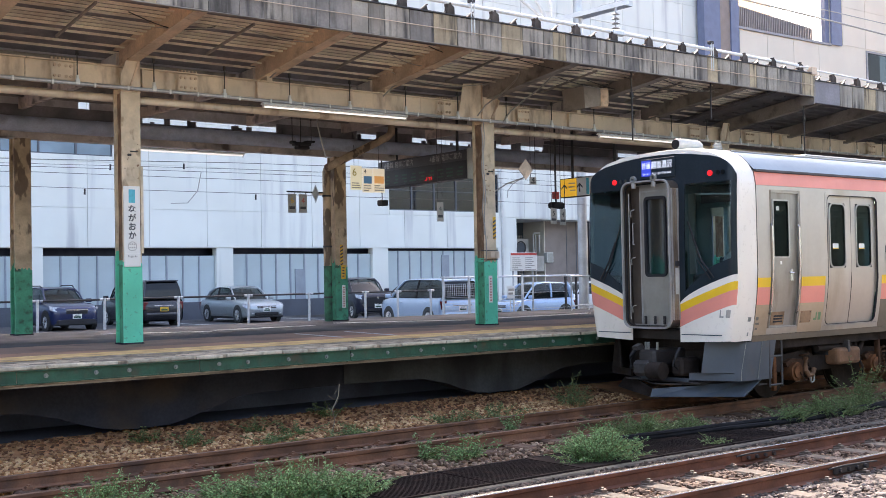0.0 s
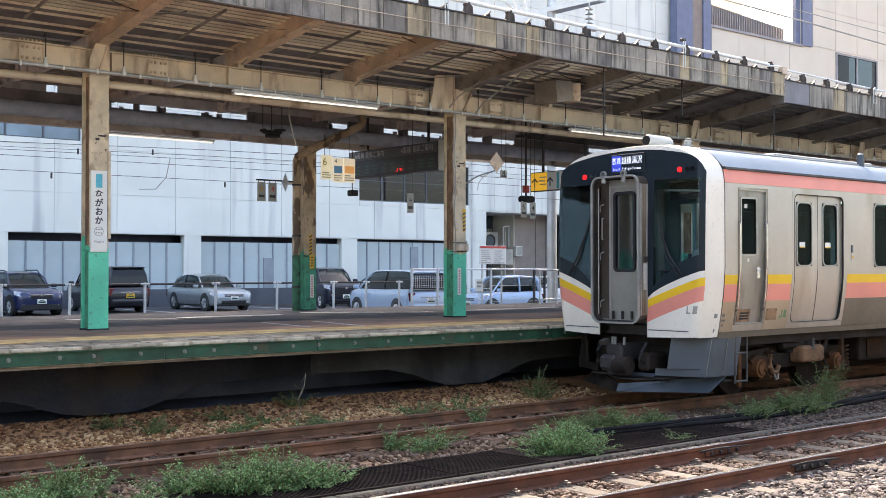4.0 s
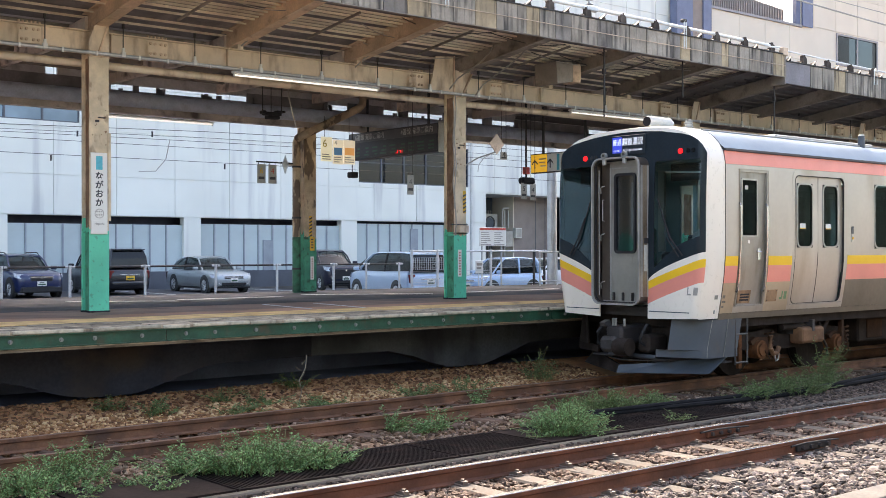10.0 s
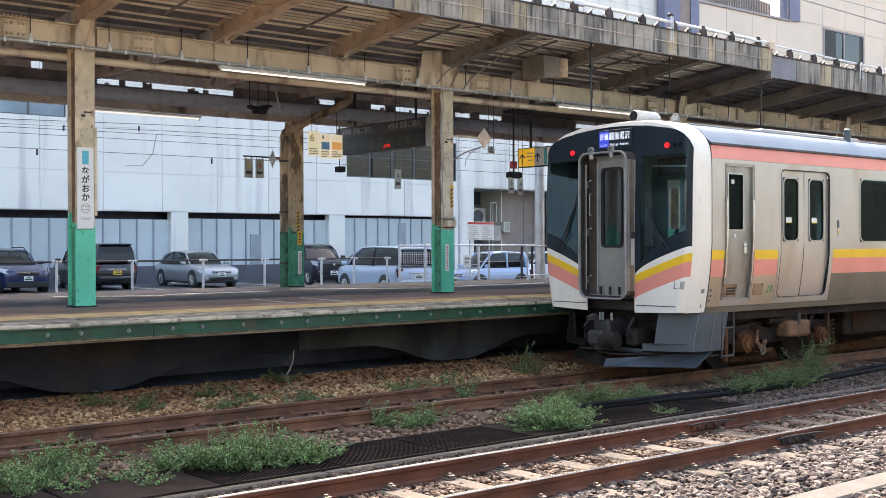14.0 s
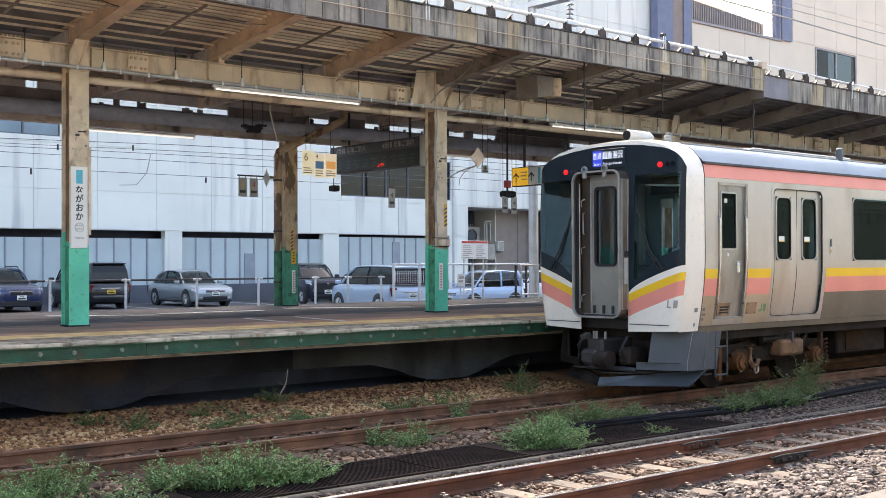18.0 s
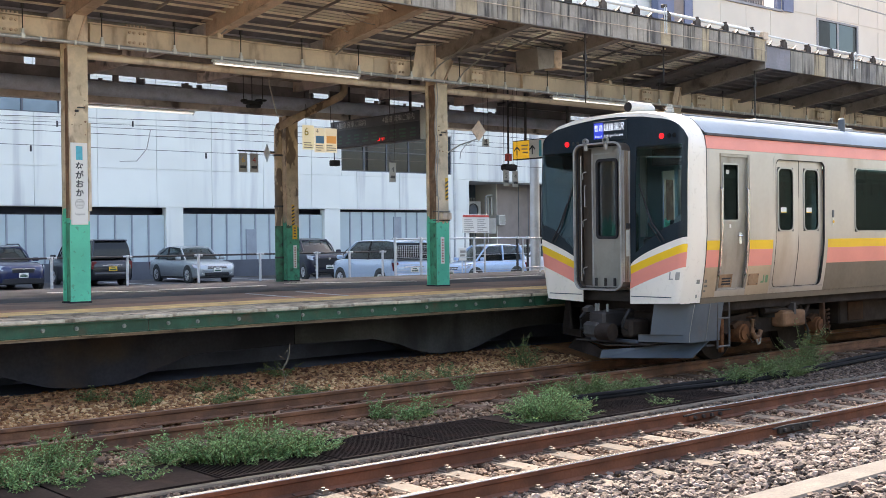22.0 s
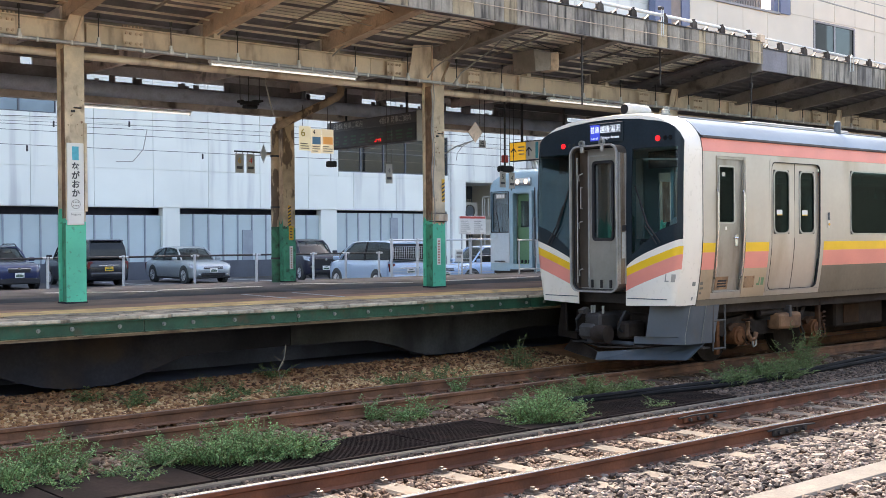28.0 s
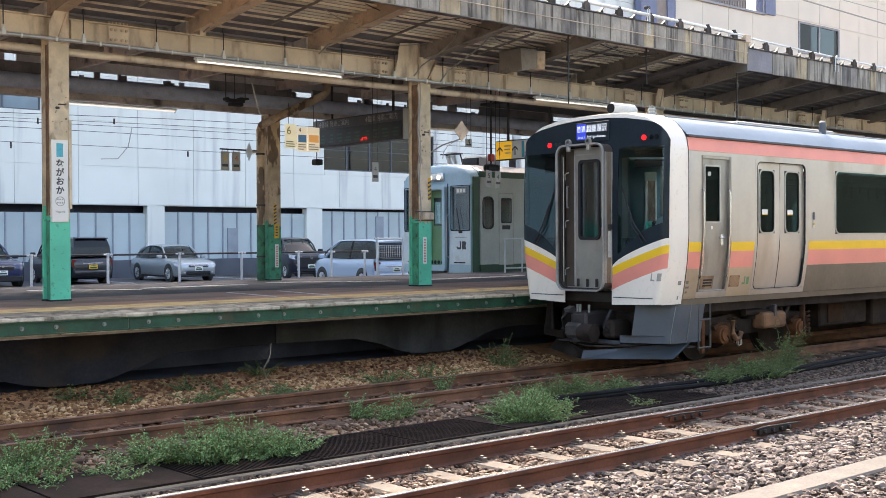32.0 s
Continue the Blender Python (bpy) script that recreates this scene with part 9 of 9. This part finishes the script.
for k, (x, z) in enumerate(((10.2, 4.62), (12.0, 4.72), (13.9, 4.05), (9.6, 4.05), (17.2, 4.55))):
    part("insulator", C((x, 25.0, z), (x, 25.0, z - 0.13), 0.022, 8), M["dark_steel"], ow)
part("wire", tube(bmesh.new(), [(-30, Y_MAIN, 6.45), (10, Y_MAIN, 6.38), (17.6, Y_MAIN, 6.25), (40, Y_MAIN, 5.7)], 0.014, 6), M["plate_grey"], ow)
part("wire", tube(bmesh.new(), [(-30, Y_MAIN, 6.75), (17.1, Y_MAIN, 6.42), (40, Y_MAIN, 6.3)], 0.008, 6), M["plate_grey"], ow)
gn = thing("wire_gantry", "pale steel gantry arm with insulators above the canopy", "gantry", pose(0, 23.2, 0))
part("arm", B(20.2, 25.6, -0.07, 0.07, -0.07, 0.07), M["white_pipe"], gn, at=Matrix.Translation((22.5, 0, 9.1)) @ Matrix.Rotation(radians(-17), 4, "Y") @ Matrix.Translation((-22.5, 0, 0)))
for k in range(5):
    part("insulator_disc", C((24.95, 0, 9.0 + 0.14 * k), (24.95, 0, 9.05 + 0.14 * k), 0.12, 12, r2=0.05), M["plate_grey"], gn)
part("insulator_rod", C((24.95, 0, 8.3), (24.95, 0, 10.2), 0.03, 8), M["zinc"], gn)
for a, b in (((21.2, 10.3), (22.2, 9.0)), ((22.2, 10.3), (22.4, 9.0)), ((20.2, 10.0), (22.0, 9.1))):
    part("strut", C((a[0], 0, a[1]), (b[0], 0, b[1]), 0.05, 8), M["white_pipe"], gn)
part("mast", C((25.5, 2.1, -0.3), (25.5, 2.1, 12), 0.15, 14), M["zinc"], gn, smooth=40)
part("mast_arm", B(25.3, 25.7, 0.0, 2.1, 9.9, 10.05), M["zinc"], gn)

# notice board, small board and railing by the car park
nt_ = thing("notice_board", "white notice board with red heading by the car park", "notice board", pose(26.65, 29.3, Z_STRIP))
part("panel", B(-0.62, 0.62, -0.02, 0.02, 1.89, 2.52, bev=0.01), M["sign_white"], nt_)
part("heading", B(-0.60, 0.60, -0.024, -0.02, 2.43, 2.505), M["sign_red"], nt_)
rs = random.Random(2)
for k in range(7):
    for c in (-0.55, 0.06):
        part("bar", B(c, c + rs.uniform(0.25, 0.48), -0.023, -0.02, 1.92 + 0.068 * k, 1.945 + 0.068 * k), M["plate_grey"], nt_)
for x in (-0.45, 0.45):
    part("leg", C((x, 0.05, 0.0), (x, 0.05, 1.95), 0.03, 8), M["zinc"], nt_)
sb = thing("warning_board", "small white square sign on the fence", "sign", pose(25.32, 28.5, Z_STRIP + 0.97))
part("panel", B(-0.17, 0.17, -0.012, 0.012, 0, 0.43, bev=0.01), M["sign_white"], sb)
part("stem", C((0, 0.03, -0.97), (0, 0.03, 0.2), 0.022, 8), M["fence_white"], sb)
part("bar", B(-0.12, 0.12, -0.016, -0.0125, 0.26, 0.34), M["plate_grey"], sb)
part("bar", B(-0.12, 0.08, -0.016, -0.0125, 0.14, 0.21), M["plate_grey"], sb)
lp = thing("lamp_pole", "thin grey pole before the white building", "pole", pose(38.14, 43.5, Z_LOT))
part("shaft", C((0, 0, -0.2), (0, 0, 7.2), 0.06, 10), M["zinc"], lp)
sr = thing("stair_railing", "low white pipe railing on the rear platform edge", "railing", pose(20.72, 21.0, Z_PLAT))
for x in (0.0, 0.62, 1.3):
    part("post", C((x, 0, 0), (x, 0, 0.87), 0.02, 8), M["fence_white"], sr)
part("rail", C((-0.06, 0, 0.87), (1.45, 0, 0.87), 0.02, 8), M["fence_white"], sr)
part("rail", C((0.0, 0, 0.12), (1.4, 0, 0.12), 0.02, 8), M["fence_white"], sr)
for k, (x0, x1) in enumerate(((20.4, 20.52), (23.6, 23.72), (26.0, 26.12))):
    part("bay_line", B(x0, x1, 40.0, 45.5, Z_LOT, Z_LOT + 0.006), M["white_line"], bpy.data.objects["parking_lot"])

# ---- weeds ----


def leaf_material(name, a, b):
    m = bpy.data.materials.new(name)
    m.use_nodes = True
    N, L = m.node_tree.nodes, m.node_tree.links
    bs = N["Principled BSDF"]
    g, cr = N.new("ShaderNodeNewGeometry"), N.new("ShaderNodeValToRGB")
    cr.color_ramp.elements[0].color, cr.color_ramp.elements[1].color = (*a, 1), (*b, 1)
    L.new(g.outputs["Random Per Island"], cr.inputs[0])
    L.new(cr.outputs[0], bs.inputs["Base Color"])
    bs.inputs["Roughness"].default_value = 0.55
    tr, mx = N.new("ShaderNodeBsdfTranslucent"), N.new("ShaderNodeMixShader")
    L.new(cr.outputs[0], tr.inputs[0])
    mx.inputs[0].default_value = 0.35
    L.new(bs.outputs[0], mx.inputs[1])
    L.new(tr.outputs[0], mx.inputs[2])
    L.new(mx.outputs[0], N["Material Output"].inputs[0])
    return m


M["leaf"] = leaf_material("leaf", (0.045, 0.125, 0.04), (0.29, 0.50, 0.215))
M["leaf_dull"] = leaf_material("leaf_dull", (0.05, 0.11, 0.032), (0.26, 0.38, 0.16))
M["stem"] = surf("stem", (0.14, 0.16, 0.06), 0.7, var=0.3)


def weed(x, y, z, sx, sy, h, leaves, seed, label, mat="leaf", size=0.028):
    """A spreading clump: thin stems, each with its leaves."""
    rs = random.Random(seed)
    t = thing("weed_clump", label, "plant", pose(x, y, z), group="weeds")
    sb_, lb = bmesh.new(), bmesh.new()
    leaves = int(leaves * 2.3)
    ns = max(10, leaves // 30)
    for k in range(ns):
        a, r = rs.uniform(0, 6.283), rs.random() ** 0.6 * rs.uniform(0.8, 1.25)
        bx0, by0 = sx * r * math.cos(a) * 0.85, sy * r * math.sin(a) * 0.85
        hh = h * rs.uniform(0.35, 1.15) * max(0.35, 1 - 0.45 * r * r)
        lean = (rs.uniform(-0.18, 0.18) + 0.15 * math.cos(a) * r, rs.uniform(-0.18, 0.18) + 0.15 * math.sin(a) * r)
        pts = [(bx0 + lean[0] * q * q, by0 + lean[1] * q * q, hh * q) for q in (0, 0.35, 0.7, 1.0)]
        tube(sb_, pts, 0.004, 4)
        for i in range(max(4, leaves // ns)):
            q = rs.uniform(0.12, 1.0)
            c = Vector((bx0 + lean[0] * q * q, by0 + lean[1] * q * q, hh * q))
            az, el = rs.uniform(0, 6.283), rs.uniform(-0.5, 0.7)
            d = Vector((math.cos(az) * math.cos(el), math.sin(az) * math.cos(el), math.sin(el)))
            u = d.cross(Vector((0, 0, 1))).normalized() * (size * rs.uniform(0.25, 0.42))
            ln = size * rs.uniform(0.8, 1.7)
            o = c + d * 0.015
            v = [lb.verts.new(p) for p in (o, o + d * ln * 0.45 + u + Vector((0, 0, 0.006)), o + d * ln - Vector((0, 0, ln * 0.15)), o + d * ln * 0.45 - u + Vector((0, 0, 0.006)))]
            lb.faces.new(v)
    tagged(part("stalk", sb_, M["stem"], t), kind="stuff")
    tagged(part("foliage", lb, M[mat], t), kind="stuff")
    return t


G = "bright green leafy weeds growing between the tracks"
D = "dull green weeds growing among the ballast"
WEEDS = [(4.05, 10.1, 0.42, 0.28, 0.36, 900, 0), (3.45, 9.75, 0.4, 0.35, 0.3, 700, 0), (5.1, 9.75, 0.45, 0.22, 0.30, 900, 0), (5.65, 9.45, 0.55, 0.35, 0.40, 1900, 0), (6.15, 9.3, 0.4, 0.22, 0.28, 800, 0),
         (8.35, 10.35, 0.30, 0.2, 0.30, 420, 0), (8.05, 10.6, 0.12, 0.1, 0.28, 160, 0), (9.75, 9.65, 0.45, 0.25, 0.26, 900, 0), (9.45, 9.15, 0.5, 0.33, 0.36, 1700, 0), (11.3, 10.25, 0.6, 0.25, 0.28, 900, 1), (12.1, 10.1, 0.35, 0.2, 0.22, 400, 1),
         (13.55, 9.55, 0.5, 0.22, 0.30, 700, 1), (14.5, 9.5, 0.6, 0.25, 0.36, 1100, 1), (15.6, 9.75, 0.35, 0.2, 0.75, 700, 1), (8.35, 12.5, 0.35, 0.18, 0.22, 420, 1), (7.2, 12.7, 0.25, 0.15, 0.16, 200, 1), (6.3, 12.95, 0.3, 0.15, 0.22, 220, 1),
         (10.6, 12.3, 0.35, 0.2, 0.34, 420, 1), (10.25, 11.55, 0.16, 0.12, 0.34, 160, 0), (10.0, 12.6, 0.3, 0.2, 0.22, 240, 1), (12.6, 12.75, 0.3, 0.2, 0.5, 320, 1), (11.0, 10.75, 0.3, 0.12, 0.2, 200, 1), (7.7, 12.9, 0.3, 0.1, 0.2, 150, 1), (11.15, 8.95, 0.2, 0.1, 0.16, 60, 1),
         (4.42, 9.6, 0.16, 0.1, 0.16, 70, 0), (4.5, 9.2, 0.14, 0.09, 0.2, 60, 0), (3.95, 9.5, 0.2, 0.12, 0.2, 110, 0), (7.3, 13.2, 0.16, 0.1, 0.22, 110, 1), (8.6, 13.5, 0.2, 0.12, 0.26, 150, 1), (5.9, 13.3, 0.2, 0.1, 0.24, 120, 1)]
for k, (x, y, sx, sy, h, n, dull) in enumerate(WEEDS):
    weed(x, y, Z_GROUND + 0.03 + (float(bank(y)) if y > 12.3 else 0.0), sx, sy, h, n, 100 + k, D if dull else G, "leaf_dull" if dull else "leaf")
M["dry_stalk"] = surf("dry_stalk", (0.24, 0.20, 0.15), 0.8, var=0.3)
tw = thing("dry_twig", "dry pale weed stalk beside the rail", "plant", pose(8.15, 12.75, Z_GROUND + 0.09))
part("stalk", tube(bmesh.new(), [(0, 0, 0), (0.06, 0, 0.2), (0.02, 0, 0.34), (0.12, 0, 0.5), (0.15, 0.02, 0.66)], 0.006, 5), M["dry_stalk"], tw)
for k in range(5):
    part("twig", tube(bmesh.new(), [(0.06, 0, 0.22 + 0.08 * k), (0.13 - 0.05 * (k % 2) * 3, 0.03, 0.28 + 0.08 * k)], 0.0035, 4), M["dry_stalk"], tw)

# ---- what moves ----


def motions():
    """The railcar rolls in behind the platform and stops."""
    rows = [(0.0, 75.0), (16.0, 70.0), (20.0, 44.0), (24.0, 15.2), (26.0, 7.9), (27.0, 5.0), (27.5, 3.8), (28.0, 2.75), (28.5, 1.80), (29.0, 1.06), (29.5, 0.515), (30.0, 0.14), (30.5, 0.02), (31.0, 0.0), (32.0, 0.0)]
    walk(dmu, [(t, pose(20.4 + d, Y_FAR, 0)) for t, d in rows])


motions()
